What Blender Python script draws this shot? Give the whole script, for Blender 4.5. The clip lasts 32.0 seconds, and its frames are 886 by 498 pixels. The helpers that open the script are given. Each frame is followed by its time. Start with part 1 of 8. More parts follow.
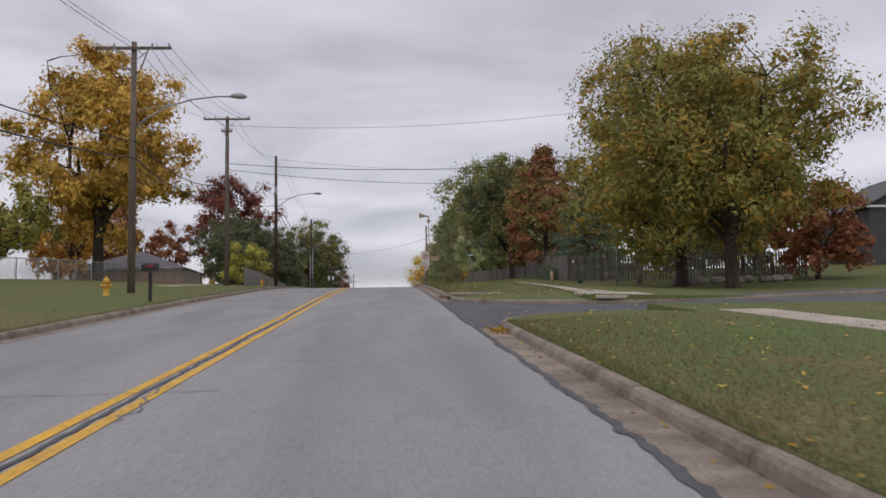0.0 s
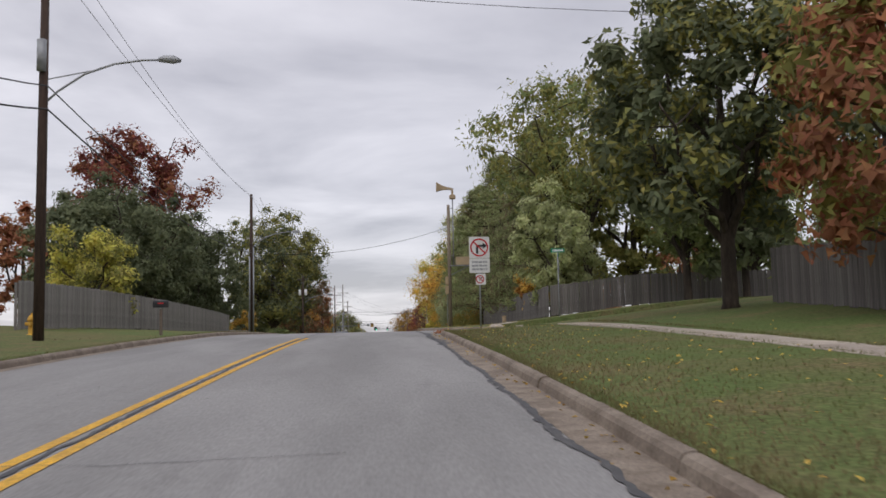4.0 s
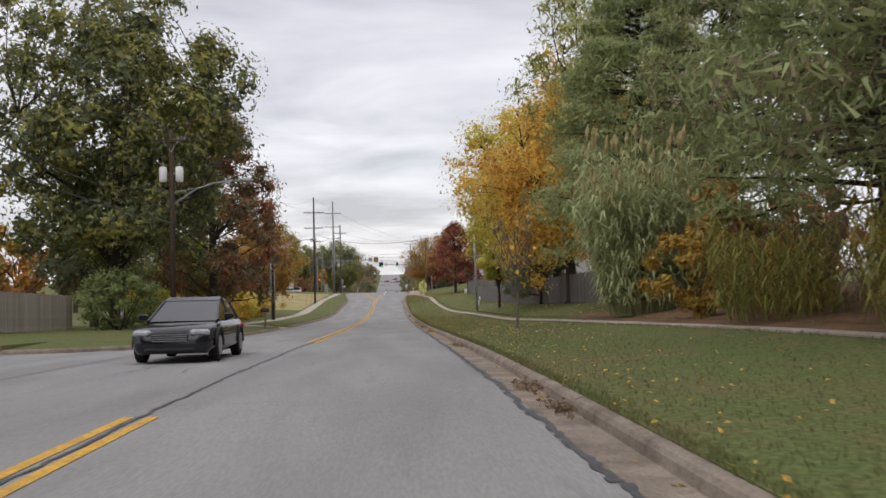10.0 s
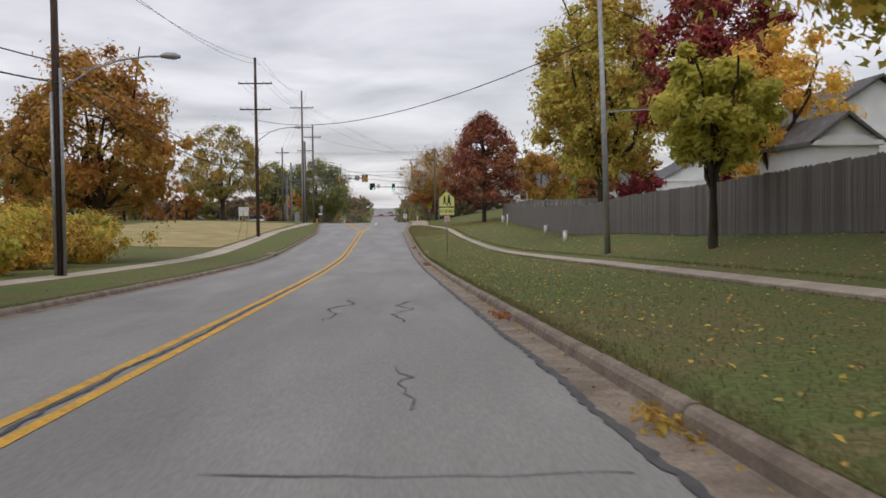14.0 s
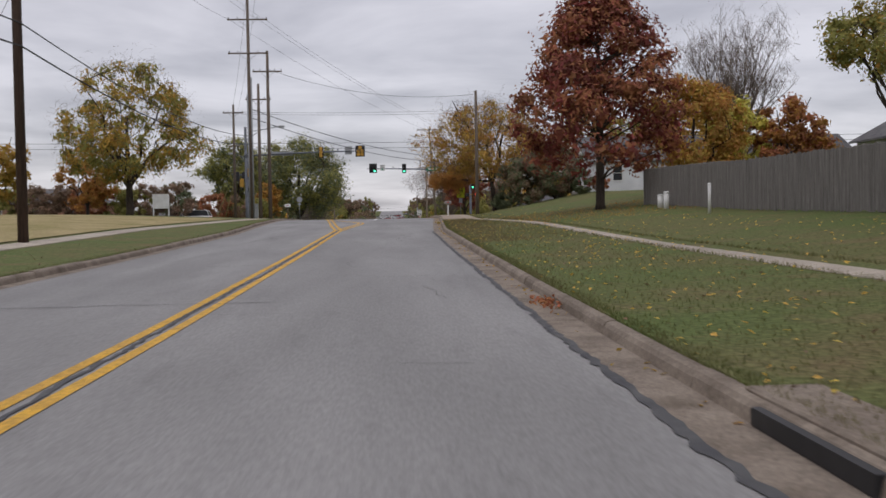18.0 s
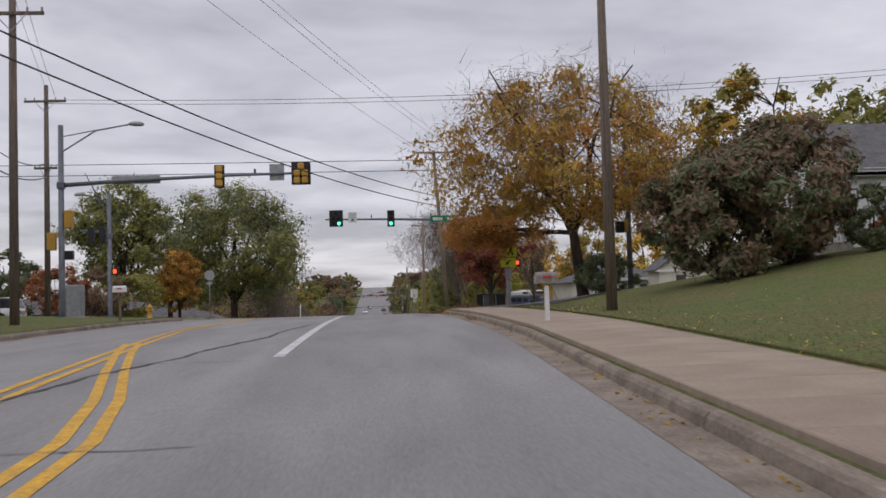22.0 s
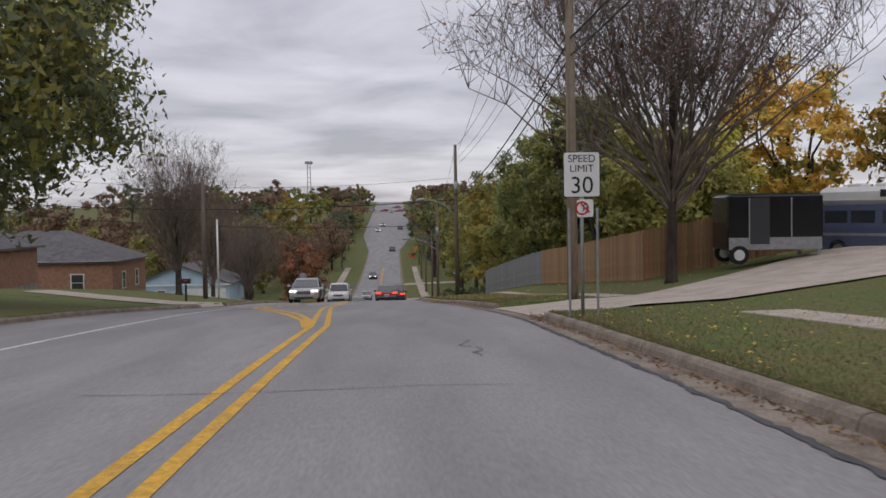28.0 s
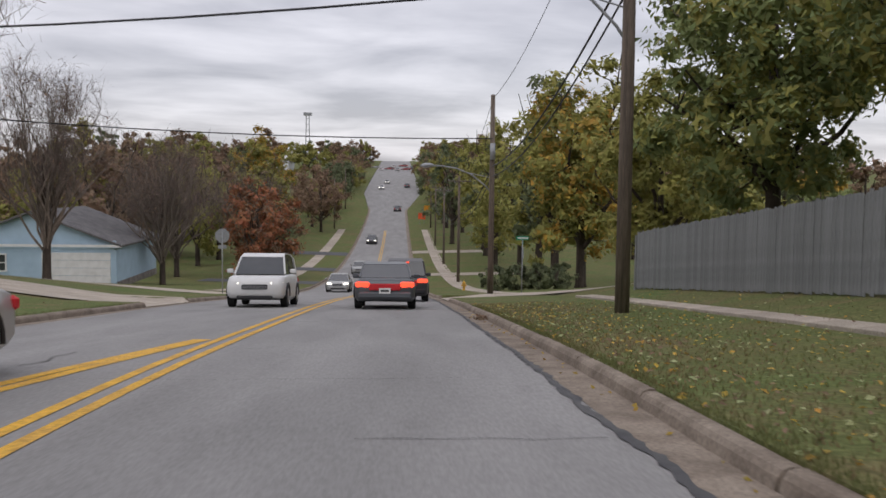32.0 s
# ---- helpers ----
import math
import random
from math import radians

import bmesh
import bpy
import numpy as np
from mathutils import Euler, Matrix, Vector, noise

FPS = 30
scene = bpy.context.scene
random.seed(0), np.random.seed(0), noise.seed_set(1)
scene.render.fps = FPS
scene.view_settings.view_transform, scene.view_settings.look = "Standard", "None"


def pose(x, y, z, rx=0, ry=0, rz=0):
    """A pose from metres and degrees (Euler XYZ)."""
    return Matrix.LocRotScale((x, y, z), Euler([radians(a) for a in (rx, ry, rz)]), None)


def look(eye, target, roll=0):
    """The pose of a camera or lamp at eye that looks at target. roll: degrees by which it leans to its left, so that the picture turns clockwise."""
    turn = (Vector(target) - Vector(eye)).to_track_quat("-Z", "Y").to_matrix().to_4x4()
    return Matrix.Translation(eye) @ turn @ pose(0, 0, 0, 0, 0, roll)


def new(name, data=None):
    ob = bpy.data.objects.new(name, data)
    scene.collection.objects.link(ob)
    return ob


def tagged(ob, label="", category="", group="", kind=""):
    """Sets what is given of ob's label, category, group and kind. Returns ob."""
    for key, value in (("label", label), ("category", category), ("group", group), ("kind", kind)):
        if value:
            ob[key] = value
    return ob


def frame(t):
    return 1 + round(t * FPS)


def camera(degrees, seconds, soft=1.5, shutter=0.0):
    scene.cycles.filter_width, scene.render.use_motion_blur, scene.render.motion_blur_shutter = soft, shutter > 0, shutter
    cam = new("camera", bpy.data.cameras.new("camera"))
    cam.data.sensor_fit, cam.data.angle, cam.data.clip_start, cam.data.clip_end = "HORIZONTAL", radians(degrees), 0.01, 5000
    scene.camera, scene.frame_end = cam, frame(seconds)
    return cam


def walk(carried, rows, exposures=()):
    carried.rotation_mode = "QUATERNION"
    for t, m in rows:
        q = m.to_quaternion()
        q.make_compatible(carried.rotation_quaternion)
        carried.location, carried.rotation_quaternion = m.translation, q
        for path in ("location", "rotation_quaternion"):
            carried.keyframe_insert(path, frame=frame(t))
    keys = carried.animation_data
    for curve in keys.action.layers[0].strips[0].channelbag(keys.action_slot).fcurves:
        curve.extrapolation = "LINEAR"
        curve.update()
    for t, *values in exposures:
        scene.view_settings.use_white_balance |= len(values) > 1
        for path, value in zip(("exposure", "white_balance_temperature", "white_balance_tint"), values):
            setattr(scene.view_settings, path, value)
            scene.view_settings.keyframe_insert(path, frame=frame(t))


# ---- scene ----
cam = camera(49.4, 32.0, soft=1.6, shutter=0.12)
# seconds, eye x, y, z, yaw, pitch, roll
ROWS = [
    (0.0, 2.516, 0.000, 1.300, -3.31, 5.27, 0.93),
    (0.5, 2.503, 7.331, 1.865, -3.49, 5.56, 1.04),
    (1.0, 2.512, 14.584, 2.419, -3.60, 5.73, 0.92),
    (1.5, 2.542, 21.753, 2.960, -3.76, 5.86, 0.89),
    (2.0, 2.582, 28.855, 3.502, -3.68, 5.91, 1.33),
    (2.5, 2.627, 35.897, 4.049, -3.63, 5.96, 1.35),
    (3.0, 2.676, 42.902, 4.592, -3.58, 5.94, 1.31),
    (3.5, 2.723, 49.898, 5.107, -3.54, 5.86, 1.27),
    (4.0, 2.760, 56.904, 5.575, -3.49, 5.75, 1.22),
    (4.5, 2.778, 63.924, 5.996, -3.43, 5.61, 1.16),
    (5.0, 2.769, 70.956, 6.375, -3.38, 5.48, 1.08),
    (5.5, 2.733, 77.996, 6.718, -3.33, 5.23, 1.22),
    (6.0, 2.679, 85.039, 7.029, -3.33, 4.98, 1.16),
    (6.5, 2.629, 92.085, 7.299, -3.34, 4.70, 1.26),
    (7.0, 2.603, 99.184, 7.510, -3.22, 4.28, 1.33),
    (7.5, 2.605, 106.376, 7.661, -3.17, 3.90, 1.31),
    (8.0, 2.630, 113.691, 7.761, -3.09, 3.42, 1.70),
    (8.5, 2.668, 121.117, 7.819, -3.03, 3.05, 1.71),
    (9.0, 2.717, 128.597, 7.845, -3.01, 2.65, 1.48),
    (9.5, 2.770, 136.083, 7.838, -3.00, 2.31, 1.38),
    (10.0, 2.824, 143.547, 7.789, -2.99, 1.82, 1.17),
    (10.5, 2.870, 150.968, 7.693, -3.06, 1.32, 0.91),
    (11.0, 2.900, 158.328, 7.552, -3.19, 0.85, 0.75),
    (11.5, 2.903, 165.615, 7.370, -3.26, 0.33, 0.63),
    (12.0, 2.876, 172.827, 7.153, -3.26, -0.09, 0.56),
    (12.5, 2.828, 179.976, 6.913, -3.30, -0.68, 0.68),
    (13.0, 2.779, 187.090, 6.672, -3.36, -1.18, 0.65),
    (13.5, 2.746, 194.221, 6.446, -3.39, -1.58, 0.60),
    (14.0, 2.731, 201.407, 6.231, -3.32, -1.98, 0.73),
    (14.5, 2.733, 208.648, 6.029, -3.22, -2.20, 0.82),
    (15.0, 2.748, 215.897, 5.841, -3.13, -2.29, 0.98),
    (15.5, 2.766, 223.116, 5.662, -3.06, -2.30, 1.11),
    (16.0, 2.774, 230.275, 5.491, -3.01, -2.26, 1.20),
    (16.5, 2.762, 237.355, 5.340, -2.96, -2.21, 1.27),
    (17.0, 2.724, 244.349, 5.210, -2.92, -2.21, 1.36),
    (17.5, 2.672, 251.269, 5.105, -2.95, -2.00, 1.03),
    (18.0, 2.620, 258.118, 5.050, -2.90, -1.70, 0.94),
    (18.5, 2.586, 264.879, 5.077, -2.89, -0.68, 1.54),
    (19.0, 2.583, 271.524, 5.181, -2.89, 0.79, 1.65),
    (19.5, 2.616, 278.069, 5.335, -2.98, 1.19, 1.64),
    (20.0, 2.673, 284.593, 5.508, -3.09, 1.59, 1.38),
    (20.5, 2.743, 291.162, 5.675, -3.33, 2.02, 1.49),
    (21.0, 2.811, 297.811, 5.827, -3.56, 2.32, 1.78),
    (21.5, 2.870, 304.546, 5.969, -3.77, 2.62, 1.84),
    (22.0, 2.917, 311.365, 6.108, -3.87, 2.73, 1.62),
    (22.5, 2.955, 318.281, 6.255, -3.96, 2.96, 1.52),
    (23.0, 2.982, 325.276, 6.402, -4.13, 3.25, 1.08),
    (23.5, 2.992, 332.256, 6.516, -4.17, 3.38, 0.78),
    (24.0, 2.991, 339.154, 6.572, -4.21, 3.45, 0.42),
    (24.5, 2.987, 345.936, 6.575, -4.24, 1.62, 0.47),
    (25.0, 2.989, 352.592, 6.550, -4.16, 0.79, 0.87),
    (25.5, 3.000, 359.130, 6.503, -3.98, 0.69, 0.74),
    (26.0, 3.017, 365.579, 6.425, -3.78, 0.23, 0.83),
    (26.5, 3.032, 371.966, 6.307, -3.57, -0.43, 0.93),
    (27.0, 3.034, 378.313, 6.140, -3.36, -1.15, 0.96),
    (27.5, 3.013, 384.640, 5.922, -3.15, -1.79, 0.94),
    (28.0, 2.962, 390.960, 5.660, -2.95, -2.19, 0.98),
    (28.5, 2.892, 397.270, 5.375, -2.76, -2.39, 0.79),
    (29.0, 2.824, 403.571, 5.067, -2.60, -2.66, 0.71),
    (29.5, 2.771, 409.864, 4.719, -2.45, -3.04, 0.82),
    (30.0, 2.736, 416.141, 4.317, -2.33, -3.24, 0.86),
    (30.5, 2.717, 422.385, 3.866, -2.23, -3.37, 0.79),
    (31.0, 2.704, 428.580, 3.377, -2.16, -3.63, 0.36),
    (31.5, 2.694, 434.704, 2.864, -2.16, -3.84, -0.08),
    (32.0, 2.689, 440.733, 2.329, -2.62, -4.17, -0.64),
]
walk(cam, [(t, pose(x, y, z, 90 + pitch, roll, yaw)) for t, x, y, z, yaw, pitch, roll in ROWS], [(0, -0.18, 6400, 13), (2, -0.14, 6400, 12.5), (5, 0.02, 6480, 11), (9, 0.12, 6550, 10), (11, 0.24, 6550, 10), (13, 0.14, 6550, 10), (16, -0.12, 6450, 11.5), (20, -0.24, 6400, 13), (23, -0.2, 6380, 13.5), (25, -0.24, 6350, 13.5), (28, -0.24, 6350, 13), (30, -0.1, 6400, 12.5), (32, -0.02, 6420, 12)])

# ---- sky and light: overcast autumn day ----
world = bpy.data.worlds.new("overcast_sky")
scene.world = world
world.use_nodes = True
wn, wl = world.node_tree.nodes, world.node_tree.links
wn.clear()
w_out, w_bg, w_bg2, w_add = wn.new("ShaderNodeOutputWorld"), wn.new("ShaderNodeBackground"), wn.new("ShaderNodeBackground"), wn.new("ShaderNodeAddShader")
w_sky = wn.new("ShaderNodeTexSky")
w_sky.sky_type, w_sky.sun_disc, w_sky.sun_elevation, w_sky.sun_rotation = "NISHITA", False, radians(48), radians(200)
w_bg.inputs["Strength"].default_value = 0.02
wl.new(w_sky.outputs[0], w_bg.inputs["Color"])
w_tc, w_sep, w_den = wn.new("ShaderNodeTexCoord"), wn.new("ShaderNodeSeparateXYZ"), wn.new("ShaderNodeMath")
w_den.operation, w_den.use_clamp = "MULTIPLY_ADD", False
w_den.inputs[1].default_value, w_den.inputs[2].default_value = 1.0, 0.09
w_dx, w_dy, w_com = wn.new("ShaderNodeMath"), wn.new("ShaderNodeMath"), wn.new("ShaderNodeCombineXYZ")
w_abs = wn.new("ShaderNodeMath")
w_abs.operation = "ABSOLUTE"
w_dx.operation = w_dy.operation = "DIVIDE"
wl.new(w_tc.outputs["Generated"], w_sep.inputs[0])
wl.new(w_sep.outputs[2], w_abs.inputs[0])
wl.new(w_abs.outputs[0], w_den.inputs[0])
for w_d, k in ((w_dx, 0), (w_dy, 1)):
    wl.new(w_sep.outputs[k], w_d.inputs[0])
    wl.new(w_den.outputs[0], w_d.inputs[1])
    wl.new(w_d.outputs[0], w_com.inputs[k])
w_noise, w_ramp = wn.new("ShaderNodeTexNoise"), wn.new("ShaderNodeValToRGB")
w_noise.inputs["Scale"].default_value, w_noise.inputs["Detail"].default_value, w_noise.inputs["Roughness"].default_value = 0.9, 6.0, 0.52
w_noise.inputs["Distortion"].default_value = 0.3
w_ramp.color_ramp.elements[0].position, w_ramp.color_ramp.elements[0].color = 0.34, (0.52, 0.505, 0.545, 1)
w_ramp.color_ramp.elements[1].position, w_ramp.color_ramp.elements[1].color = 0.64, (0.93, 0.905, 0.945, 1)
wl.new(w_com.outputs[0], w_noise.inputs["Vector"])
wl.new(w_noise.outputs[0], w_ramp.inputs[0])
wl.new(w_ramp.outputs[0], w_bg2.inputs["Color"])
# an overcast sky is brighter overhead than at the horizon
w_zen = wn.new("ShaderNodeMapRange")
w_zen.inputs[1].default_value, w_zen.inputs[2].default_value, w_zen.inputs[3].default_value, w_zen.inputs[4].default_value = 0.28, 1.0, 0.82, 1.25
wl.new(w_sep.outputs[2], w_zen.inputs[0])
wl.new(w_zen.outputs[0], w_bg2.inputs["Strength"])
wl.new(w_bg.outputs[0], w_add.inputs[0])
wl.new(w_bg2.outputs[0], w_add.inputs[1])
wl.new(w_add.outputs[0], w_out.inputs[0])
sun = new("sun", bpy.data.lights.new("sun", "SUN"))
sun.data.energy, sun.data.angle, sun.data.color = 0.62, radians(60), (1.0, 0.96, 0.9)
sun.matrix_world = look((0, 0, 50), (15, 40, 0))

# ---- materials ----
def mat(name, c1, c2=None, scale=4.0, rough=0.8, bump=0.0, metal=0.0, stretch=(1, 1, 1), fine=None, obj_var=0.0, isl_var=0.0, spec=0.3, trans=0.0, emit=None, glow=0.0, warp=0.0, famp=0.26, patch=None):
    m = bpy.data.materials.new(name)
    m.use_nodes = True
    n, l = m.node_tree.nodes, m.node_tree.links
    b = n["Principled BSDF"]
    b.inputs["Roughness"].default_value, b.inputs["Metallic"].default_value, b.inputs["Specular IOR Level"].default_value = rough, metal, spec
    c1 = (*c1, 1)
    c2 = (*c2, 1) if c2 else tuple(v * 0.72 for v in c1[:3]) + (1,)
    tc, mp, nz, rp = n.new("ShaderNodeTexCoord"), n.new("ShaderNodeMapping"), n.new("ShaderNodeTexNoise"), n.new("ShaderNodeValToRGB")
    mp.inputs["Scale"].default_value = stretch
    l.new(tc.outputs["Object"], mp.inputs[0])
    nz.inputs["Scale"].default_value, nz.inputs["Detail"].default_value, nz.inputs["Distortion"].default_value = scale, 7.0, warp
    l.new(mp.outputs[0], nz.inputs["Vector"])
    rp.color_ramp.elements[0].position, rp.color_ramp.elements[0].color = 0.32, c2
    rp.color_ramp.elements[1].position, rp.color_ramp.elements[1].color = 0.66, c1
    l.new(nz.outputs[0], rp.inputs[0])
    col = rp.outputs[0]
    def mixed(fac, a, bcol, mode):
        x = n.new("ShaderNodeMix")
        x.data_type, x.blend_type = "RGBA", mode
        if isinstance(fac, float):
            x.inputs[0].default_value = fac
        else:
            l.new(fac, x.inputs[0])
        l.new(a, x.inputs[6])
        if isinstance(bcol, tuple):
            x.inputs[7].default_value = bcol
        else:
            l.new(bcol, x.inputs[7])
        return x.outputs[2]
    if patch:
        # worn or dry areas at a second scale: colour, scale, from, to, amount
        pc, ps, plo, phi, pam = patch
        pn, pr = n.new("ShaderNodeTexNoise"), n.new("ShaderNodeMapRange")
        pn.inputs["Scale"].default_value, pn.inputs["Detail"].default_value, pn.inputs["Roughness"].default_value = ps, 9.0, 0.68
        l.new(mp.outputs[0], pn.inputs["Vector"])
        pr.inputs[1].default_value, pr.inputs[2].default_value, pr.inputs[3].default_value, pr.inputs[4].default_value = plo, phi, 0.0, pam
        l.new(pn.outputs[0], pr.inputs[0])
        col = mixed(pr.outputs[0], col, (*pc, 1), "MIX")
    if fine:
        f = n.new("ShaderNodeTexNoise")
        f.inputs["Scale"].default_value, f.inputs["Detail"].default_value = fine, 3.0
        l.new(mp.outputs[0], f.inputs["Vector"])
        g = n.new("ShaderNodeMapRange")
        g.inputs[1].default_value, g.inputs[2].default_value, g.inputs[3].default_value, g.inputs[4].default_value = 0.3, 0.7, 1 - famp, 1 + famp
        l.new(f.outputs[0], g.inputs[0])
        cr = n.new("ShaderNodeCombineColor")
        for k in range(3):
            l.new(g.outputs[0], cr.inputs[k])
        col = mixed(1.0, col, cr.outputs[0], "MULTIPLY")
    for var, node, sock in ((obj_var, "ShaderNodeObjectInfo", "Random"), (isl_var, "ShaderNodeNewGeometry", "Random Per Island")):
        if var:
            o, h = n.new(node), n.new("ShaderNodeHueSaturation")
            g = n.new("ShaderNodeMapRange")
            g.inputs[3].default_value, g.inputs[4].default_value = 1 - var, 1 + var
            l.new(o.outputs[sock], g.inputs[0])
            l.new(g.outputs[0], h.inputs["Value"])
            g2 = n.new("ShaderNodeMapRange")
            g2.inputs[3].default_value, g2.inputs[4].default_value = 0.5 - var * 0.07, 0.5 + var * 0.07
            wob = n.new("ShaderNodeMath")
            wob.operation = "FRACT"
            mul = n.new("ShaderNodeMath")
            mul.operation = "MULTIPLY"
            mul.inputs[1].default_value = 7.31
            l.new(o.outputs[sock], mul.inputs[0])
            l.new(mul.outputs[0], wob.inputs[0])
            l.new(wob.outputs[0], g2.inputs[0])
            l.new(g2.outputs[0], h.inputs["Hue"])
            l.new(col, h.inputs["Color"])
            col = h.outputs[0]
    l.new(col, b.inputs["Base Color"])
    if bump:
        bp, bn = n.new("ShaderNodeBump"), n.new("ShaderNodeTexNoise")
        bn.inputs["Scale"].default_value, bn.inputs["Detail"].default_value = (fine or scale * 6), 4.0
        l.new(mp.outputs[0], bn.inputs["Vector"])
        bp.inputs["Strength"].default_value, bp.inputs["Distance"].default_value = bump, 0.02
        l.new(bn.outputs[0], bp.inputs["Height"])
        l.new(bp.outputs[0], b.inputs["Normal"])
    if emit:
        b.inputs["Emission Color"].default_value, b.inputs["Emission Strength"].default_value = (*emit, 1), glow
    if trans:
        tr, mx = n.new("ShaderNodeBsdfTranslucent"), n.new("ShaderNodeMixShader")
        l.new(col, tr.inputs[0])
        mx.inputs[0].default_value = trans
        l.new(b.outputs[0], mx.inputs[1])
        l.new(tr.outputs[0], mx.inputs[2])
        l.new(mx.outputs[0], n["Material Output"].inputs[0])
    return m

M_ROAD = mat("worn_road", (0.298, 0.293, 0.287), (0.228, 0.224, 0.219), 0.8, 0.9, 0.15, stretch=(1.0, 0.16, 1.0), fine=38.0, warp=0.4, famp=0.11, patch=((0.175, 0.172, 0.168), 2.6, 0.56, 0.74, 0.45))
M_ASPH = mat("dark_asphalt", (0.115, 0.117, 0.125), (0.075, 0.077, 0.083), 1.2, 0.88, 0.15, fine=42.0, famp=0.12)
M_CONC = mat("kerb_concrete", (0.30, 0.25, 0.20), (0.175, 0.14, 0.11), 1.6, 0.92, 0.3, fine=30.0, patch=((0.10, 0.075, 0.05), 2.2, 0.52, 0.7, 0.6))
M_WALK = mat("path_concrete", (0.46, 0.40, 0.33), (0.34, 0.295, 0.245), 1.1, 0.92, 0.2, fine=26.0, obj_var=0.12)
M_TANW = mat("tan_path_concrete", (0.37, 0.30, 0.23), (0.29, 0.235, 0.18), 1.1, 0.92, 0.2, fine=26.0, obj_var=0.06, famp=0.12)
M_TAR = mat("tar_seal", (0.06, 0.06, 0.065), (0.10, 0.10, 0.10), 3.0, 0.7, 0.2)
M_SCUFF = mat("road_scuff", (0.14, 0.138, 0.136), (0.21, 0.208, 0.205), 5.0, 0.85, 0.2)
M_YEL = mat("yellow_paint", (0.70, 0.40, 0.045), (0.52, 0.30, 0.06), 2.6, 0.75, 0.1, fine=20.0)
M_WHT = mat("white_paint", (0.66, 0.66, 0.66), (0.45, 0.45, 0.45), 3.0, 0.75, 0.1, fine=20.0)
M_GRASS = mat("lawn", (0.104, 0.142, 0.046), (0.140, 0.134, 0.057), 0.22, 0.95, 0.5, fine=15.0, famp=0.42, spec=0.1, warp=0.6, patch=((0.185, 0.135, 0.075), 0.75, 0.5, 0.68, 0.7))
M_BLADE = mat("grass_blades", (0.15, 0.178, 0.064), (0.20, 0.17, 0.085), 0.35, 0.9, 0.0, isl_var=0.22, spec=0.1, trans=0.45)
M_DRYG = mat("dormant_lawn", (0.40, 0.32, 0.17), (0.25, 0.22, 0.09), 0.5, 0.95, 0.4, fine=9.0, spec=0.1)
M_SOIL = mat("leaf_litter_soil", (0.20, 0.11, 0.055), (0.12, 0.08, 0.04), 1.4, 0.95, 0.5, fine=14.0)
M_BARK = mat("grey_brown_bark", (0.075, 0.058, 0.045), (0.035, 0.028, 0.022), 3.0, 0.95, 0.7, stretch=(1, 1, 0.25), fine=14.0)
M_BARKL = mat("pale_bark", (0.22, 0.18, 0.15), (0.12, 0.10, 0.08), 3.0, 0.95, 0.5, stretch=(1, 1, 0.25), fine=14.0)
M_POLE = mat("weathered_pole_wood", (0.19, 0.15, 0.12), (0.10, 0.08, 0.065), 2.0, 0.9, 0.5, stretch=(6, 6, 0.35), fine=12.0)
M_POLED = mat("creosoted_pole_wood", (0.085, 0.055, 0.042), (0.045, 0.032, 0.026), 2.0, 0.9, 0.5, stretch=(6, 6, 0.35), fine=12.0)
M_POLEL = mat("bleached_pole_wood", (0.29, 0.235, 0.175), (0.18, 0.145, 0.11), 2.0, 0.9, 0.5, stretch=(6, 6, 0.35), fine=12.0)
M_GALV = mat("galvanised_steel", (0.36, 0.37, 0.38), (0.27, 0.28, 0.29), 6.0, 0.5, 0.05, metal=0.5)
M_SIGP = mat("painted_signal_steel", (0.17, 0.185, 0.21), (0.13, 0.14, 0.16), 3.0, 0.5, 0.05, metal=0.3)
M_WIRE = mat("black_cable", (0.025, 0.025, 0.027), (0.04, 0.04, 0.04), 2.0, 0.6)
M_WIREG = mat("grey_wire", (0.16, 0.16, 0.17), (0.10, 0.10, 0.11), 2.0, 0.5)
M_FENCE = mat("weathered_fence_wood", (0.20, 0.185, 0.172), (0.11, 0.10, 0.093), 2.2, 0.92, 0.5, stretch=(6, 6, 0.3), fine=16.0, obj_var=0.28)
M_FENCEL = mat("pale_fence_wood", (0.37, 0.33, 0.28), (0.24, 0.21, 0.175), 2.2, 0.9, 0.4, stretch=(6, 6, 0.3), fine=16.0, obj_var=0.16)
M_FENCEG = mat("silvered_fence_wood", (0.29, 0.272, 0.255), (0.18, 0.167, 0.157), 2.2, 0.92, 0.5, stretch=(6, 6, 0.3), fine=16.0, obj_var=0.2)
M_CEDAR = mat("cedar_fence_wood", (0.36, 0.22, 0.115), (0.24, 0.14, 0.075), 2.2, 0.85, 0.4, stretch=(6, 6, 0.3), fine=16.0, obj_var=0.2)
M_GREYF = mat("grey_green_fence_wood", (0.24, 0.245, 0.24), (0.155, 0.16, 0.16), 2.2, 0.9, 0.4, stretch=(6, 6, 0.3), fine=16.0, obj_var=0.11)
M_WHITE = mat("white_enamel", (0.74, 0.74, 0.73), (0.62, 0.62, 0.60), 2.0, 0.5)
M_BLACK = mat("black_paint", (0.018, 0.018, 0.02), (0.03, 0.03, 0.032), 4.0, 0.5)
M_RED = mat("sign_red", (0.55, 0.025, 0.03), (0.45, 0.02, 0.03), 3.0, 0.5)
M_GRN = mat("sign_green", (0.0, 0.22, 0.11), (0.0, 0.18, 0.09), 3.0, 0.45)
M_FLUO = mat("fluorescent_yellow_green", (0.62, 0.70, 0.03), (0.55, 0.62, 0.04), 2.0, 0.5)
M_LEMON = mat("faded_yellow_green", (0.66, 0.66, 0.22), (0.58, 0.58, 0.2), 2.0, 0.5)
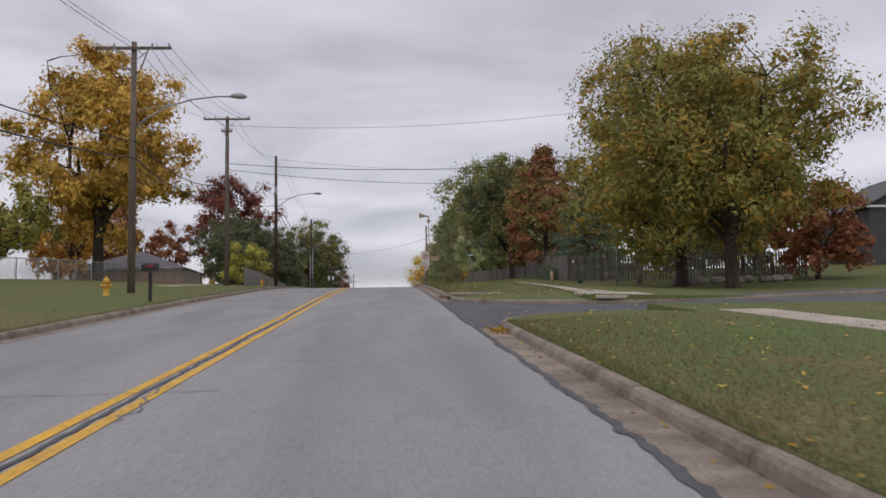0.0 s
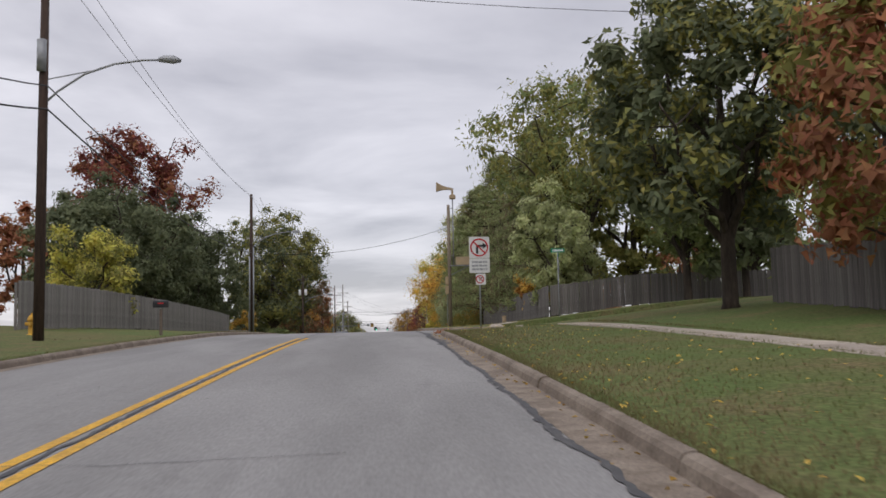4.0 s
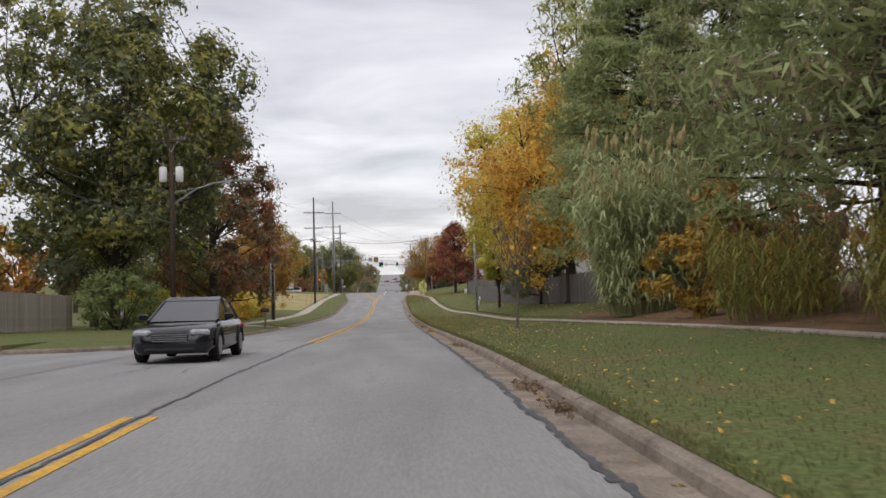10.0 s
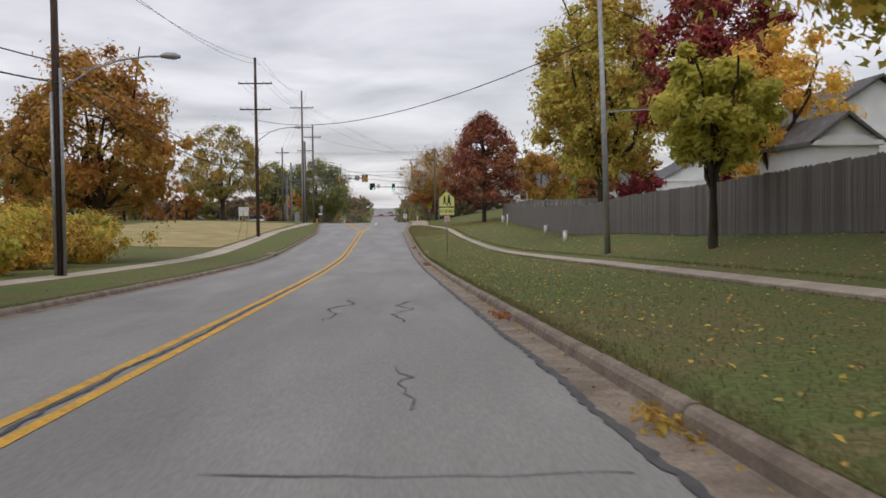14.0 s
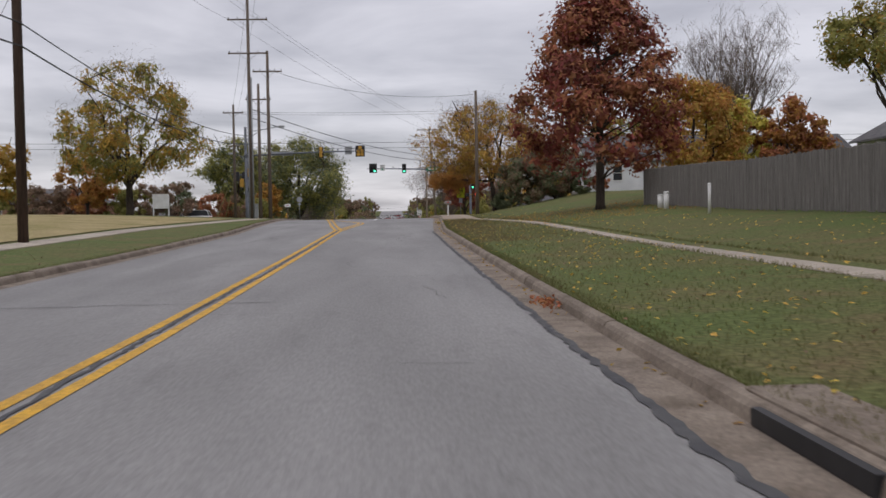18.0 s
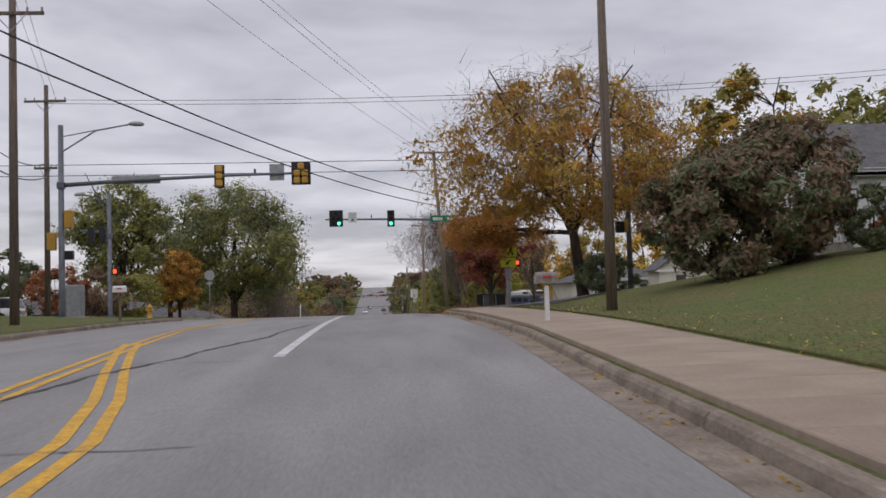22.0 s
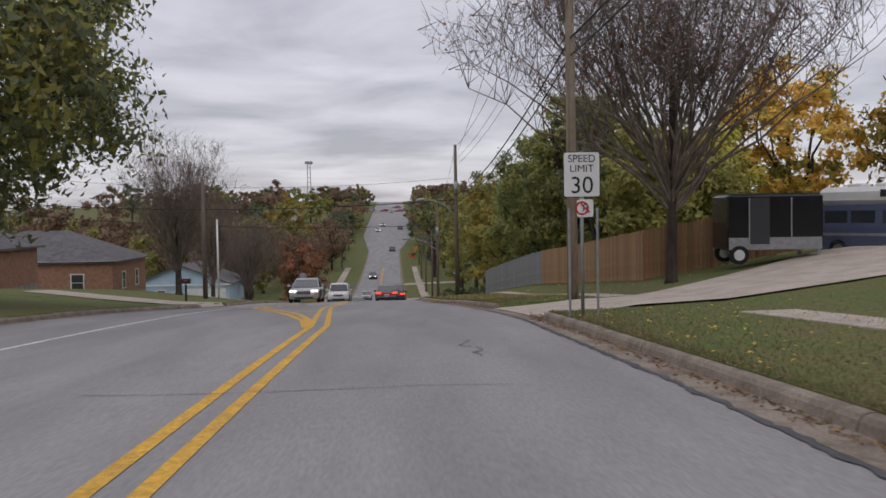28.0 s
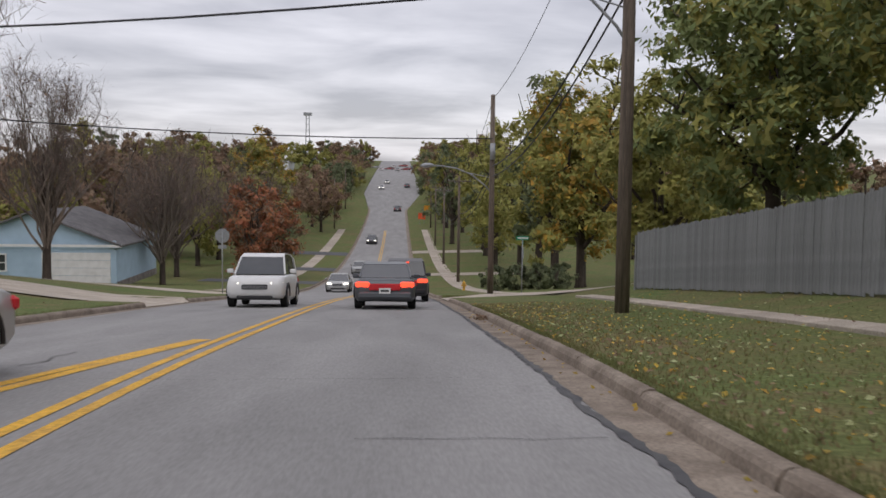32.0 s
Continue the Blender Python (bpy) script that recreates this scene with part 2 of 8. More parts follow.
M_ORNG = mat("orange_sheet", (0.72, 0.30, 0.02), (0.62, 0.26, 0.03), 2.0, 0.55)
M_LORNG = mat("orange_red_sheet", (0.80, 0.10, 0.03), (0.70, 0.09, 0.03), 2.0, 0.5)
M_AMBER = mat("signal_yellow_case", (0.52, 0.30, 0.05), (0.40, 0.23, 0.05), 2.0, 0.55)
M_TAN = mat("tan_enamel", (0.48, 0.36, 0.22), (0.40, 0.30, 0.19), 2.0, 0.5)
M_LGRN = mat("green_signal_lens", (0.0, 0.5, 0.3), None, 2.0, 0.3, emit=(0.12, 1.0, 0.55), glow=2.2)
M_LRED = mat("red_signal_lens", (0.5, 0.02, 0.01), None, 2.0, 0.3, emit=(1.0, 0.10, 0.03), glow=2.0)
M_LOFF = mat("dark_signal_lens", (0.03, 0.025, 0.02), None, 2.0, 0.25)
M_TAIL = mat("lit_tail_lamp", (0.5, 0.03, 0.02), None, 2.0, 0.3, emit=(1.0, 0.09, 0.04), glow=1.6)
M_HEAD = mat("lit_head_lamp", (0.8, 0.8, 0.75), None, 2.0, 0.2, emit=(1.0, 0.93, 0.8), glow=2.2)
M_GLASS = mat("dark_glazing", (0.03, 0.035, 0.04), (0.05, 0.055, 0.06), 1.0, 0.06, spec=0.8)
M_TYRE = mat("tyre_rubber", (0.022, 0.022, 0.022), None, 6.0, 0.85)
M_RIM = mat("alloy_rim", (0.4, 0.4, 0.41), None, 6.0, 0.35, metal=0.8)
M_ROOF = mat("grey_shingle_roof", (0.15, 0.145, 0.145), (0.095, 0.092, 0.095), 1.5, 0.95, 0.5, fine=9.0)
M_BRICK = mat("tan_brickwork", (0.36, 0.20, 0.13), (0.25, 0.14, 0.10), 3.0, 0.9, 0.4, fine=20.0)
M_SIDEW = mat("white_siding", (0.72, 0.73, 0.74), (0.62, 0.63, 0.65), 1.0, 0.7)
M_SIDEC = mat("cream_siding", (0.62, 0.60, 0.52), (0.54, 0.52, 0.45), 1.0, 0.7)
M_SIDED = mat("dark_grey_siding", (0.085, 0.082, 0.085), (0.065, 0.063, 0.065), 1.0, 0.7)
M_SIDEB = mat("pale_blue_siding", (0.42, 0.55, 0.66), (0.36, 0.48, 0.58), 1.0, 0.7)
M_STONE = mat("grey_rubble_stone", (0.30, 0.27, 0.24), (0.18, 0.165, 0.15), 2.0, 0.95, 0.6, fine=10.0, obj_var=0.3)

# ---- geometry helpers ----
class Geo:
    def __init__(self):
        self.v, self.f = [], []
    def add(self, vs, fs):
        k = len(self.v)
        self.v += [tuple(p) for p in vs]
        self.f += [tuple(i + k for i in q) for q in fs]
        return self
    def box(self, c, s, rz=0.0, ch=0.0, m=None):
        cx, cy, cz = c
        hx, hy, hz = (a / 2 for a in s)
        ch = min(ch, hx * 0.8, hy * 0.8, hz * 0.8)
        if ch <= 0:
            ps = [(x, y, z) for z in (-hz, hz) for x, y in ((-hx, -hy), (hx, -hy), (hx, hy), (-hx, hy))]
            fs = [(3, 2, 1, 0), (4, 5, 6, 7), (0, 1, 5, 4), (1, 2, 6, 5), (2, 3, 7, 6), (3, 0, 4, 7)]
        else:
            rings = []
            for z, i in ((-hz, ch), (-hz + ch, 0.0), (hz - ch, 0.0), (hz, ch)):
                a, b = hx - i, hy - i
                k = ch * 0.7
                rings.append([(-a + k, -b, z), (a - k, -b, z), (a, -b + k, z), (a, b - k, z), (a - k, b, z), (-a + k, b, z), (-a, b - k, z), (-a, -b + k, z)])
            ps = [p for r in rings for p in r]
            fs = [tuple(range(7, -1, -1)), tuple(range(24, 32))]
            fs += [(r * 8 + i, r * 8 + (i + 1) % 8, r * 8 + 8 + (i + 1) % 8, r * 8 + 8 + i) for r in range(3) for i in range(8)]
        if m is None:
            co, si = math.cos(rz), math.sin(rz)
            ps = [(cx + x * co - y * si, cy + x * si + y * co, cz + z) for x, y, z in ps]
        else:
            ps = [m @ Vector((cx + x, cy + y, cz + z)) for x, y, z in ps]
        return self.add(ps, fs)
    def tube(self, pts, rs, n=8, cap=True):
        pts = [Vector(p) for p in pts]
        if not isinstance(rs, (list, tuple)):
            rs = [rs] * len(pts)
        k0, vs, fs = 0, [], []
        side = None
        for i, p in enumerate(pts):
            d = (pts[min(i + 1, len(pts) - 1)] - pts[max(i - 1, 0)])
            d = d.normalized() if d.length > 1e-9 else Vector((0, 0, 1))
            if side is None:
                side = d.orthogonal().normalized()
            else:
                side = side - d * side.dot(d)
                side = side.normalized() if side.length > 1e-6 else d.orthogonal().normalized()
            up = d.cross(side)
            vs += [p + (side * math.cos(6.28318 * j / n) + up * math.sin(6.28318 * j / n)) * rs[i] for j in range(n)]
        for i in range(len(pts) - 1):
            fs += [(i * n + j, i * n + (j + 1) % n, i * n + n + (j + 1) % n, i * n + n + j) for j in range(n)]
        if cap:
            fs += [tuple(range(n - 1, -1, -1)), tuple(range(len(vs) - n, len(vs)))]
        return self.add(vs, fs)
    def prism(self, outline, depth, m):
        """outline in x, z; thickness along y, centred, placed by m."""
        n = len(outline)
        vs = [m @ Vector((x, -depth / 2, z)) for x, z in outline] + [m @ Vector((x, depth / 2, z)) for x, z in outline]
        fs = [tuple(range(n)), tuple(range(2 * n - 1, n - 1, -1))] + [(i + n, (i + 1) % n + n, (i + 1) % n, i) for i in range(n)]
        return self.add(vs, fs)
    def mesh(self, name, material, smooth=False):
        me = bpy.data.meshes.new(name)
        me.from_pydata([tuple(p) for p in self.v], [], self.f)
        me.materials.append(material)
        if smooth:
            me.polygons.foreach_set("use_smooth", [True] * len(me.polygons))
        me.update()
        return me
    def part(self, name, material, parent=None, label="", smooth=False):
        ob = new(name, self.mesh(name, material, smooth))
        if parent is not None:
            ob.parent = parent
        if label:
            ob["label"] = label
        return ob

def thing(name, at, label, category, group="", rz=0.0, kind=""):
    e = new(name)
    e.matrix_world = pose(*at, 0, 0, rz)
    e.empty_display_size = 0.2
    return tagged(e, label, category, group, kind)

def text_part(s, size, material, parent, m, name="lettering"):
    cu = bpy.data.curves.new(name, "FONT")
    cu.body, cu.size, cu.align_x, cu.align_y, cu.extrude = s, size, "CENTER", "CENTER", 0.002
    tmp = bpy.data.objects.new("tmp_text", cu)
    scene.collection.objects.link(tmp)
    me = bpy.data.meshes.new_from_object(tmp.evaluated_get(bpy.context.evaluated_depsgraph_get()))
    bpy.data.objects.remove(tmp)
    me.materials.clear()
    me.materials.append(material)
    ob = new(name, me)
    ob.parent = parent
    ob.matrix_local = m
    return ob

# ---- the lie of the land ----
ROAD_Z = [0.0, 1.53, 3.07, 4.46, 5.51, 6.23, 6.51, 6.51, 6.21, 5.61, 4.97, 4.44, 3.99, 3.76, 4.09, 4.57, 4.99, 5.27, 5.19, 4.78, 3.94, 2.74, 1.09]
KNOTS = [(-160, -9.0), (-60, -4.6)] + [(20 * i, z) for i, z in enumerate(ROAD_Z)] + [
    (450, 0.3), (462, -0.85), (470, -1.65), (485, -3.25), (500, -4.95), (528, -7.6), (560, -9.2), (592, -9.5), (630, -8.8), (669, -7.4), (727, -3.3), (800, 0.9), (935, 7.4), (1040, 12.5), (1250, 14.0), (2600, 16.0)]
KY, KZ = np.array([k[0] for k in KNOTS], float), np.array([k[1] for k in KNOTS], float)
_h = np.diff(KY)
_s = np.diff(KZ) / _h
_m = np.concatenate([[_s[0]], (_s[1:] * _h[:-1] + _s[:-1] * _h[1:]) / (_h[1:] + _h[:-1]), [_s[-1]]])

def spline(y):
    i = int(np.clip(np.searchsorted(KY, y) - 1, 0, len(_h) - 1))
    t = (y - KY[i]) / _h[i]
    return float(KZ[i] * (2 * t**3 - 3 * t**2 + 1) + _m[i] * _h[i] * (t**3 - 2 * t**2 + t) + KZ[i + 1] * (3 * t**2 - 2 * t**3) + _m[i + 1] * _h[i] * (t**3 - t**2))

NODES_Y = np.concatenate([np.arange(-160, 700, 2.0), np.arange(700, 1100, 10.0), np.array([1100, 1250, 1500, 2000, 2600])])
NODES_Z = np.array([spline(y) for y in NODES_Y])

def zr(y):
    return float(np.interp(y, NODES_Y, NODES_Z))

def right_edge(y):
    return float(np.interp(y, [300, 318, 332, 412, 424, 446, 690, 740], [4.75, 5.45, 6.05, 6.2, 5.55, 4.75, 4.75, 9.5]))

def left_edge(y):
    return float(np.interp(y, [300, 335, 400, 425, 455, 690, 740], [-4.45, -6.6, -7.2, -6.6, -4.9, -4.9, -8.0]))

def bank(x, y):
    """Height of the ground over the road surface."""
    r, l = right_edge(y), left_edge(y)
    if l <= x <= r:
        return -0.3
    if x > r:
        d = x - r
        base = 0.15 + 0.035 * min(d, 4)
        steep = float(np.interp(y, [-60, 20, 40, 60, 72, 86, 110, 150, 175, 200, 223, 248, 266, 292, 318, 345, 362, 372, 400, 425, 447, 475, 490, 520], [0.05, 0.0, -0.045, -0.045, 0.02, 0.10, 0.118, 0.118, 0.15, 0.19, 0.215, 0.21, 0.125, 0.09, 0.118, 0.20, 0.118, 0.024, 0.04, 0.16, 0.21, 0.19, 0.06, 0.024]))
        return base + steep * max(0.0, min(d - 4.4, 9.4)) + 0.02 * max(0.0, min(d - 14.5, 60))
    d = l - x
    steep = float(np.interp(y, [-60, 30, 60, 100, 150, 200, 235, 260, 300, 350, 400, 440, 478, 500, 520], [0.06, 0.06, 0.05, 0.05, 0.05, 0.02, 0.0, 0.02, 0.05, 0.04, 0.04, 0.07, 0.12, 0.06, 0.02]))
    return 0.15 + 0.03 * min(d, 3) + steep * max(0.0, min(d - 3, 12)) + 0.01 * max(0.0, min(d - 15, 40))

def gz(x, y):
    return zr(y) + bank(x, y)

# ---- side streets and drives: (near y, far y, side, how far, material) ----
OPENINGS_R = [(23.0, 29.5), (95.2, 105.0), (365.5, 378.5), (412.0, 418.8), (480.0, 489.0)]
OPENINGS_L = [(157.0, 172.0), (206.0, 211.5), (364.0, 379.0), (436.0, 441.0), (470.0, 476.0), (488.0, 496.0)]

def sheet(name, xs, ys, zf, material, parent=None, kind="structure", label="", category=""):
    xs, ys = list(xs), list(ys)
    vs = [(x, y, zf(x, y)) for y in ys for x in xs]
    n = len(xs)
    fs = [(j * n + i, j * n + i + 1, j * n + n + i + 1, j * n + n + i) for j in range(len(ys) - 1) for i in range(n - 1)]
    me = bpy.data.meshes.new(name)
    me.from_pydata(vs, [], fs)
    me.materials.append(material)
    ob = new(name, me)
    if parent:
        ob.parent = parent
    return tagged(ob, label, category, kind=kind)

OFFS = [0.10, 0.16, 0.5, 1.0, 1.8, 2.8, 3.95, 4.05, 4.4, 5.2, 6.3, 8, 10, 12, 14.5, 18, 23, 30, 42, 60, 90, 150, 300, 700, 1500]
CROSS_R, CROSS_L = OPENINGS_R[:3], OPENINGS_L[:1] + OPENINGS_L[2:3]

DRIVES_L = [o for o in OPENINGS_L if o not in CROSS_L]

def openings(y, ops):
    return any(a <= y <= b for a, b in ops)

def ground_z(x, y):
    r, l = right_edge(y), left_edge(y)
    z = zr(y)
    d = x - r if x > 0 else l - x
    if d < 0.14:
        return z - 0.3
    for a, b in (CROSS_R if x > 0 else CROSS_L):
        if a <= y <= b and d < 75 or (a - 4 < y < b + 4 and d < 4.0):
            return z - 0.25 + (0.03 if x > 0 and a < 200 else 0.0) * max(0, abs(x) - 12)
    if openings(y, OPENINGS_R[3:] if x > 0 else DRIVES_L):
        return z + bank(x, y) * min(1.0, d / 2.2) - 0.03
    return z + bank(x, y) - 0.02 * min(max(0.0, abs(x) - 150), 300)

gy = sorted(set([-160 + 4 * i for i in range(0, 65)] + [y for a, b in OPENINGS_R + OPENINGS_L for y in (a - 4.05, a - 3.95, a - 0.05, a, b, b + 0.05, b + 3.95, b + 4.05)] + list(range(100, 700, 4)) + list(range(700, 1100, 20)) + [1100, 1250, 1500, 2000, 2600]))
gv, gf = [], []
GN = 2 * len(OFFS) + 1
for y in gy:
    xs = [left_edge(y) - o for o in reversed(OFFS)] + [0.0] + [right_edge(y) + o for o in OFFS]
    gv += [(x, y, ground_z(x, y) if x else zr(y) - 0.3) for x in xs]
for j in range(len(gy) - 1):
    gf += [(j * GN + i, j * GN + i + 1, j * GN + GN + i + 1, j * GN + GN + i) for i in range(GN - 1)]
tagged(Geo().add(gv, gf).part("ground", M_GRASS), "autumn lawn and verge with dry patches and fallen leaves", "ground", kind="structure")

# ---- carriageway ----
ry = [y for y in NODES_Y if -160 <= y <= 1250]
road_v, road_f = [], []
for y in ry:
    l, r = left_edge(y), right_edge(y)
    xs = [l, l * 0.5, 0.0, r * 0.5, r]
    road_v += [(x, y, zr(y)) for x in xs]
for j in range(len(ry) - 1):
    road_f += [(j * 5 + i, j * 5 + i + 1, j * 5 + 6 + i, j * 5 + 5 + i) for i in range(4)]
road = tagged(Geo().add(road_v, road_f).part("road", M_ROAD), "worn pale grey two-lane street over rolling hills", "road", kind="structure")

def ribbon(name, pts, width, material, lift=0.004, parent=None, label="", step=2.0, wob=0.0, seed=0):
    """A flat strip draped over the road along (x, y) points."""
    rng = random.Random(seed)
    dense = []
    for (x0, y0), (x1, y1) in zip(pts, pts[1:]):
        n = max(1, int(math.hypot(x1 - x0, y1 - y0) / step))
        dense += [(x0 + (x1 - x0) * i / n, y0 + (y1 - y0) * i / n) for i in range(n)]
    dense.append(pts[-1])
    # break the strip where the road's own facets change
    vs, fs = [], []
    for i, (x, y) in enumerate(dense):
        a, b = dense[max(i - 1, 0)], dense[min(i + 1, len(dense) - 1)]
        dx, dy = b[0] - a[0], b[1] - a[1]
        d = math.hypot(dx, dy) or 1
        w = width / 2 * (1 + rng.uniform(-wob, wob))
        o = rng.uniform(-wob, wob) * width * 0.7
        for s in (1, -1):
            px, py = x - dy / d * (w * s + o), y + dx / d * (w * s + o)
            vs.append((px, py, zr(py) + lift))
        if i:
            fs.append((2 * i - 2, 2 * i - 1, 2 * i + 1, 2 * i))
    ob = Geo().add(vs, fs).part(name, material, parent, label)
    return ob

def on_nodes(x0, a, b):
    """Points along y that fall on the road's own cross lines."""
    ys = [a] + [y for y in NODES_Y if a < y < b] + [b]
    f = x0 if callable(x0) else (lambda y: x0)
    return [(f(y), y) for y in ys]

# gutters, seams and kerbs
def spans(ops, a, b):
    out, y = [], a
    for o, p in sorted(ops):
        if o > y:
            out.append((y, o))
        y = p
    out.append((y, b))
    return out

def strip(name, fa, fb, a, b, lift, material, parent=None, label="", category="", kind="structure", step=2.0):
    ys = sorted(set([a, b] + [float(y) for y in NODES_Y if a < y < b]))
    vs = [p for y in ys for p in ((fa(y), y, zr(y) + lift), (fb(y), y, zr(y) + lift))]
    fs = [(2 * i, 2 * i + 1, 2 * i + 3, 2 * i + 2) for i in range(len(ys) - 1)]
    ob = Geo().add(vs, fs).part(name, material, parent, label)
    return tagged(ob, label, category, kind=kind)

def kerb(side, a, b):
    """Cast kerb with a battered face, rounded nose and a joint every three metres."""
    edge = right_edge if side > 0 else left_edge
    prof = [(0.0, -0.02), (0.025, 0.09), (0.055, 0.13), (0.10, 0.145), (0.17, 0.145), (0.18, -0.1)]
    vs, fs = [], []
    y, rng = a, random.Random(int(a) + 7)
    while y < b - 0.05:
        e = min(y + 3.0, b)
        dz, dx = rng.uniform(-0.012, 0.008), rng.uniform(-0.01, 0.01)
        k = len(vs)
        ys = [y + 0.012] + [float(q) for q in NODES_Y if y + 0.02 < q < e - 0.02] + [e - 0.012]
        for q in ys:
            vs += [(edge(q) + side * (px + dx), q, zr(q) + pz + (dz if pz > 0 else 0)) for px, pz in prof]
        n = len(prof)
        for i in range(len(ys) - 1):
            for j in range(n - 1):
                q4 = (k + i * n + j, k + i * n + j + 1, k + i * n + n + j + 1, k + i * n + n + j)
                fs.append(q4 if side < 0 else q4[::-1])
        fs += [tuple(range(k, k + n)), tuple(range(len(vs) - n, len(vs)))[::-1]]
        y = e
    return tagged(Geo().add(vs, fs).part("kerb", M_CONC), "stained cast concrete kerb along the street", "kerb", kind="structure")

def kerb_arc(cx, cy, r, a0, a1, inner=1, top=0.145):
    """Curved kerb of a street corner; angles in degrees round (cx, cy)."""
    n = 10
    g = Geo()
    vs, fs = [], []
    prof = [(0.0, -0.03), (0.025, 0.09), (0.06, 0.135), (0.11, top), (0.17, top), (0.18, -0.1)]
    for i in range(n + 1):
        a = radians(a0 + (a1 - a0) * i / n)
        for pd, pz in prof:
            x, y = cx + (r - pd) * math.cos(a), cy + (r - pd) * math.sin(a)
            vs.append((x, y, zr(min(max(y, -150), 1000)) + pz))
    m = len(prof)
    for i in range(n):
        for j in range(m - 1):
            fs.append((i * m + j, i * m + j + 1, i * m + m + j + 1, i * m + m + j))
    return tagged(g.add(vs, fs).part("kerb_corner", M_CONC), "curved cast concrete kerb at a street corner", "kerb", kind="structure")

def lawn_corner(cx, cy, r, a0, a1, qx, qy):
    """Grass between a corner's curved kerb and the square end of the verge."""
    n = 10
    vs = [(qx, qy, gz(qx, qy) + 0.0)]
    for i in range(n + 1):
        a = radians(a0 + (a1 - a0) * i / n)
        x, y = cx + (r - 0.17) * math.cos(a), cy + (r - 0.17) * math.sin(a)
        vs.append((x, y, zr(y) + 0.14))
    fs = [(0, i, i + 1) for i in range(1, n + 1)]
    return tagged(Geo().add(vs, fs).part("lawn_corner", M_GRASS), "rounded grass corner behind the kerb", "lawn", kind="structure")

for a, b in spans(OPENINGS_R, -60, 700):
    a2, b2 = (a + 4 if a in (29.5, 105.0, 378.5) else a), (b - 4 if b in (23.0, 95.2, 365.5) else b)
    kerb(1, a2, b2)
for a, b in spans(OPENINGS_L, -60, 700):
    a2, b2 = (a + 4 if a in (172.0, 379.0) else a), (b - 4 if b in (157.0, 364.0) else b)
    kerb(-1, a2, b2)
strip("gutter", lambda y: right_edge(y) - 0.42, right_edge, -60, 700, 0.005, M_CONC, label="stained concrete gutter pan beside the kerb", category="gutter")
strip("gutter", left_edge, lambda y: left_edge(y) + 0.3, -60, 700, 0.005, M_CONC, label="stained concrete gutter pan beside the kerb", category="gutter")

def side_street(side, a, b, reach, material, label, rise=0.04):
    """A street that leaves at right angles, with its corner kerbs."""
    edge = right_edge if side > 0 else left_edge
    ys = [a - 3.9, a - 3, a - 2, a - 1, a] + [a + (b - a) * i / 4 for i in range(1, 4)] + [b, b + 1, b + 2, b + 3, b + 3.9]
    vs, fs = [], []
    e0 = edge((a + b) / 2)
    for q in ys:
        over = max(0.0, a - q, q - b)
        x0 = edge(q) - side * 0.4
        x1 = (e0 + side * (4.0 - math.sqrt(max(0.0, 16 - (4.0 - over) ** 2)) * 0 + 0.0)) if over else e0 + side * reach
        if over:
            k = 4.0 - over
            x1 = edge(q) + side * max(0.0, 4.0 - math.sqrt(max(0.0, 16.0 - k * k)))
        xs = [x0 + (x1 - x0) * t for t in (0, 0.08, 0.2, 0.5, 1)]
        vs += [(x, q, zr(q) + 0.008 + rise * max(0.0, abs(x) - 12)) for x in xs]
    for j in range(len(ys) - 1):
        for i in range(4):
            f = (j * 5 + i, j * 5 + i + 1, j * 5 + 6 + i, j * 5 + 5 + i)
            fs.append(f if side > 0 else f[::-1])
    tagged(Geo().add(vs, fs).part("side_street", material), label, "street", kind="structure")
    for q, sgn in ((a - 4, 1), (b + 4, -1)):
        e = edge(q)
        cx = e + side * 4.0
        if side > 0:
            a0, a1 = (180, 90) if sgn > 0 else (180, 270)
        else:
            a0, a1 = (0, 90) if sgn > 0 else (0, -90)
        cy = q
        kerb_arc(cx, cy, 4.0, a0, a1)
        lawn_corner(cx, cy, 4.0, a0, a1, cx, cy)
        # straight kerb along the side street
        g = Geo()
        yy = cy + sgn * 4.0
        vs2, fs2 = [], []
        prof = [(0.0, -0.03), (0.025, 0.09), (0.06, 0.135), (0.11, 0.145), (0.17, 0.145), (0.18, -0.1)]
        xs = [cx + side * d for d in (0, 4, 10, 20, 35)]
        for x in xs:
            vs2 += [(x, yy - sgn * pd, zr(yy) + pz + rise * max(0.0, abs(x) - 12)) for pd, pz in prof]
        for i in range(4):
            for j in range(5):
                fs2.append((i * 6 + j, i * 6 + j + 1, i * 6 + 7 + j, i * 6 + 6 + j))
        tagged(g.add(vs2, fs2).part("kerb", M_CONC), "cast concrete kerb along the side street", "kerb", kind="structure")

side_street(1, 23.0, 29.5, 70, M_ASPH, "side street of fresh dark asphalt", 0.03)
side_street(1, 95.2, 105.0, 70, M_ROAD, "pale grey residential side street", 0.03)
side_street(1, 365.5, 378.5, 80, M_ROAD, "wide grey cross street at the signals", 0.0)
side_street(-1, 364.0, 379.0, 80, M_ROAD, "wide grey cross street at the signals", 0.0)
side_street(-1, 157.0, 172.0, 60, M_ROAD, "pale grey residential side street", 0.02)

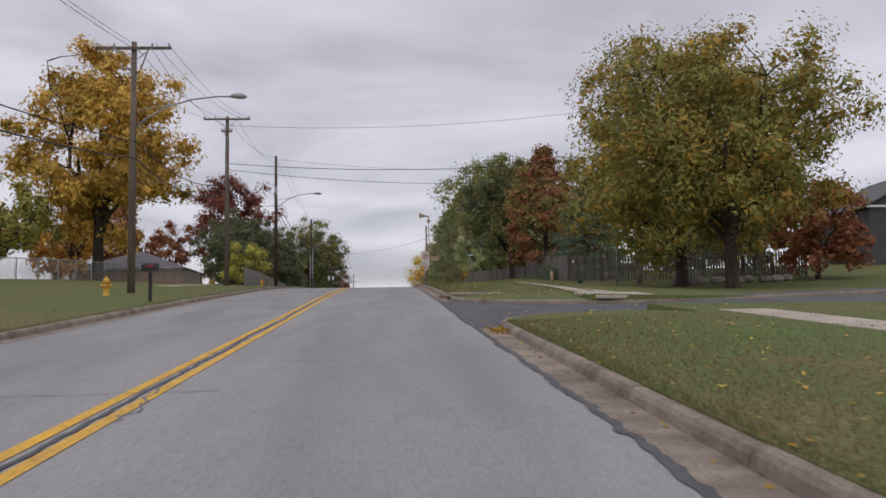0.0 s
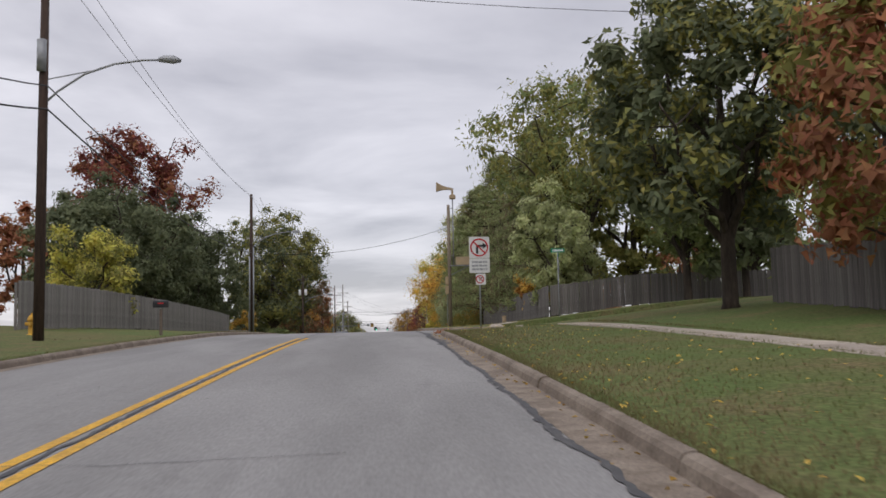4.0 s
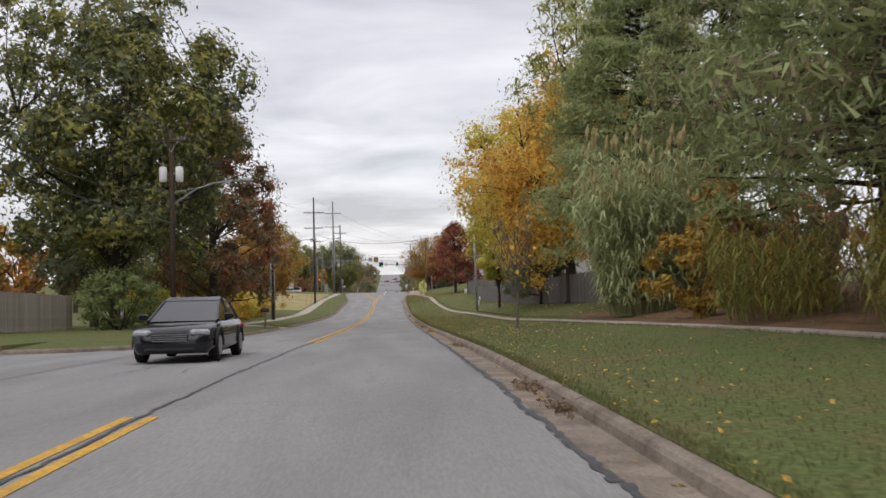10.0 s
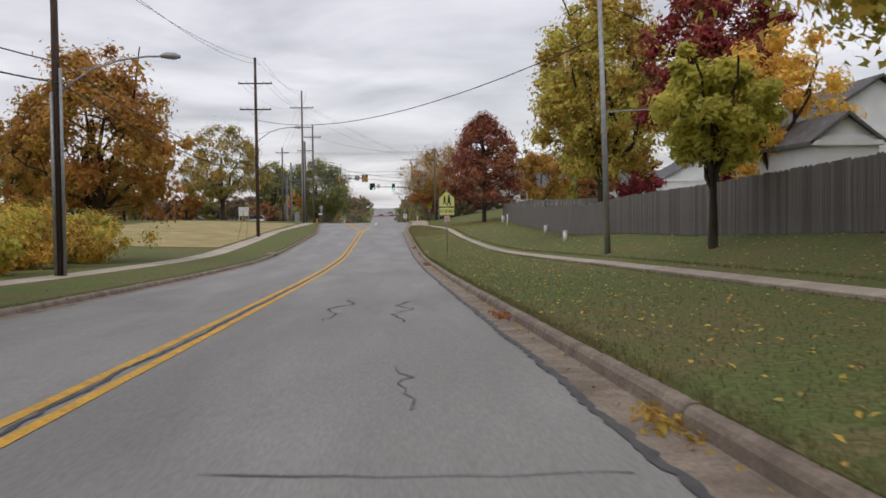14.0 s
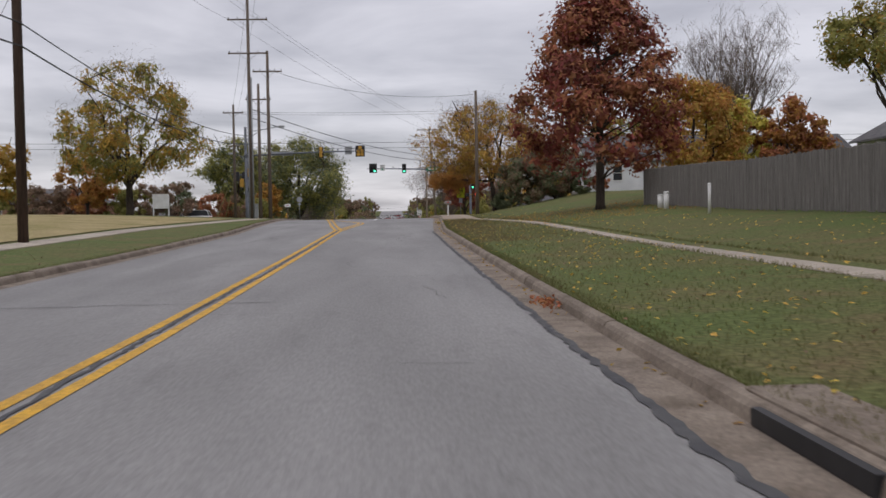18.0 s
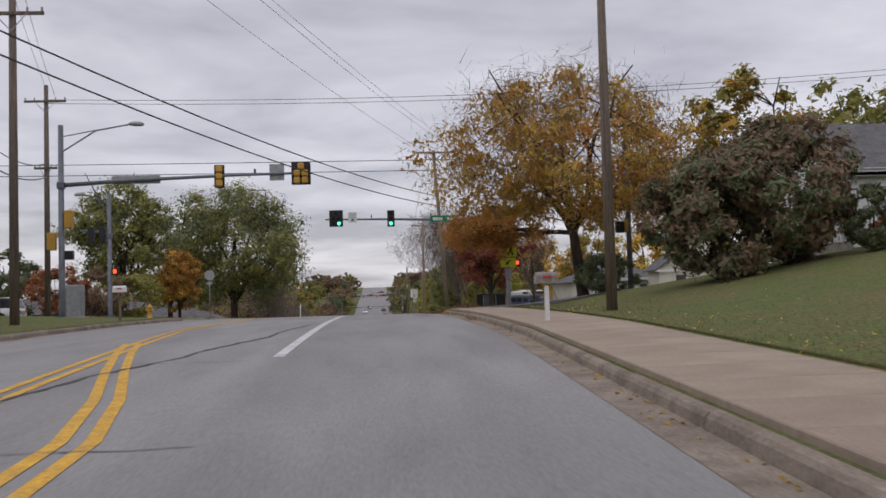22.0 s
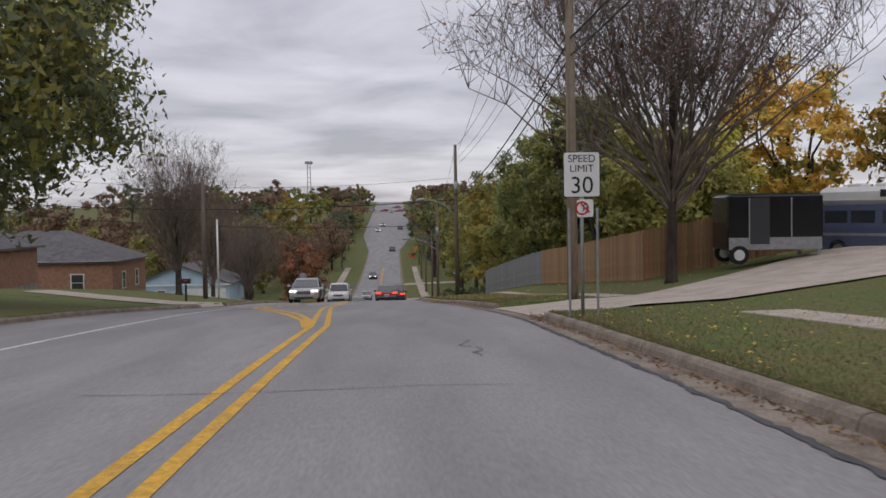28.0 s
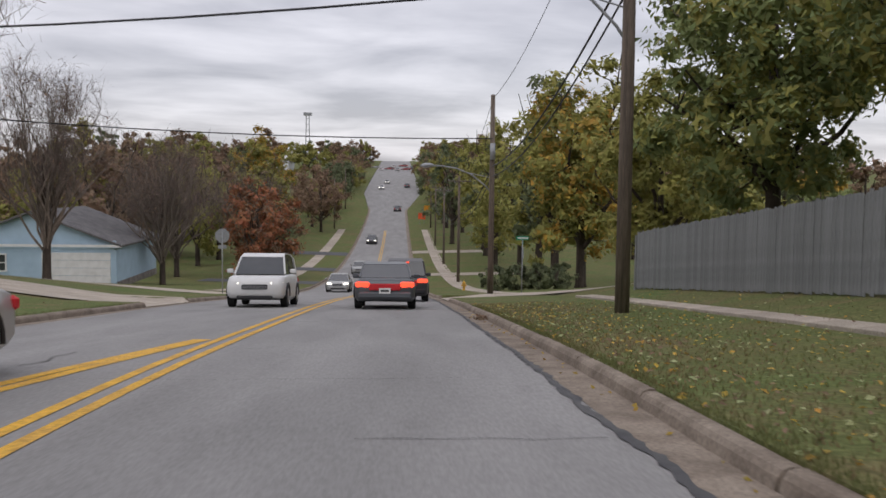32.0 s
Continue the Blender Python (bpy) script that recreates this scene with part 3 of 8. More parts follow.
# painted lines
paint = tagged(new("road_marking"), "worn yellow and white painted lane lines", "road marking", kind="structure")
def line(f, a, b, w, m, label=""):
    return ribbon("painted_line", on_nodes(f, a, b), w, m, 0.007, paint, label)
for x in (-0.14, 0.14):
    for a, b in ((-60, 90.5), (113.5, 154.5), (177, 304)):
        line(x, a, b, 0.13, M_YEL)
YL = lambda y: float(np.interp(y, [304, 312, 340, 362], [-0.05, -0.75, -2.9, -2.9]))
for o in (-0.14, 0.14):
    line(lambda y: YL(y) + o, 304, 362, 0.13, M_YEL)
    ribbon("painted_line", [(0.05 + o, 303.5), (0.25 + o, 308), (0.5 + o, 313), (0.62 + o, 316.5), (0.42 + o, 319.5), (-0.15 + o, 322.5), (-1.0 + o, 326), (-1.9 + o, 330), (-2.6 + o, 333.5)], 0.14, M_YEL, 0.007, paint)
    ribbon("painted_line", [(1.37 + o * 1.2, 383), (1.37 + o * 1.2, 411), (0.62 + o, 424), (0.1 + o, 440), (0.0 + o, 452)], 0.13, M_YEL, 0.007, paint)
    for a, b in ((452, 640),):
        line(o, a, b, 0.13, M_YEL)
for o in (-0.16, 0.16):
    ribbon("painted_line", [(1.16 + o * 0.1, 410.5), (0.88 + o * 0.5, 413.6), (0.2 + o, 417.4), (-1.35 + o, 423.8), (-2.25 + o, 428), (-2.65 + o, 432), (-2.6 + o, 437), (-2.1 + o, 442), (-1.2 + o * 0.7, 449), (-0.4 + o * 0.4, 456)], 0.17, M_YEL, 0.008, paint)
ribbon("painted_bar", [(-0.08, 419.5), (0.5, 420.1)], 0.16, M_YEL, 0.008, paint, step=0.3)
line(1.2, 328, 361.6, 0.2, M_WHT)
line(-3.3, 385, 428, 0.14, M_WHT)
for x, y, w in ((0.8, 362.7, 1.15), (4.27, 362.2, 1.05), (-1.55, 363.2, 2.6), (-1.05, 366.4, 0.9), (4.1, 381.2, 1.3), (-0.5, 380.8, 1.4), (-3.8, 381.0, 1.4)):
    ribbon("painted_bar", [(x - w / 2, y), (x + w / 2, y)], 0.42, M_WHT, 0.007, paint, step=0.5)
for i in range(4):
    yb = 367.8 + i * 2.4
    ribbon("painted_bar", [(10.3, yb), (14.6, yb)], 0.5, M_WHT, 0.02, paint, step=0.5)
ribbon("painted_bar", [(2.1, 308.4), (2.9, 308.4)], 0.08, M_WHT, 0.007, paint, step=0.5)

# tar seams and cracks
cracks = tagged(new("crack_seal"), "dark tar seams and cracks across the worn road", "crack", kind="structure")
for x0, seed in ((0.0, 1), (4.33, 2)):
    f = (lambda y: right_edge(y) - 0.45) if x0 > 1 else (lambda y: 0.0)
    for i, (a, b) in enumerate(((-20, 30), (30, 92), (92, 150), (150, 230), (230, 300), (384, 440), (440, 520)) if x0 > 1 else ((-20, 90), (90, 113), (113, 155), (155, 177), (177, 304))):
        wide = 0.085 if x0 > 1 else 0.05
        srn, drift = random.Random(seed * 50 + i), 0.0
        pts = []
        for y in np.arange(a, b, 0.14):
            drift = drift * 0.9 + srn.gauss(0, 0.009)
            pts.append((f(y) + drift, y))
        ribbon("tar_seam", pts, wide, M_TAR, 0.0095, cracks, step=0.3, wob=0.42, seed=seed * 50 + i)
crng = random.Random(5)
for k in range(150):
    y = -10 + k * 3.25 + crng.uniform(-1.2, 1.2)
    l, r = left_edge(y) + 0.4, right_edge(y) - 0.5
    if 362 < y < 382:
        continue
    x0 = crng.uniform(l, r - 1.2)
    x1 = min(r, x0 + crng.choice((0.8, 1.5, 2.6, 4.5)))
    pts, x, yy = [], x0, y
    while x < x1:
        pts.append((x, yy))
        x += crng.uniform(0.15, 0.35)
        yy += crng.uniform(-0.07, 0.07)
    if len(pts) > 2:
        ribbon("crack", pts, crng.choice((0.012, 0.02, 0.035)), crng.choice((M_SCUFF, M_SCUFF, M_TAR)), 0.0088, cracks, step=0.3, wob=0.5, seed=k)
for k in range(60):
    y, x = crng.uniform(0, 470), crng.uniform(-3.8, 4.2)
    if 362 < y < 382:
        continue
    pts = []
    for _ in range(crng.randint(5, 12)):
        pts.append((x, y))
        y += crng.uniform(0.12, 0.4)
        x += crng.uniform(-0.13, 0.13)
    ribbon("crack", pts, crng.choice((0.015, 0.03)), M_SCUFF, 0.0085, cracks, step=0.3, wob=0.5, seed=300 + k)

# sealed, branching cracks
for pts, w in (([(-1.9, 318), (-1.5, 322), (-1.2, 325.5), (-0.6, 328), (-0.3, 331), (0.3, 334.5), (0.4, 338), (0.9, 343)], 0.07), ([(4.33, 82), (4.4, 85), (4.3, 88), (4.36, 91), (4.45, 94), (4.3, 96.5)], 0.2), ([(3.6, 89.8), (4.3, 90.2)], 0.05), ([(-3.6, 326.5), (-2.2, 326.9), (-0.8, 327.4), (1.2, 327.2)], 0.03), ([(-3.9, 322), (-2.4, 322.3), (-1.3, 323.2)], 0.05), ([(1.6, 217.5), (1.8, 219.0), (1.5, 220.2), (2.0, 221.6), (1.8, 223.4)], 0.035), ([(3.0, 217.0), (2.8, 218.6), (3.2, 219.8), (2.9, 221.0), (3.3, 222.6)], 0.04), ([(1.9, 219.2), (2.6, 219.6), (3.1, 219.4)], 0.02), ([(2.9, 291.5), (2.7, 293), (3.1, 294.6), (2.9, 296.8)], 0.018), ([(-2.6, 293), (-1.8, 294.5), (-2.3, 296), (-1.2, 298)], 0.045), ([(-3.5, 40), (-2.2, 41.0), (-1.2, 40.6), (-0.4, 41.6)], 0.03), ([(-0.6, 44), (-1.0, 46), (-0.5, 48), (-0.9, 50.5)], 0.05), ([(-1.4, 179), (-1.0, 181), (-0.7, 184), (-0.4, 187)], 0.07), ([(-3.5, 433), (-2.6, 435), (-2.9, 438), (-1.8, 441), (-2.2, 445)], 0.10), ([(-1.2, 428), (-1.6, 431), (-1.1, 435), (-1.5, 438)], 0.08), ([(5.2, 350.5), (4.9, 352), (5.1, 353.6), (4.7, 355.2), (4.9, 357)], 0.06), ([(4.4, 353), (4.9, 353.8), (4.5, 355), (5.0, 356.2), (4.6, 357.8)], 0.045)):
    fine_pts = []
    for (xa, ya), (xb, yb) in zip(pts, pts[1:]):
        for k in range(5):
            fine_pts.append((xa + (xb - xa) * k / 5 + crng.uniform(-0.05, 0.05), ya + (yb - ya) * k / 5))
    ribbon("sealed_crack", fine_pts, w, M_TAR, 0.0092, cracks, step=0.3, wob=0.7, seed=int(pts[0][1]))

# ---- footpaths ----
def path_slabs(name, pts, width, material, label, pitch=1.5, lift=0.012, ramp=None):
    """Concrete path of separate slabs along (x, y) points."""
    top = tagged(new(name), label, "footpath", kind="structure")
    shared = {}
    for (x0, y0), (x1, y1) in zip(pts, pts[1:]):
        d = math.hypot(x1 - x0, y1 - y0)
        n = max(1, round(d / pitch))
        L = round(d / n, 3)
        if L not in shared:
            shared[L] = Geo().box((0, 0, -0.05), (L - 0.012, width, 0.1), ch=0.012).mesh("slab", material)
        for i in range(n):
            t0, t1 = i / n, (i + 1) / n
            a = Vector((x0 + (x1 - x0) * t0, y0 + (y1 - y0) * t0, 0))
            b = Vector((x0 + (x1 - x0) * t1, y0 + (y1 - y0) * t1, 0))
            nx, ny = -(y1 - y0) / d * width / 2, (x1 - x0) / d * width / 2
            mx, my = (a.x + b.x) / 2, (a.y + b.y) / 2
            zl, zq = gz(mx + nx, my + ny), gz(mx - nx, my - ny)
            a.z, b.z = gz(a.x, a.y) + lift, gz(b.x, b.y) + lift
            if ramp:
                for e in (a, b):
                    e.z -= ramp[2] * min(1.0, max(0.0, (ramp[1] - e.y) / (ramp[1] - ramp[0])))
            s = new("slab", shared[L])
            s.parent = top
            u = (b - a).normalized()
            v = Vector((2 * nx, 2 * ny, (zl - zq) * 0.35))
            v = (v - u * v.dot(u)).normalized()
            w = u.cross(v)
            s.matrix_world = Matrix.Translation((a + b) / 2) @ Matrix((u, v, w)).transposed().to_4x4()
    return top

path_slabs("footpath", [(10.8, -40), (10.1, 10), (9.9, 19.6)], 1.05, M_WALK, "pale concrete footpath across the verge")
path_slabs("footpath", [(10.1, 29.55), (9.75, 31.6)], 2.2, M_WALK, "pale concrete footpath ramp at the street corner", pitch=1.05, ramp=(29.5, 31.6, 0.05), lift=0.03)
path_slabs("footpath", [(9.7, 31.65), (9.65, 40), (9.9, 55), (10.1, 68), (9.9, 84), (9.6, 91.5)], 1.15, M_WALK, "pale concrete footpath across the verge")
path_slabs("footpath", [(8.9, 105.1), (9.2, 107.0)], 1.7, M_WALK, "pale concrete footpath ramp at the street corner", pitch=1.0, ramp=(105.0, 107.0, 0.13))
path_slabs("footpath", [(9.2, 107.0), (10.2, 112), (11.4, 119.5), (11.7, 128), (11.4, 145), (10.6, 175), (9.9, 200), (10.05, 213), (10.15, 233), (9.65, 262), (9.15, 280), (9.05, 298), (8.75, 304), (7.9, 310.5), (7.2, 316)], 1.0, M_WALK, "pale concrete footpath along the verge")
path_slabs("footpath", [(6.58, 316), (7.24, 332), (7.27, 357)], 2.02, M_TANW, "broad tan concrete footpath beside the kerb", lift=0.05)
path_slabs("footpath", [(10.2, 382.5), (9.9, 392), (9.7, 408)], 1.05, M_WALK, "concrete footpath past the signal pole")
path_slabs("footpath", [(9.6, 419.2), (9.6, 475)], 1.05, M_WALK, "concrete footpath beside the fence")
path_slabs("footpath", [(8.8, 492), (8.3, 520), (8.2, 640)], 1.5, M_WALK, "pale concrete footpath down the hill", pitch=3.0)
path_slabs("footpath", [(-8.9, 500), (-8.9, 640)], 1.5, M_WALK, "pale concrete footpath down the hill", pitch=3.0)
path_slabs("footpath", [(-8.4, 212), (-8.4, 240), (-8.2, 262), (-8.6, 300), (-7.9, 335)], 1.3, M_WALK, "pale concrete footpath along the verge")
path_slabs("footpath", [(-9.5, 52), (-9.2, 66)], 1.2, M_WALK, "pale concrete footpath along the verge")

def drive(name, pts, material, label):
    """A flat drive of a few corner points, laid on the ground."""
    n = 9
    (ax, ay), (bx, by), (cx, cy), (dx, dy) = pts
    vs, fs = [], []
    for j in range(n + 1):
        for i in range(n + 1):
            u, v = (i / n) ** 1.8, j / n
            x = (ax * (1 - u) + bx * u) * (1 - v) + (dx * (1 - u) + cx * u) * v
            y = (ay * (1 - u) + by * u) * (1 - v) + (dy * (1 - u) + cy * u) * v
            d = x - right_edge(y) if x > 0 else left_edge(y) - x
            if openings(y, OPENINGS_R[3:] if x > 0 else DRIVES_L):
                z = zr(y) + max(0.0, bank(x, y)) * min(1.0, max(0.0, d) / 2.2) + 0.02
            else:
                z = max(gz(x, y), zr(y)) + 0.035 if i else zr(y) + 0.012
            vs.append((x, y, z))
    m = n + 1
    fs = [(j * m + i, j * m + i + 1, j * m + m + i + 1, j * m + m + i) for j in range(n) for i in range(n)]
    tagged(Geo().add(vs, fs).part(name, material), label, "driveway", kind="structure")

drive("driveway", [(9.0, 412.7), (21.8, 415.5), (21.8, 428), (9.0, 417.9)], M_WALK, "pale concrete driveway to the parked camper")
drive("driveway", [(6.2, 412), (9.0, 412.7), (9.0, 417.9), (5.83, 418.8)], M_WALK, "pale concrete driveway to the parked camper")
drive("driveway", [(4.8, 480), (20, 481), (20, 487), (4.8, 489)], M_WALK, "pale concrete driveway down the hill")
drive("driveway", [(-4.45, 206), (-11, 205), (-11, 211), (-4.45, 211.5)], M_WALK, "pale concrete driveway across the verge")
drive("driveway", [(-6.0, 436), (-18, 446), (-18, 451), (-5.8, 441)], M_WALK, "pale concrete driveway to a brick house")
drive("driveway", [(-4.9, 470), (-17, 474), (-17, 480), (-4.9, 476)], M_WALK, "pale concrete driveway")
drive("driveway", [(-4.9, 488), (-20, 488), (-20, 496), (-4.9, 496)], M_WALK, "pale concrete side street mouth")
for yy in (530, 556, 585):
    drive("driveway", [(-4.9, yy), (-16, yy), (-16, yy + 6), (-4.9, yy + 6)], M_ASPH, "dark asphalt drive down the hill")
for yy in (548, 590):
    drive("driveway", [(4.75, yy), (16, yy), (16, yy + 5), (4.75, yy + 5)], M_WALK, "pale concrete drive down the hill")
sheet("dormant_grass", [-26, -20, -15, -11, -9.2], range(270, 336, 6), lambda x, y: gz(x, y) + 0.03, M_DRYG, label="pale dormant lawn beside the footpath", category="lawn")

# ---- trees ----
PAL = {
    "gold": ((0.63, 0.43, 0.10), (0.53, 0.37, 0.095)), "amber": ((0.40, 0.20, 0.055), (0.27, 0.15, 0.05)), "bronze": ((0.392, 0.239, 0.0508), (0.232, 0.174, 0.0435)),
    "olive": ((0.262, 0.240, 0.070), (0.150, 0.156, 0.050)), "green": ((0.205, 0.235, 0.090), (0.115, 0.142, 0.060)), "dark": ((0.140, 0.156, 0.080), (0.080, 0.096, 0.055)),
    "red": ((0.20, 0.056, 0.042), (0.105, 0.040, 0.033)), "crimson": ((0.25, 0.036, 0.036), (0.13, 0.026, 0.028)), "rust": ((0.30, 0.125, 0.06), (0.18, 0.085, 0.048)),
    "pine": ((0.275, 0.30, 0.135), (0.16, 0.19, 0.085)), "spruce": ((0.131, 0.184, 0.153), (0.065, 0.109, 0.091)), "pale": ((0.46, 0.48, 0.25), (0.33, 0.36, 0.17)),
    "lime": ((0.50, 0.455, 0.105), (0.36, 0.345, 0.085)), "brown": ((0.225, 0.150, 0.098), (0.135, 0.098, 0.068)), "brownpine": ((0.209, 0.160, 0.094), (0.099, 0.099, 0.059)), "reed": ((0.40, 0.42, 0.24), (0.26, 0.28, 0.14)),
}
def brighter(c, k=1.4):
    return tuple(min(0.9, v * k) for v in c)
LEAF = {k: mat("leaves_" + k, brighter(a), brighter(b), 0.9, 0.7, 0.0, isl_var=0.2, spec=0.15, trans=0.45 if k in ("gold", "lime", "amber", "pale", "reed") else 0.28) for k, (a, b) in PAL.items()}

M_TWIG = mat("fine_twigs", (0.17, 0.125, 0.105), (0.10, 0.075, 0.065), 2.0, 0.9, isl_var=0.3)
def leaf_mesh(name, pts, sizes, rng, material, droop=0.0, slim=0.6, sides=4, out=None):
    n = len(pts)
    nrm = rng.normal(size=(n, 3))
    if out is None:
        nrm[:, 2] = np.abs(nrm[:, 2]) + 0.35
    else:
        nrm = nrm * 0.5 + out + np.array((0, 0, 0.22))
    nrm /= np.linalg.norm(nrm, axis=1)[:, None]
    a = np.cross(nrm, rng.normal(size=(n, 3)))
    a /= np.linalg.norm(a, axis=1)[:, None] + 1e-9
    if droop:
        a[:, 2] -= droop
        a /= np.linalg.norm(a, axis=1)[:, None]
    b = np.cross(nrm, a)
    s = sizes[:, None]
    tip, tail, l, r = pts + a * s, pts - a * s * 0.8, pts + b * s * slim + nrm * s * 0.15, pts - b * s * slim + nrm * s * 0.15
    if sides == 3:
        tip, tail = pts + a * s * 1.2, pts - a * s * 0.8
        v = np.stack([tip, tail + b * s * slim * 0.9, tail - b * s * slim * 0.9], 1).reshape(-1, 3)
    else:
        v = np.stack([tip, l, tail, r], 1).reshape(-1, 3)
    me = bpy.data.meshes.new(name)
    me.vertices.add(sides * n)
    me.vertices.foreach_set("co", v.ravel())
    me.loops.add(sides * n)
    me.loops.foreach_set("vertex_index", np.arange(sides * n))
    me.polygons.add(n)
    me.polygons.foreach_set("loop_start", np.arange(n) * sides)
    me.polygons.foreach_set("loop_total", np.full(n, sides))
    me.materials.append(material)
    me.update(calc_edges=True)
    return me

def limb(g, p0, p1, r0, r1, rng, n=5, sag=0.12, sides=6):
    p0, p1 = Vector(p0), Vector(p1)
    d = (p1 - p0).length
    pts = []
    for i in range(n + 1):
        t = i / n
        p = p0.lerp(p1, t)
        k = math.sin(t * 3.1416) * d * sag
        pts.append(p + Vector((rng.uniform(-1, 1), rng.uniform(-1, 1), rng.uniform(-0.3, 0.9))) * k * 0.6)
    g.tube(pts, [r0 + (r1 - r0) * i / n for i in range(n + 1)], sides)
    return pts

TREE_N = [0]
def tree(x, y, h, r, pal, kind="round", base=0.25, n=60, m=80, leaf=0.2, trunk=None, mix=None, dz=0.0, label="", sparse=1.0, seed=None, name=None, lean=(0, 0), bark=None, box=2.25, taper=0.26, bough=()):
    """A tree of trunk, limbs and a crown of leaf clumps. base: where the crown begins, as a share of the height. bough: ends of low limbs that reach out."""
    TREE_N[0] += 1
    seed = TREE_N[0] * 13 + 5 if seed is None else seed
    if kind != "bare" and m > 55:
        near = abs(x) < 21.6 and y < 490
        n, m, leaf = (int(n * 1.3), int(m * 1.28), leaf * 0.82) if near else (n, int(m * 0.95), leaf * 1.0)
    rng, prn = np.random.default_rng(seed), random.Random(seed)
    z0 = gz(x, y) + dz - 0.15
    word = {"round": "broadleaf_tree", "vase": "broadleaf_tree", "cone": "broadleaf_tree", "pine": "pine_tree", "spruce": "spruce_tree", "bare": "bare_tree", "bush": "bush", "willow": "broadleaf_tree"}[kind]
    hue = {"gold": "golden yellow", "amber": "orange", "bronze": "bronze yellow", "olive": "olive green", "green": "green", "dark": "dark green", "red": "dark red", "crimson": "crimson", "rust": "russet", "pine": "green", "spruce": "blue-green", "pale": "pale green", "lime": "yellow-green", "brown": "brown", "brownpine": "brownish green", "reed": "pale green"}[pal]
    lab = label or {"bush": hue + " shrub growing beside the verge", "bare": "leafless tree with fine upright twigs behind the verge", "pine": hue + " feathery pine with drooping boughs", "spruce": hue + " spruce with tiers of dense needles"}.get(kind, "tall tree in " + hue + " autumn leaf beside the street")
    root = thing(name or word, (x, y, z0), lab, "bush" if kind == "bush" else "tree", rz=0)
    tr = trunk or max(0.06, h * 0.016 + r * 0.012)
    wood = Geo()
    cb = h * base
    stem_top = h * (0.93 if kind in ("pine", "spruce", "cone") else 0.62)
    stem = [Vector((prn.uniform(-0.04, 0.04) * h * 0.3 * t + lean[0] * t, prn.uniform(-0.04, 0.04) * h * 0.3 * t + lean[1] * t, stem_top * t)) for t in (0, 0.04, 0.3, 0.6, 1.0)]
    if kind != "bush":
        wood.tube(stem, [tr * 1.45, tr * 1.05, tr * 0.9, tr * 0.65, tr * 0.2 if kind in ("pine", "spruce", "cone") else tr * 0.4], 10)
        wood.part("trunk", bark or M_BARK, root, smooth=True)
    boughs = Geo()
    def stem_at(z):
        t = min(max(z / stem_top, 0), 1)
        k = min(int(t * 4), 3)
        for i, (a, b) in enumerate(((0, 0.04), (0.04, 0.3), (0.3, 0.6), (0.6, 1.0))):
            if a <= t <= b:
                return stem[i].lerp(stem[i + 1], (t - a) / (b - a))
        return stem[-1]
    cs = []
    ph = [prn.uniform(0, 6.283) for _ in range(4)]
    # main limbs, from which the smaller branches spring
    spine = []
    if kind in ("round", "vase", "willow"):
        for k in range(7):
            la, lt = k * 2.4 + prn.uniform(0, 0.8), prn.uniform(0.35, 0.95)
            ld = r * (0.78 - 0.5 * abs(lt - 0.4)) * prn.uniform(0.8, 1.05)
            end = Vector((math.cos(la) * ld + lean[0] * 0.8, math.sin(la) * ld + lean[1] * 0.8, cb + (h - cb) * lt))
            spine += limb(boughs, stem_at(max(cb * 0.85, stem_top * 0.3) * prn.uniform(0.85, 1.2)), end, tr * 0.55, 0.03, prn, 6, 0.13, 7 if abs(x) < 22 and y < 520 else 4)[1:]
    if kind == "bare":
        for i in range(n):
            a = prn.uniform(0, 6.283)
            zb = prn.uniform(cb, stem_top)
            tilt = prn.uniform(0.25, 1.0)
            p1 = Vector((math.cos(a) * r * tilt, math.sin(a) * r * tilt, cb + (h - cb) * (1.02 - 0.45 * tilt**2) * prn.uniform(0.75, 1.05)))
            p0 = stem_at(cb * 0.75 + (zb - cb) * 0.35)
            pts = limb(boughs, p0, p1, tr * 0.32, 0.012, prn, 5, 0.10, 5)
            for q in range(11):
                s = pts[prn.randint(2, 5)]
                e = s + Vector((prn.gauss(0, 0.35), prn.gauss(0, 0.35), prn.uniform(0.4, 1.0))) * r * 0.32
                boughs.tube([s, s.lerp(e, 0.5) + Vector((prn.gauss(0, 0.05), prn.gauss(0, 0.05), 0)), e], [0.016, 0.011, 0.006], 3, False)
                cs.append(e)
                for _ in range(3):
                    e2 = e + Vector((prn.gauss(0, 0.3), prn.gauss(0, 0.3), prn.uniform(0.1, 0.7))) * r * 0.16
                    boughs.tube([s.lerp(e, prn.uniform(0.3, 1.0)), e2], [0.008, 0.004], 3, False)
        boughs.part("branch", bark or M_BARKL, root)["kind"] = "stuff"
        if h > 7:
            k = n * 130
            tp = np.array([tuple(c) for c in cs])[rng.integers(0, len(cs), k)] + rng.normal(size=(k, 3)) * r * 0.07
            ob = new("twig_spray", leaf_mesh("twig_spray", tp, rng.uniform(0.5, 1.2, k) * r * 0.09, rng, M_TWIG, -0.8, 0.035, 3))
            ob.parent, ob["kind"] = root, "stuff"
        if m:
            pick = rng.integers(0, len(cs), m)
            pts = np.array([tuple(c) for c in cs])[pick] + rng.normal(size=(m, 3)) * 0.25
            me = leaf_mesh("crown", pts, rng.uniform(0.7, 1.2, m) * leaf, rng, LEAF[pal])
            new("crown", me).parent = root
        return root
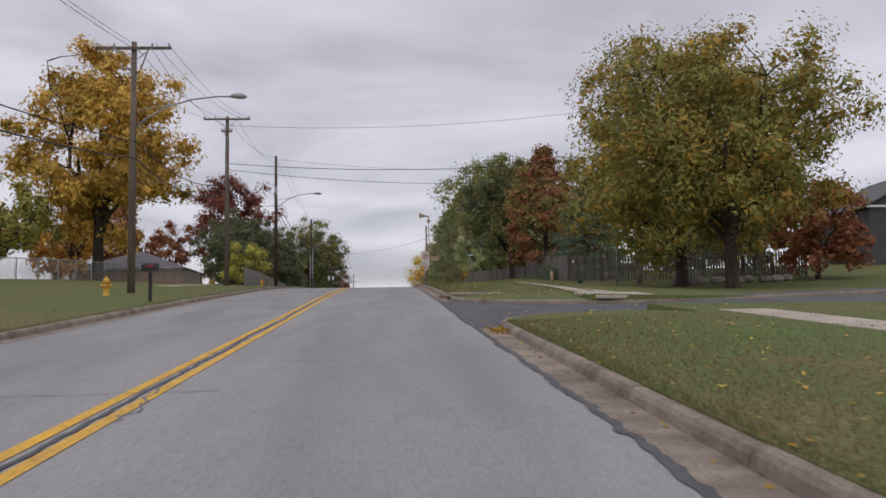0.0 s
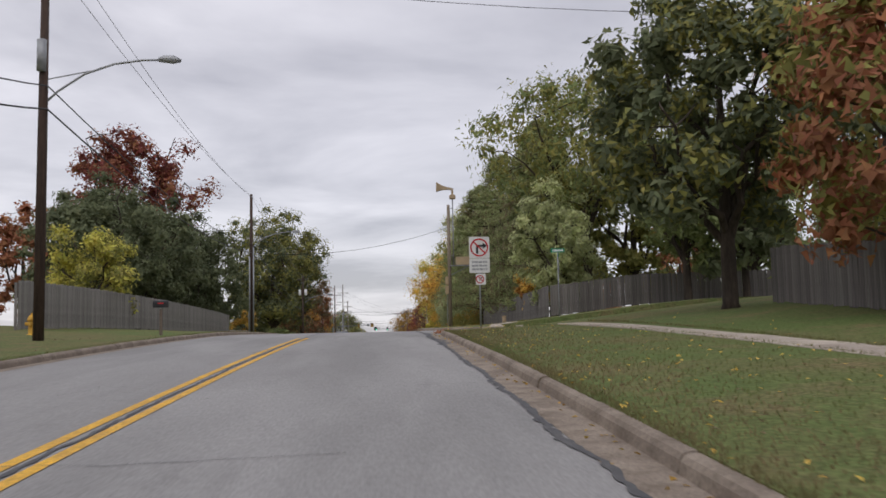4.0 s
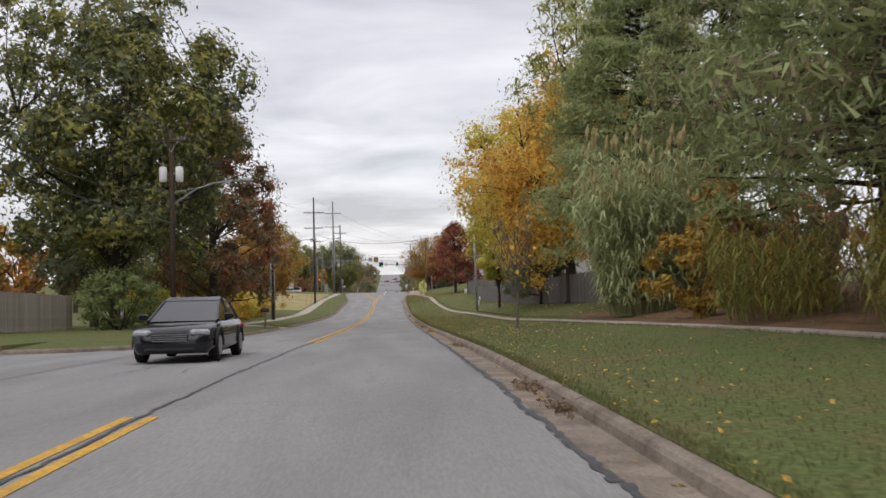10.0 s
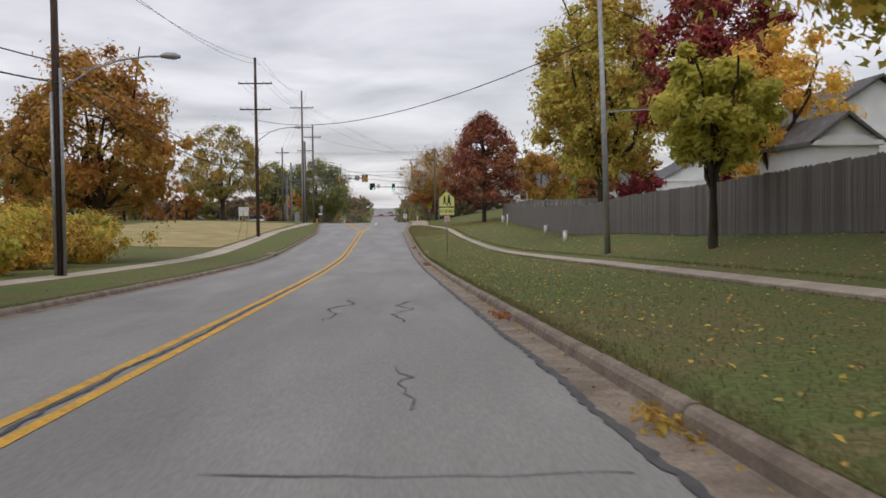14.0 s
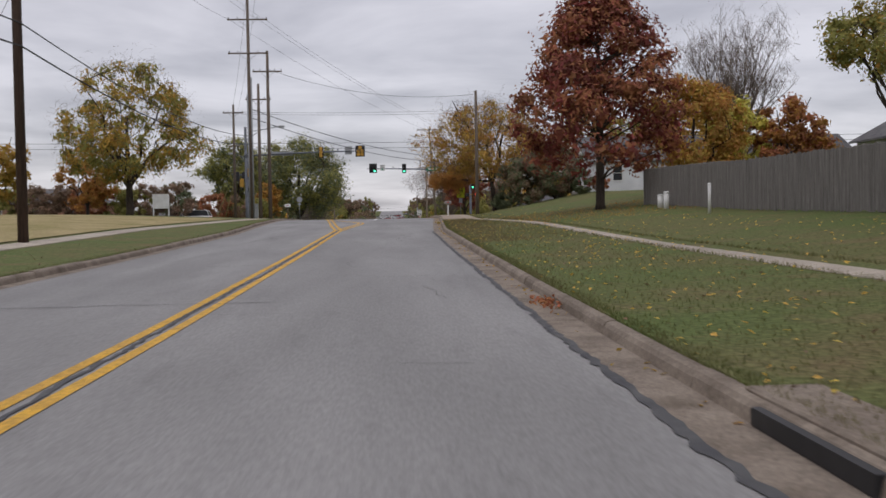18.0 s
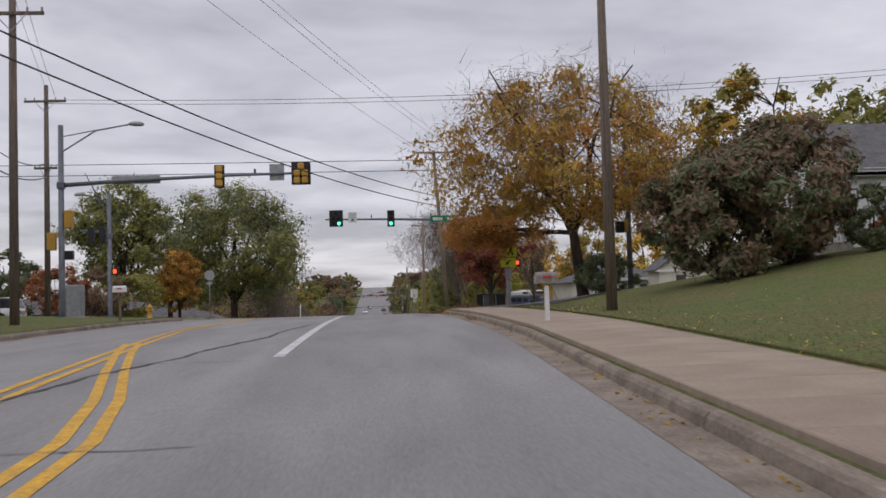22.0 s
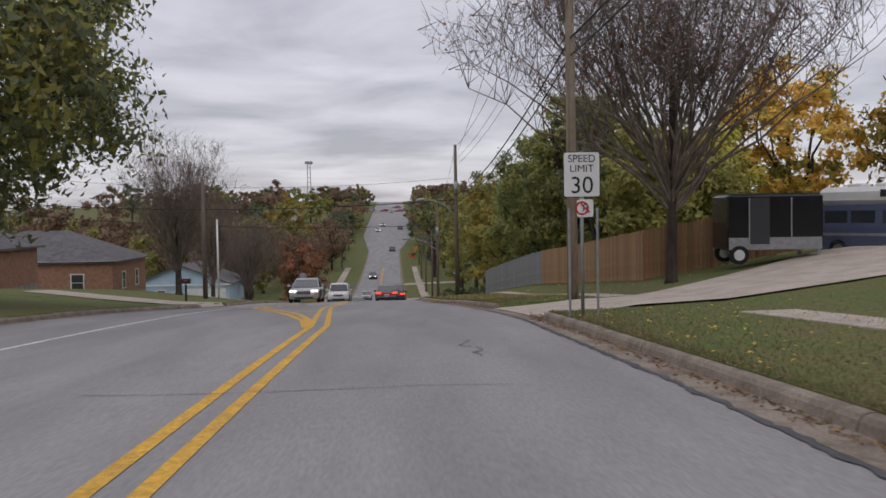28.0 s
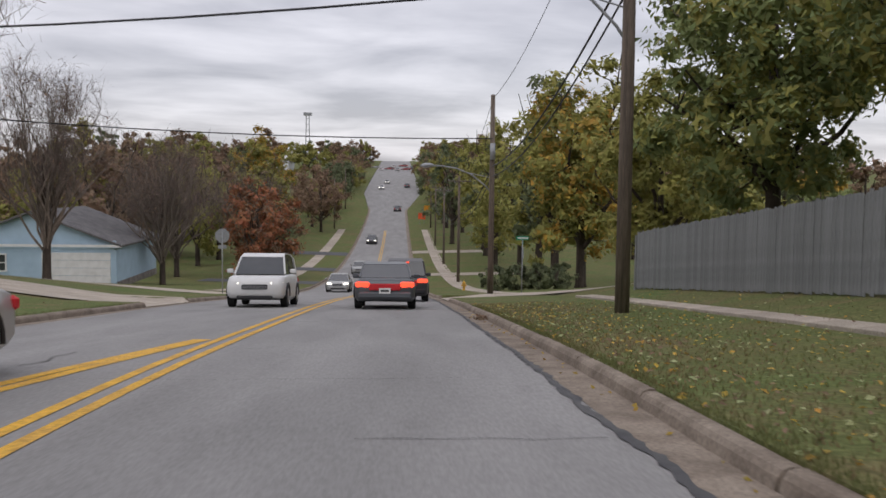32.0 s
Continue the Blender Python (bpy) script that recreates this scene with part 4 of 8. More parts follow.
    for i in range(n):
        a, u = prn.uniform(0, 6.283), prn.random()
        if kind in ("spruce", "pine"):
            t = prn.random() ** 0.85
            z = cb + (h - cb) * t
            rad = r * ((1 - t) ** (0.85 if kind == "spruce" else 0.6)) * prn.uniform(0.55, 1.0) + 0.15
            c = Vector((math.cos(a) * rad, math.sin(a) * rad, z - rad * (0.12 if kind == "spruce" else -0.02)))
            cr = max(0.35, r * (0.17 if kind == "spruce" else 0.2) * (1.15 - 0.6 * t))
        elif kind == "cone":
            t = prn.random() ** 0.9
            z = cb + (h - cb) * t
            rad = r * (max(0.02, math.sin(min(1.0, 0.28 + t * 0.72) * 3.1415)) ** 0.75) * math.sqrt(prn.uniform(0.25, 1.0))
            c = Vector((math.cos(a) * rad, math.sin(a) * rad, z))
            cr = r * prn.uniform(0.16, 0.26)
        elif kind == "round":
            # a full, lumpy dome with bays where the crown is thin
            cz = prn.uniform(-0.95, 1)
            rho = math.sqrt(1 - cz * cz)
            k = (rho ** box + abs(cz) ** box) ** (-1 / box)
            lump = 1 + 0.12 * math.sin(2 * a + ph[0] + 1.3 * cz) + 0.10 * math.sin(3 * a + ph[1] - 2 * cz) + 0.08 * math.sin(5 * a + ph[2] + 3 * cz) + 0.06 * math.sin(6 * cz + ph[3] + a)
            q = prn.uniform(0.3, 1.0) ** 0.5
            if noise.noise(Vector((math.cos(a) * rho, math.sin(a) * rho, cz)) * 2.6 + Vector((seed * 1.7, 0, 0))) < -0.16:
                q *= 0.74
            side = rho * k * lump * q * r * 0.87 * (1 - taper * max(0.0, cz) ** 1.4) * (1 - 0.22 * max(0.0, -cz))
            c = Vector((math.cos(a) * side, math.sin(a) * side, cb + (h - cb) * (0.47 + 0.46 * cz * k * math.sqrt(lump) * q)))
            cr = r * prn.uniform(0.12, 0.21)
        else:
            cz = prn.uniform(-1, 1)
            q = math.sqrt(max(0, 1 - cz * cz)) * prn.uniform(0.5, 1.0)
            lump = 1 + 0.16 * math.sin(3 * a + seed) + 0.12 * math.sin(5 * a + 2 * cz + seed * 2)
            hh = (h - cb) / 2
            if kind == "vase" and cz < 0:
                q = min(prn.uniform(0.75, 1.0), q * 1.35)
            if kind == "vase":
                q *= 0.84 + 0.2 * (cz * 0.5 + 0.5)
            c = Vector((math.cos(a) * q * r * lump, math.sin(a) * q * r * lump, cb + hh + cz * hh * 0.9 * prn.uniform(0.75, 1.0)))
            cr = r * (prn.uniform(0.10, 0.17) if kind == "vase" else prn.uniform(0.13, 0.24))
        if kind == "vase":
            c.z -= 1.5 * (math.hypot(c.x, c.y) / r) ** 2
        c += Vector((lean[0], lean[1], 0)) * (c.z / h)
        cs.append((c, cr))
        if kind == "bush" and i % 6 == 0:
            limb(boughs, (0, 0, 0.05), c, 0.03, 0.012, prn, 4, 0.08, 5)
        if kind != "bush" and i % (5 if kind == "vase" else 4 if kind == "spruce" else 3 if m > 55 else 9) == 0:
            zs = c.z - (0.1 if kind in ("spruce", "pine") else 0.5) * math.hypot(c.x, c.y)
            if spine:
                close = min(spine, key=lambda p: (p - c).length_squared + (4.0 if p.z > c.z else 0.0))
                limb(boughs, close, c, max(0.022, tr * 0.16), 0.012, prn, 3, 0.12, 4)
                continue
            limb(boughs, stem_at(max(cb * 0.7, min(zs, stem_top))), c, max(0.03, tr * 0.3), 0.02, prn, 3, 0.10, 4)
    low = []
    for end in bough:
        arm = limb(boughs, stem_at(cb * 0.9), Vector(end), tr * 0.4, 0.02, prn, 8, 0.08, 6)
        for q in range(20):
            c = arm[prn.randint(5, 8)] + Vector((prn.gauss(0, 0.7), prn.gauss(0, 0.7), prn.gauss(-0.05, 0.3)))
            limb(boughs, arm[prn.randint(4, 7)], c, 0.02, 0.006, prn, 3, 0.1, 4)
            low += [c + Vector((prn.gauss(0, 0.22), prn.gauss(0, 0.22), prn.gauss(-0.05, 0.16))) for _ in range(230)]
    if low:
        lp = np.array([tuple(c) for c in low])
        new("crown", leaf_mesh("crown", lp, rng.uniform(0.05, 0.085, len(lp)), rng, LEAF[mix[0] if mix else pal], 0.6, 0.5, 4)).parent = root
    if boughs.v:
        boughs.part("branch", bark or M_BARK, root)["kind"] = "stuff"
    thin = np.array([1.25 - 0.95 * max(0.0, (c.z - cb) / (h - cb)) if kind == "vase" else 1.0 for c, _ in cs])
    if kind == "vase":
        k = n * 34
        tp = np.array([tuple(c) for c, _ in cs])[rng.integers(0, n, k)] + rng.normal(size=(k, 3)) * r * 0.09
        ob = new("twig_spray", leaf_mesh("twig_spray", tp, rng.uniform(0.5, 1.2, k) * r * 0.07, rng, M_TWIG, -0.5, 0.03, 3))
        ob.parent, ob["kind"] = root, "stuff"
    per = rng.poisson(m * sparse * thin, n)
    ctr = np.repeat(np.array([tuple(c) for c, _ in cs]), per, 0)
    rad = np.repeat(np.array([k for _, k in cs]), per)
    off = rng.normal(size=(len(ctr), 3))
    off /= np.linalg.norm(off, axis=1)[:, None]
    face = off.copy()
    mid = np.array((lean[0] * 0.5, lean[1] * 0.5, cb + (h - cb) * 0.4))
    far = (ctr - mid) / np.array((r, r, max(0.5, (h - cb) * 0.5)))
    face = face * 0.75 + far * 0.55
    off *= (rng.random(len(ctr)) ** 0.42)[:, None] * rad[:, None] * 1.2
    off[:, 2] *= 0.42 if kind in ("pine", "spruce") else 0.55 if kind == "vase" else 0.8
    pts = ctr + off
    if kind in ("willow", "vase"):
        pts[:, 2] -= rng.random(len(pts)) ** 2 * (1.3 if kind == "willow" else 0.8)
    sz = rng.uniform(0.65, 1.25, len(pts)) * leaf
    deep = rng.random(len(pts)) < (0.1 if kind in ("vase", "pine", "spruce") else 0.19)
    pts[deep] = (ctr + off * 0.45)[deep]
    sz[~deep] *= 0.92
    sz[deep] *= 1.75
    slim = 0.2 if kind in ("pine", "spruce") else (0.42 if kind in ("vase", "willow") else 0.6)
    sides = 3
    dr = 0.6 if kind in ("vase", "willow") else (0.15 if kind in ("pine", "spruce") else 0.0)
    if mix:
        pick = rng.random(len(pts)) < np.repeat(np.clip(mix[1] + rng.normal(size=n) * 0.28, 0.04, 0.96), per)
        new("crown", leaf_mesh("crown", pts[~pick], sz[~pick], rng, LEAF[pal], dr, slim, sides, face[~pick])).parent = root
        if pick.any():
            o = new("crown", leaf_mesh("crown", pts[pick], sz[pick], rng, LEAF[mix[0]], dr, slim, sides, face[pick]))
            o.parent = root
            o["label"] = "patch of leaves turned another colour"
    else:
        new("crown", leaf_mesh("crown", pts, sz, rng, LEAF[pal], dr, slim, sides, face)).parent = root
    return root

frng2 = random.Random(21)
for tx, ty, th, tp in ((29, 70, 8, "dark"), (33, 78, 9, "olive"), (27, 83, 8, "dark"), (31, 62, 8, "rust"), (20.5, 124, 13, "olive"), (24, 112, 11, "dark"), (30, 126, 12, "green")):
    tree(tx, ty, th, 4.8, tp, n=55, m=58, leaf=0.26, base=0.05)
# first block
tree(-17.2, 67, 17.6, 7.0, "gold", n=150, m=105, leaf=0.21, base=0.12, mix=("bronze", 0.6))
tree(-27, 92, 9.5, 5.0, "amber", n=50, m=70, leaf=0.24, base=0.1, mix=("gold", 0.3))
tree(-31, 80, 8.5, 4.5, "rust", n=45, m=60, leaf=0.24, base=0.1)
tree(-22, 62, 7.0, 4.2, "olive", n=50, m=75, leaf=0.2, base=0.1, mix=("lime", 0.3))
tree(-27, 66, 8.5, 4.6, "amber", n=55, m=75, leaf=0.22, base=0.08, mix=("olive", 0.4))
tree(-33, 128, 13.5, 6.0, "rust", n=60, m=70, leaf=0.26, base=0.2)
tree(-21.5, 151, 21.8, 7.6, "red", n=115, m=85, leaf=0.25, base=0.25, mix=("rust", 0.25))
tree(-30, 147, 13, 4.5, "rust", n=50, m=70, leaf=0.25, base=0.2)
tree(-13.2, 111, 6.2, 3.6, "lime", n=50, m=110, leaf=0.16, base=0.05, mix=("olive", 0.5))
for q, (tx, ty, th) in enumerate(((-15.5, 121, 10.5), (-18, 128, 12.5), (-15.5, 134, 11.5), (-18, 140, 13), (-15.5, 147, 12), (-14.6, 152, 11))):
    tree(tx, ty, th, 5.0, "dark", n=80, m=100, leaf=0.19, base=0.06)
tree(20.3, 57, 16.4, 8.9, "olive", n=205, m=125, leaf=0.16, trunk=0.36, taper=0.42, box=2.6, base=0.06, mix=("bronze", 0.25))
tree(20.7, 49.7, 14.8, 7.6, "olive", n=170, m=120, leaf=0.16, trunk=0.34, taper=0.4, box=2.5, base=0.1, mix=("bronze", 0.25))
tree(15.8, 79, 10.8, 3.5, "rust", "cone", n=75, m=85, leaf=0.2, base=0.12, mix=("olive", 0.35))
tree(17.5, 72, 7.2, 3.6, "dark", "spruce", n=130, m=70, leaf=0.2, base=0.02, mix=("spruce", 0.35))
tree(14.0, 87.5, 12.2, 5.0, "dark", mix=("olive", 0.35), n=95, m=100, leaf=0.22, base=0.2)
tree(22, 92, 12, 4.5, "olive", n=60, m=80, leaf=0.24, base=0.15)
tree(16.8, 122, 17.0, 7.6, "olive", "willow", n=105, m=90, leaf=0.24, base=0.4, mix=("green", 0.5))
tree(14.0, 118.5, 9.4, 3.2, "pale", n=85, m=110, leaf=0.16, base=0.1, mix=("reed", 0.4))
tree(27, 118, 14, 6.0, "green", n=70, m=60, leaf=0.2, base=0.06)
tree(13.9, 126, 4.8, 2.0, "amber", n=35, m=80, leaf=0.14, base=0.1, mix=("gold", 0.5))
tree(20.5, 112, 12, 4.5, "green", n=70, m=90, leaf=0.22, base=0.15)
tree(15.5, 133, 16.0, 4.8, "pine", "pine", n=230, m=95, leaf=0.25, base=0.06, mix=("brownpine", 0.3))
tree(16.5, 142, 17.5, 5.2, "pine", "pine", n=230, m=90, leaf=0.25, base=0.06, mix=("brownpine", 0.4))
tree(22, 150, 14, 5, "dark", n=70, m=90, leaf=0.24, base=0.1)
# pine row
tree(13.2, 158.6, 15.5, 5.0, "pine", "pine", n=200, m=80, leaf=0.25, base=0.16, mix=("brownpine", 0.2))
tree(14.4, 150, 17.0, 5.0, "pine", "pine", n=190, m=80, leaf=0.25, base=0.06, mix=("brownpine", 0.25))
tree(14.8, 166, 16.0, 5.0, "pine", "pine", n=210, m=80, leaf=0.25, base=0.13)
tree(19.5, 172, 13, 5.0, "dark", n=80, m=70, leaf=0.22, base=0.03, mix=("olive", 0.3))
tree(18.8, 161, 12, 4.6, "dark", n=80, m=70, leaf=0.22, base=0.03)
tree(14.0, 175.2, 4.8, 1.6, "amber", n=45, m=85, leaf=0.16, base=0.12, mix=("olive", 0.3))
tree(16.2, 181, 16.5, 5.0, "pine", "pine", n=190, m=80, leaf=0.25, base=0.1, mix=("brownpine", 0.15))
tree(14.8, 189, 17, 5.6, "pine", "pine", n=250, m=90, leaf=0.25, base=0.12)
tree(16.0, 199, 21.0, 5.8, "olive", "willow", trunk=0.2, n=90, m=80, leaf=0.2, base=0.3, mix=("pale", 0.3))
tree(22, 166, 15, 6, "dark", n=70, m=80, leaf=0.26, base=0.1)
tree(11.5, 170.5, 3.2, 1.4, "bronze", "bush", n=30, m=60, leaf=0.12, base=0.0)
tree(7.6, 180.5, 4.6, 1.1, "gold", "bare", n=10, m=60, leaf=0.12, base=0.35, trunk=0.06, bark=M_BARKL)
# left: big oak and evergreens
tree(-13.6, 202, 22.4, 7.9, "dark", seed=417, n=230, m=100, leaf=0.22, base=0.1, mix=("olive", 0.45), box=3.2, taper=0.0)
tree(-10.6, 217, 17.0, 5.0, "brownpine", "cone", n=130, m=95, leaf=0.19, base=0.12, mix=("rust", 0.35))
tree(-22, 191, 11, 3.6, "dark", "cone", n=100, m=80, leaf=0.2, base=0.03)
tree(-23.5, 178, 14, 4.8, "dark", n=80, m=80, leaf=0.22, base=0.08, mix=("olive", 0.2))
tree(-15.5, 187, 5.5, 2.4, "bronze", n=40, m=55, leaf=0.14, base=0.25)
tree(-12.2, 197.5, 3.8, 2.3, "green", "bush", n=50, m=90, leaf=0.12, base=0.0)
tree(-13.2, 208, 3.2, 2.2, "lime", "bush", n=45, m=70, leaf=0.13, base=0.0)
for tx, ty, th, tp in ((-12.5, 222, 3.4, "lime"), (-13.5, 229, 3.6, "gold"), (-12.2, 236, 3.2, "lime"), (-13.0, 243, 3.0, "bronze"), (-12.4, 250, 2.8, "lime"), (-16, 234, 4.5, "olive")):
    tree(tx, ty, th, 2.8, tp, "bush", n=60, m=90, leaf=0.13, base=0.0, mix=("gold", 0.5))
tree(-12.2, 252, 12.0, 5.6, "amber", n=115, m=85, leaf=0.18, base=0.15, mix=("bronze", 0.35))
tree(-17, 240, 10.0, 3.8, "olive", n=60, m=85, leaf=0.19, base=0.15, mix=("lime", 0.4))
tree(-19, 256, 8.5, 3.5, "bronze", n=50, m=70, leaf=0.19, base=0.2)
tree(-22.4, 351, 15.5, 7.2, "bronze", "vase", n=150, m=95, leaf=0.24, base=0.2, mix=("olive", 0.45))
for i in range(9):
    tree(-31 - frng2.uniform(0, 10), 306 + i * 6, frng2.uniform(7, 10), 4.2, frng2.choice(("brown", "olive", "bronze", "dark")), n=45, m=54, leaf=0.26, base=0.05)
for i in range(13):
    tree(-43 + i * 2.3 + frng2.uniform(-0.6, 0.6), 371 + frng2.uniform(-2, 2) + (14 if i > 9 else 0), frng2.uniform(3.6, 4.8), 2.5, frng2.choice(("brown", "brown", "rust", "olive")), "bush", n=40, m=60, leaf=0.16, base=0.0)
tree(-45, 330, 14, 5.0, "dark", "spruce", n=110, m=60, leaf=0.3, base=0.05)
tree(-52, 322, 12, 5.0, "dark", n=60, m=60, leaf=0.3, base=0.05)
tree(-39, 300, 11, 4.0, "brown", "bare", n=26, m=0, base=0.25)
tree(-31, 366, 8, 4, "amber", n=45, m=60, leaf=0.22, base=0.1)
tree(-17.4, 412, 8.6, 2.9, "amber", n=80, m=90, leaf=0.16, base=0.14, mix=("gold", 0.25))
tree(-21, 403, 14.5, 6.5, "olive", n=110, m=80, leaf=0.22, base=0.18, mix=("dark", 0.35))
tree(-21.5, 427, 15, 5.4, "olive", n=75, m=75, leaf=0.2, base=0.15, mix=("dark", 0.4))
tree(-13.6, 424, 18.0, 10.6, "olive", n=230, m=110, leaf=0.19, base=0.12, mix=("dark", 0.5))
tree(-28, 395, 7, 3.5, "dark", n=40, m=80, leaf=0.2, base=0.05)
# right: maples along the fence
tree(14.4, 205.5, 16.5, 7.7, "gold", n=230, m=135, leaf=0.155, base=0.11, mix=("amber", 0.1), sparse=0.85)
tree(15.8, 218.8, 17.5, 8.7, "lime", n=270, m=125, leaf=0.16, base=0.13, mix=("gold", 0.22), sparse=0.85)
tree(14.0, 215.5, 9.5, 3.0, "dark", "spruce", n=190, m=90, leaf=0.2, base=0.08)
tree(12.3, 229.2, 6.4, 2.1, "lime", n=50, m=85, leaf=0.17, base=0.35, trunk=0.13, mix=("lime", 0.5))
tree(18.5, 247, 12.5, 4.4, "crimson", n=95, m=85, leaf=0.2, base=0.12, mix=("rust", 0.35))
tree(16.2, 261, 17.0, 6.0, "lime", n=140, m=85, leaf=0.2, base=0.15, mix=("bronze", 0.5))
tree(18.5, 240, 8, 3.4, "gold", n=45, m=80, leaf=0.18, base=0.2)
tree(19.5, 276, 14, 6.0, "bronze", n=80, m=80, leaf=0.22, base=0.3, mix=("lime", 0.3))
tree(24, 284, 7, 3.2, "crimson", n=45, m=80, leaf=0.2, base=0.1)
tree(13.6, 309, 11.8, 4.5, "red", "cone", n=130, m=85, leaf=0.18, base=0.2, trunk=0.24, mix=("rust", 0.45))
tree(21.5, 318, 8.0, 4.2, "bronze", n=65, m=85, leaf=0.18, base=0.1, mix=("amber", 0.4))
tree(26, 322, 6.5, 3.0, "lime", n=45, m=85, leaf=0.18, base=0.05)
tree(28.6, 320.5, 6.8, 3.3, "rust", n=60, m=85, leaf=0.18, base=0.08, mix=("amber", 0.4))
tree(45.6, 339.6, 17.0, 7.6, "olive", n=85, m=80, leaf=0.22, base=0.5, trunk=0.24, mix=("bronze", 0.3), label="slender tree with a high flat olive crown behind the fence")
tree(21, 458, 10.5, 5.2, "olive", n=120, m=80, leaf=0.2, base=0.06, mix=("olive", 0.3))
tree(21.5, 207, 15, 6.0, "olive", n=80, m=75, leaf=0.21, base=0.08, mix=("lime", 0.4))
tree(24, 221, 14, 6.0, "bronze", n=75, m=75, leaf=0.22, base=0.08, mix=("olive", 0.3))
tree(-15.5, 223, 16, 4.6, "brownpine", "cone", n=110, m=85, leaf=0.2, base=0.06, mix=("green", 0.5))
tree(-18, 212, 14, 5.0, "dark", n=80, m=80, leaf=0.2, base=0.05)
tree(33, 342, 14.5, 6.0, "brown", "bare", n=46, m=60, leaf=0.12, base=0.2)
tree(13.5, 360.4, 12.6, 7.3, "bronze", "vase", n=215, m=88, leaf=0.19, base=0.3, mix=("amber", 0.3), trunk=0.3, lean=(-1.0, 0), sparse=0.85, bough=((-6.7, -0.9, 3.5), (-5.8, -0.4, 3.3), (-6.2, -1.8, 3.7)))
tree(14.5, 343, 4.8, 2.5, "brown", "bush", n=85, m=100, leaf=0.14, base=0.0, mix=("dark", 0.5))
tree(17.0, 343.6, 5.5, 2.8, "brown", "bush", n=95, m=100, leaf=0.14, base=0.0, mix=("dark", 0.4))
tree(18.9, 341.4, 2.4, 1.05, "dark", "bush", n=45, m=90, leaf=0.09, base=0.0, label="dark green clipped evergreen shrub on the lawn")
tree(24.5, 366, 13.5, 5.0, "bronze", n=80, m=80, leaf=0.2, base=0.15, mix=("olive", 0.5))
tree(21.0, 343.2, 1.8, 0.9, "rust", "bush", n=30, m=60, leaf=0.1, base=0.0)
tree(14.3, 359.4, 2.1, 1.6, "dark", "bush", n=45, m=110, leaf=0.09, base=0.0, dz=0.05)
tree(32, 367, 13, 6, "olive", n=60, m=60, leaf=0.26, base=0.2)
tree(38, 364, 14, 6, "bronze", n=60, m=60, leaf=0.26, base=0.2)
tree(12.6, 393, 9.6, 3.6, "red", n=80, m=80, leaf=0.16, base=0.2, mix=("rust", 0.5))
tree(18, 404, 8, 3.0, "rust", "bare", n=34, m=420, leaf=0.15, base=0.2)
tree(12.3, 423, 11.5, 7.0, "rust", "bare", n=58, m=900, leaf=0.1, base=0.28, trunk=0.2)
tree(14.7, 445, 14, 2.4, "brown", "bare", n=12, m=120, leaf=0.12, base=0.5, trunk=0.14, lean=(-1.5, 0))
for tx, ty, th, tp in ((26, 446, 12, "gold"), (32, 440, 13, "bronze"), (38, 436, 12, "gold"), (46, 440, 12, "olive"), (20.5, 446, 8.2, "lime"), (17.5, 441, 7.6, "olive")):
    tree(tx, ty, th, 5.2, tp, n=85, m=75, leaf=0.22, base=0.06, mix=("olive", 0.25))
tree(15.5, 456, 13.2, 4.9, "olive", n=115, m=90, leaf=0.2, base=0.1, mix=("dark", 0.45))
tree(18.5, 465, 15.2, 5.8, "olive", n=125, m=90, leaf=0.21, base=0.12, mix=("green", 0.4))
tree(15.8, 474, 13.8, 5.4, "green", n=115, m=95, leaf=0.2, base=0.1, mix=("olive", 0.3))
tree(14.6, 484, 10, 4.0, "olive", n=70, m=80, leaf=0.2, base=0.12)
# the dip and the far hill
tree(-15.3, 473.4, 12.5, 5.2, "brown", "bare", n=60, m=0, base=0.16)
tree(-16.1, 493, 11.0, 4.4, "brown", "bare", n=42, m=140, leaf=0.12, base=0.16)
tree(-15.8, 517, 11.0, 4.9, "brown", "bare", n=42, m=200, leaf=0.12, base=0.16)
tree(-19.5, 538, 12.5, 6.0, "brown", "bare", n=40, m=200, leaf=0.14, base=0.14)
tree(-14.5, 552, 12, 6.0, "brown", "bare", n=38, m=200, leaf=0.14, base=0.14)
tree(-11.8, 540, 11.0, 5.2, "rust", n=80, m=80, leaf=0.22, base=0.05, mix=("brown", 0.35))
tree(15.5, 508, 15.0, 5.4, "olive", n=120, m=85, leaf=0.22, base=0.14, mix=("bronze", 0.3))
tree(-20, 600, 20.5, 6.0, "olive", n=90, m=54, leaf=0.34, base=0.1, mix=("bronze", 0.4))
for hx in (9.4, 10.8, 12.2, 13.6):
    tree(hx, 505.5, 2.0, 1.2, "dark", "bush", n=40, m=60, leaf=0.1, base=0.0, label="dark green clipped hedge shrub by the side street")
# Mostly brown and olive crowns: the dulling of distant haze is put into leaf colour.
frng = random.Random(11)
for i in range(28):
    ty = 512 + i * 12
    tx = (15.0 if ty < 550 else 12.5) + frng.uniform(-0.8, 4)
    tree(tx, ty, frng.uniform(17, 21) * (1 if ty < 650 else 0.75), frng.uniform(5, 6.5), frng.choice(("olive", "dark", "brown", "olive", "dark", "olive", "dark")), n=50, m=54, leaf=0.3, base=0.06)
    if ty > 550:
        tree(-(18 if ty < 610 else 12.5) - frng.uniform(0, 6), ty, frng.uniform(11, 17) * (1 if ty < 650 else 0.8), frng.uniform(5, 6.5), frng.choice(("olive", "brown", "brown", "dark", "brown")), n=50, m=54, leaf=0.3, base=0.06)
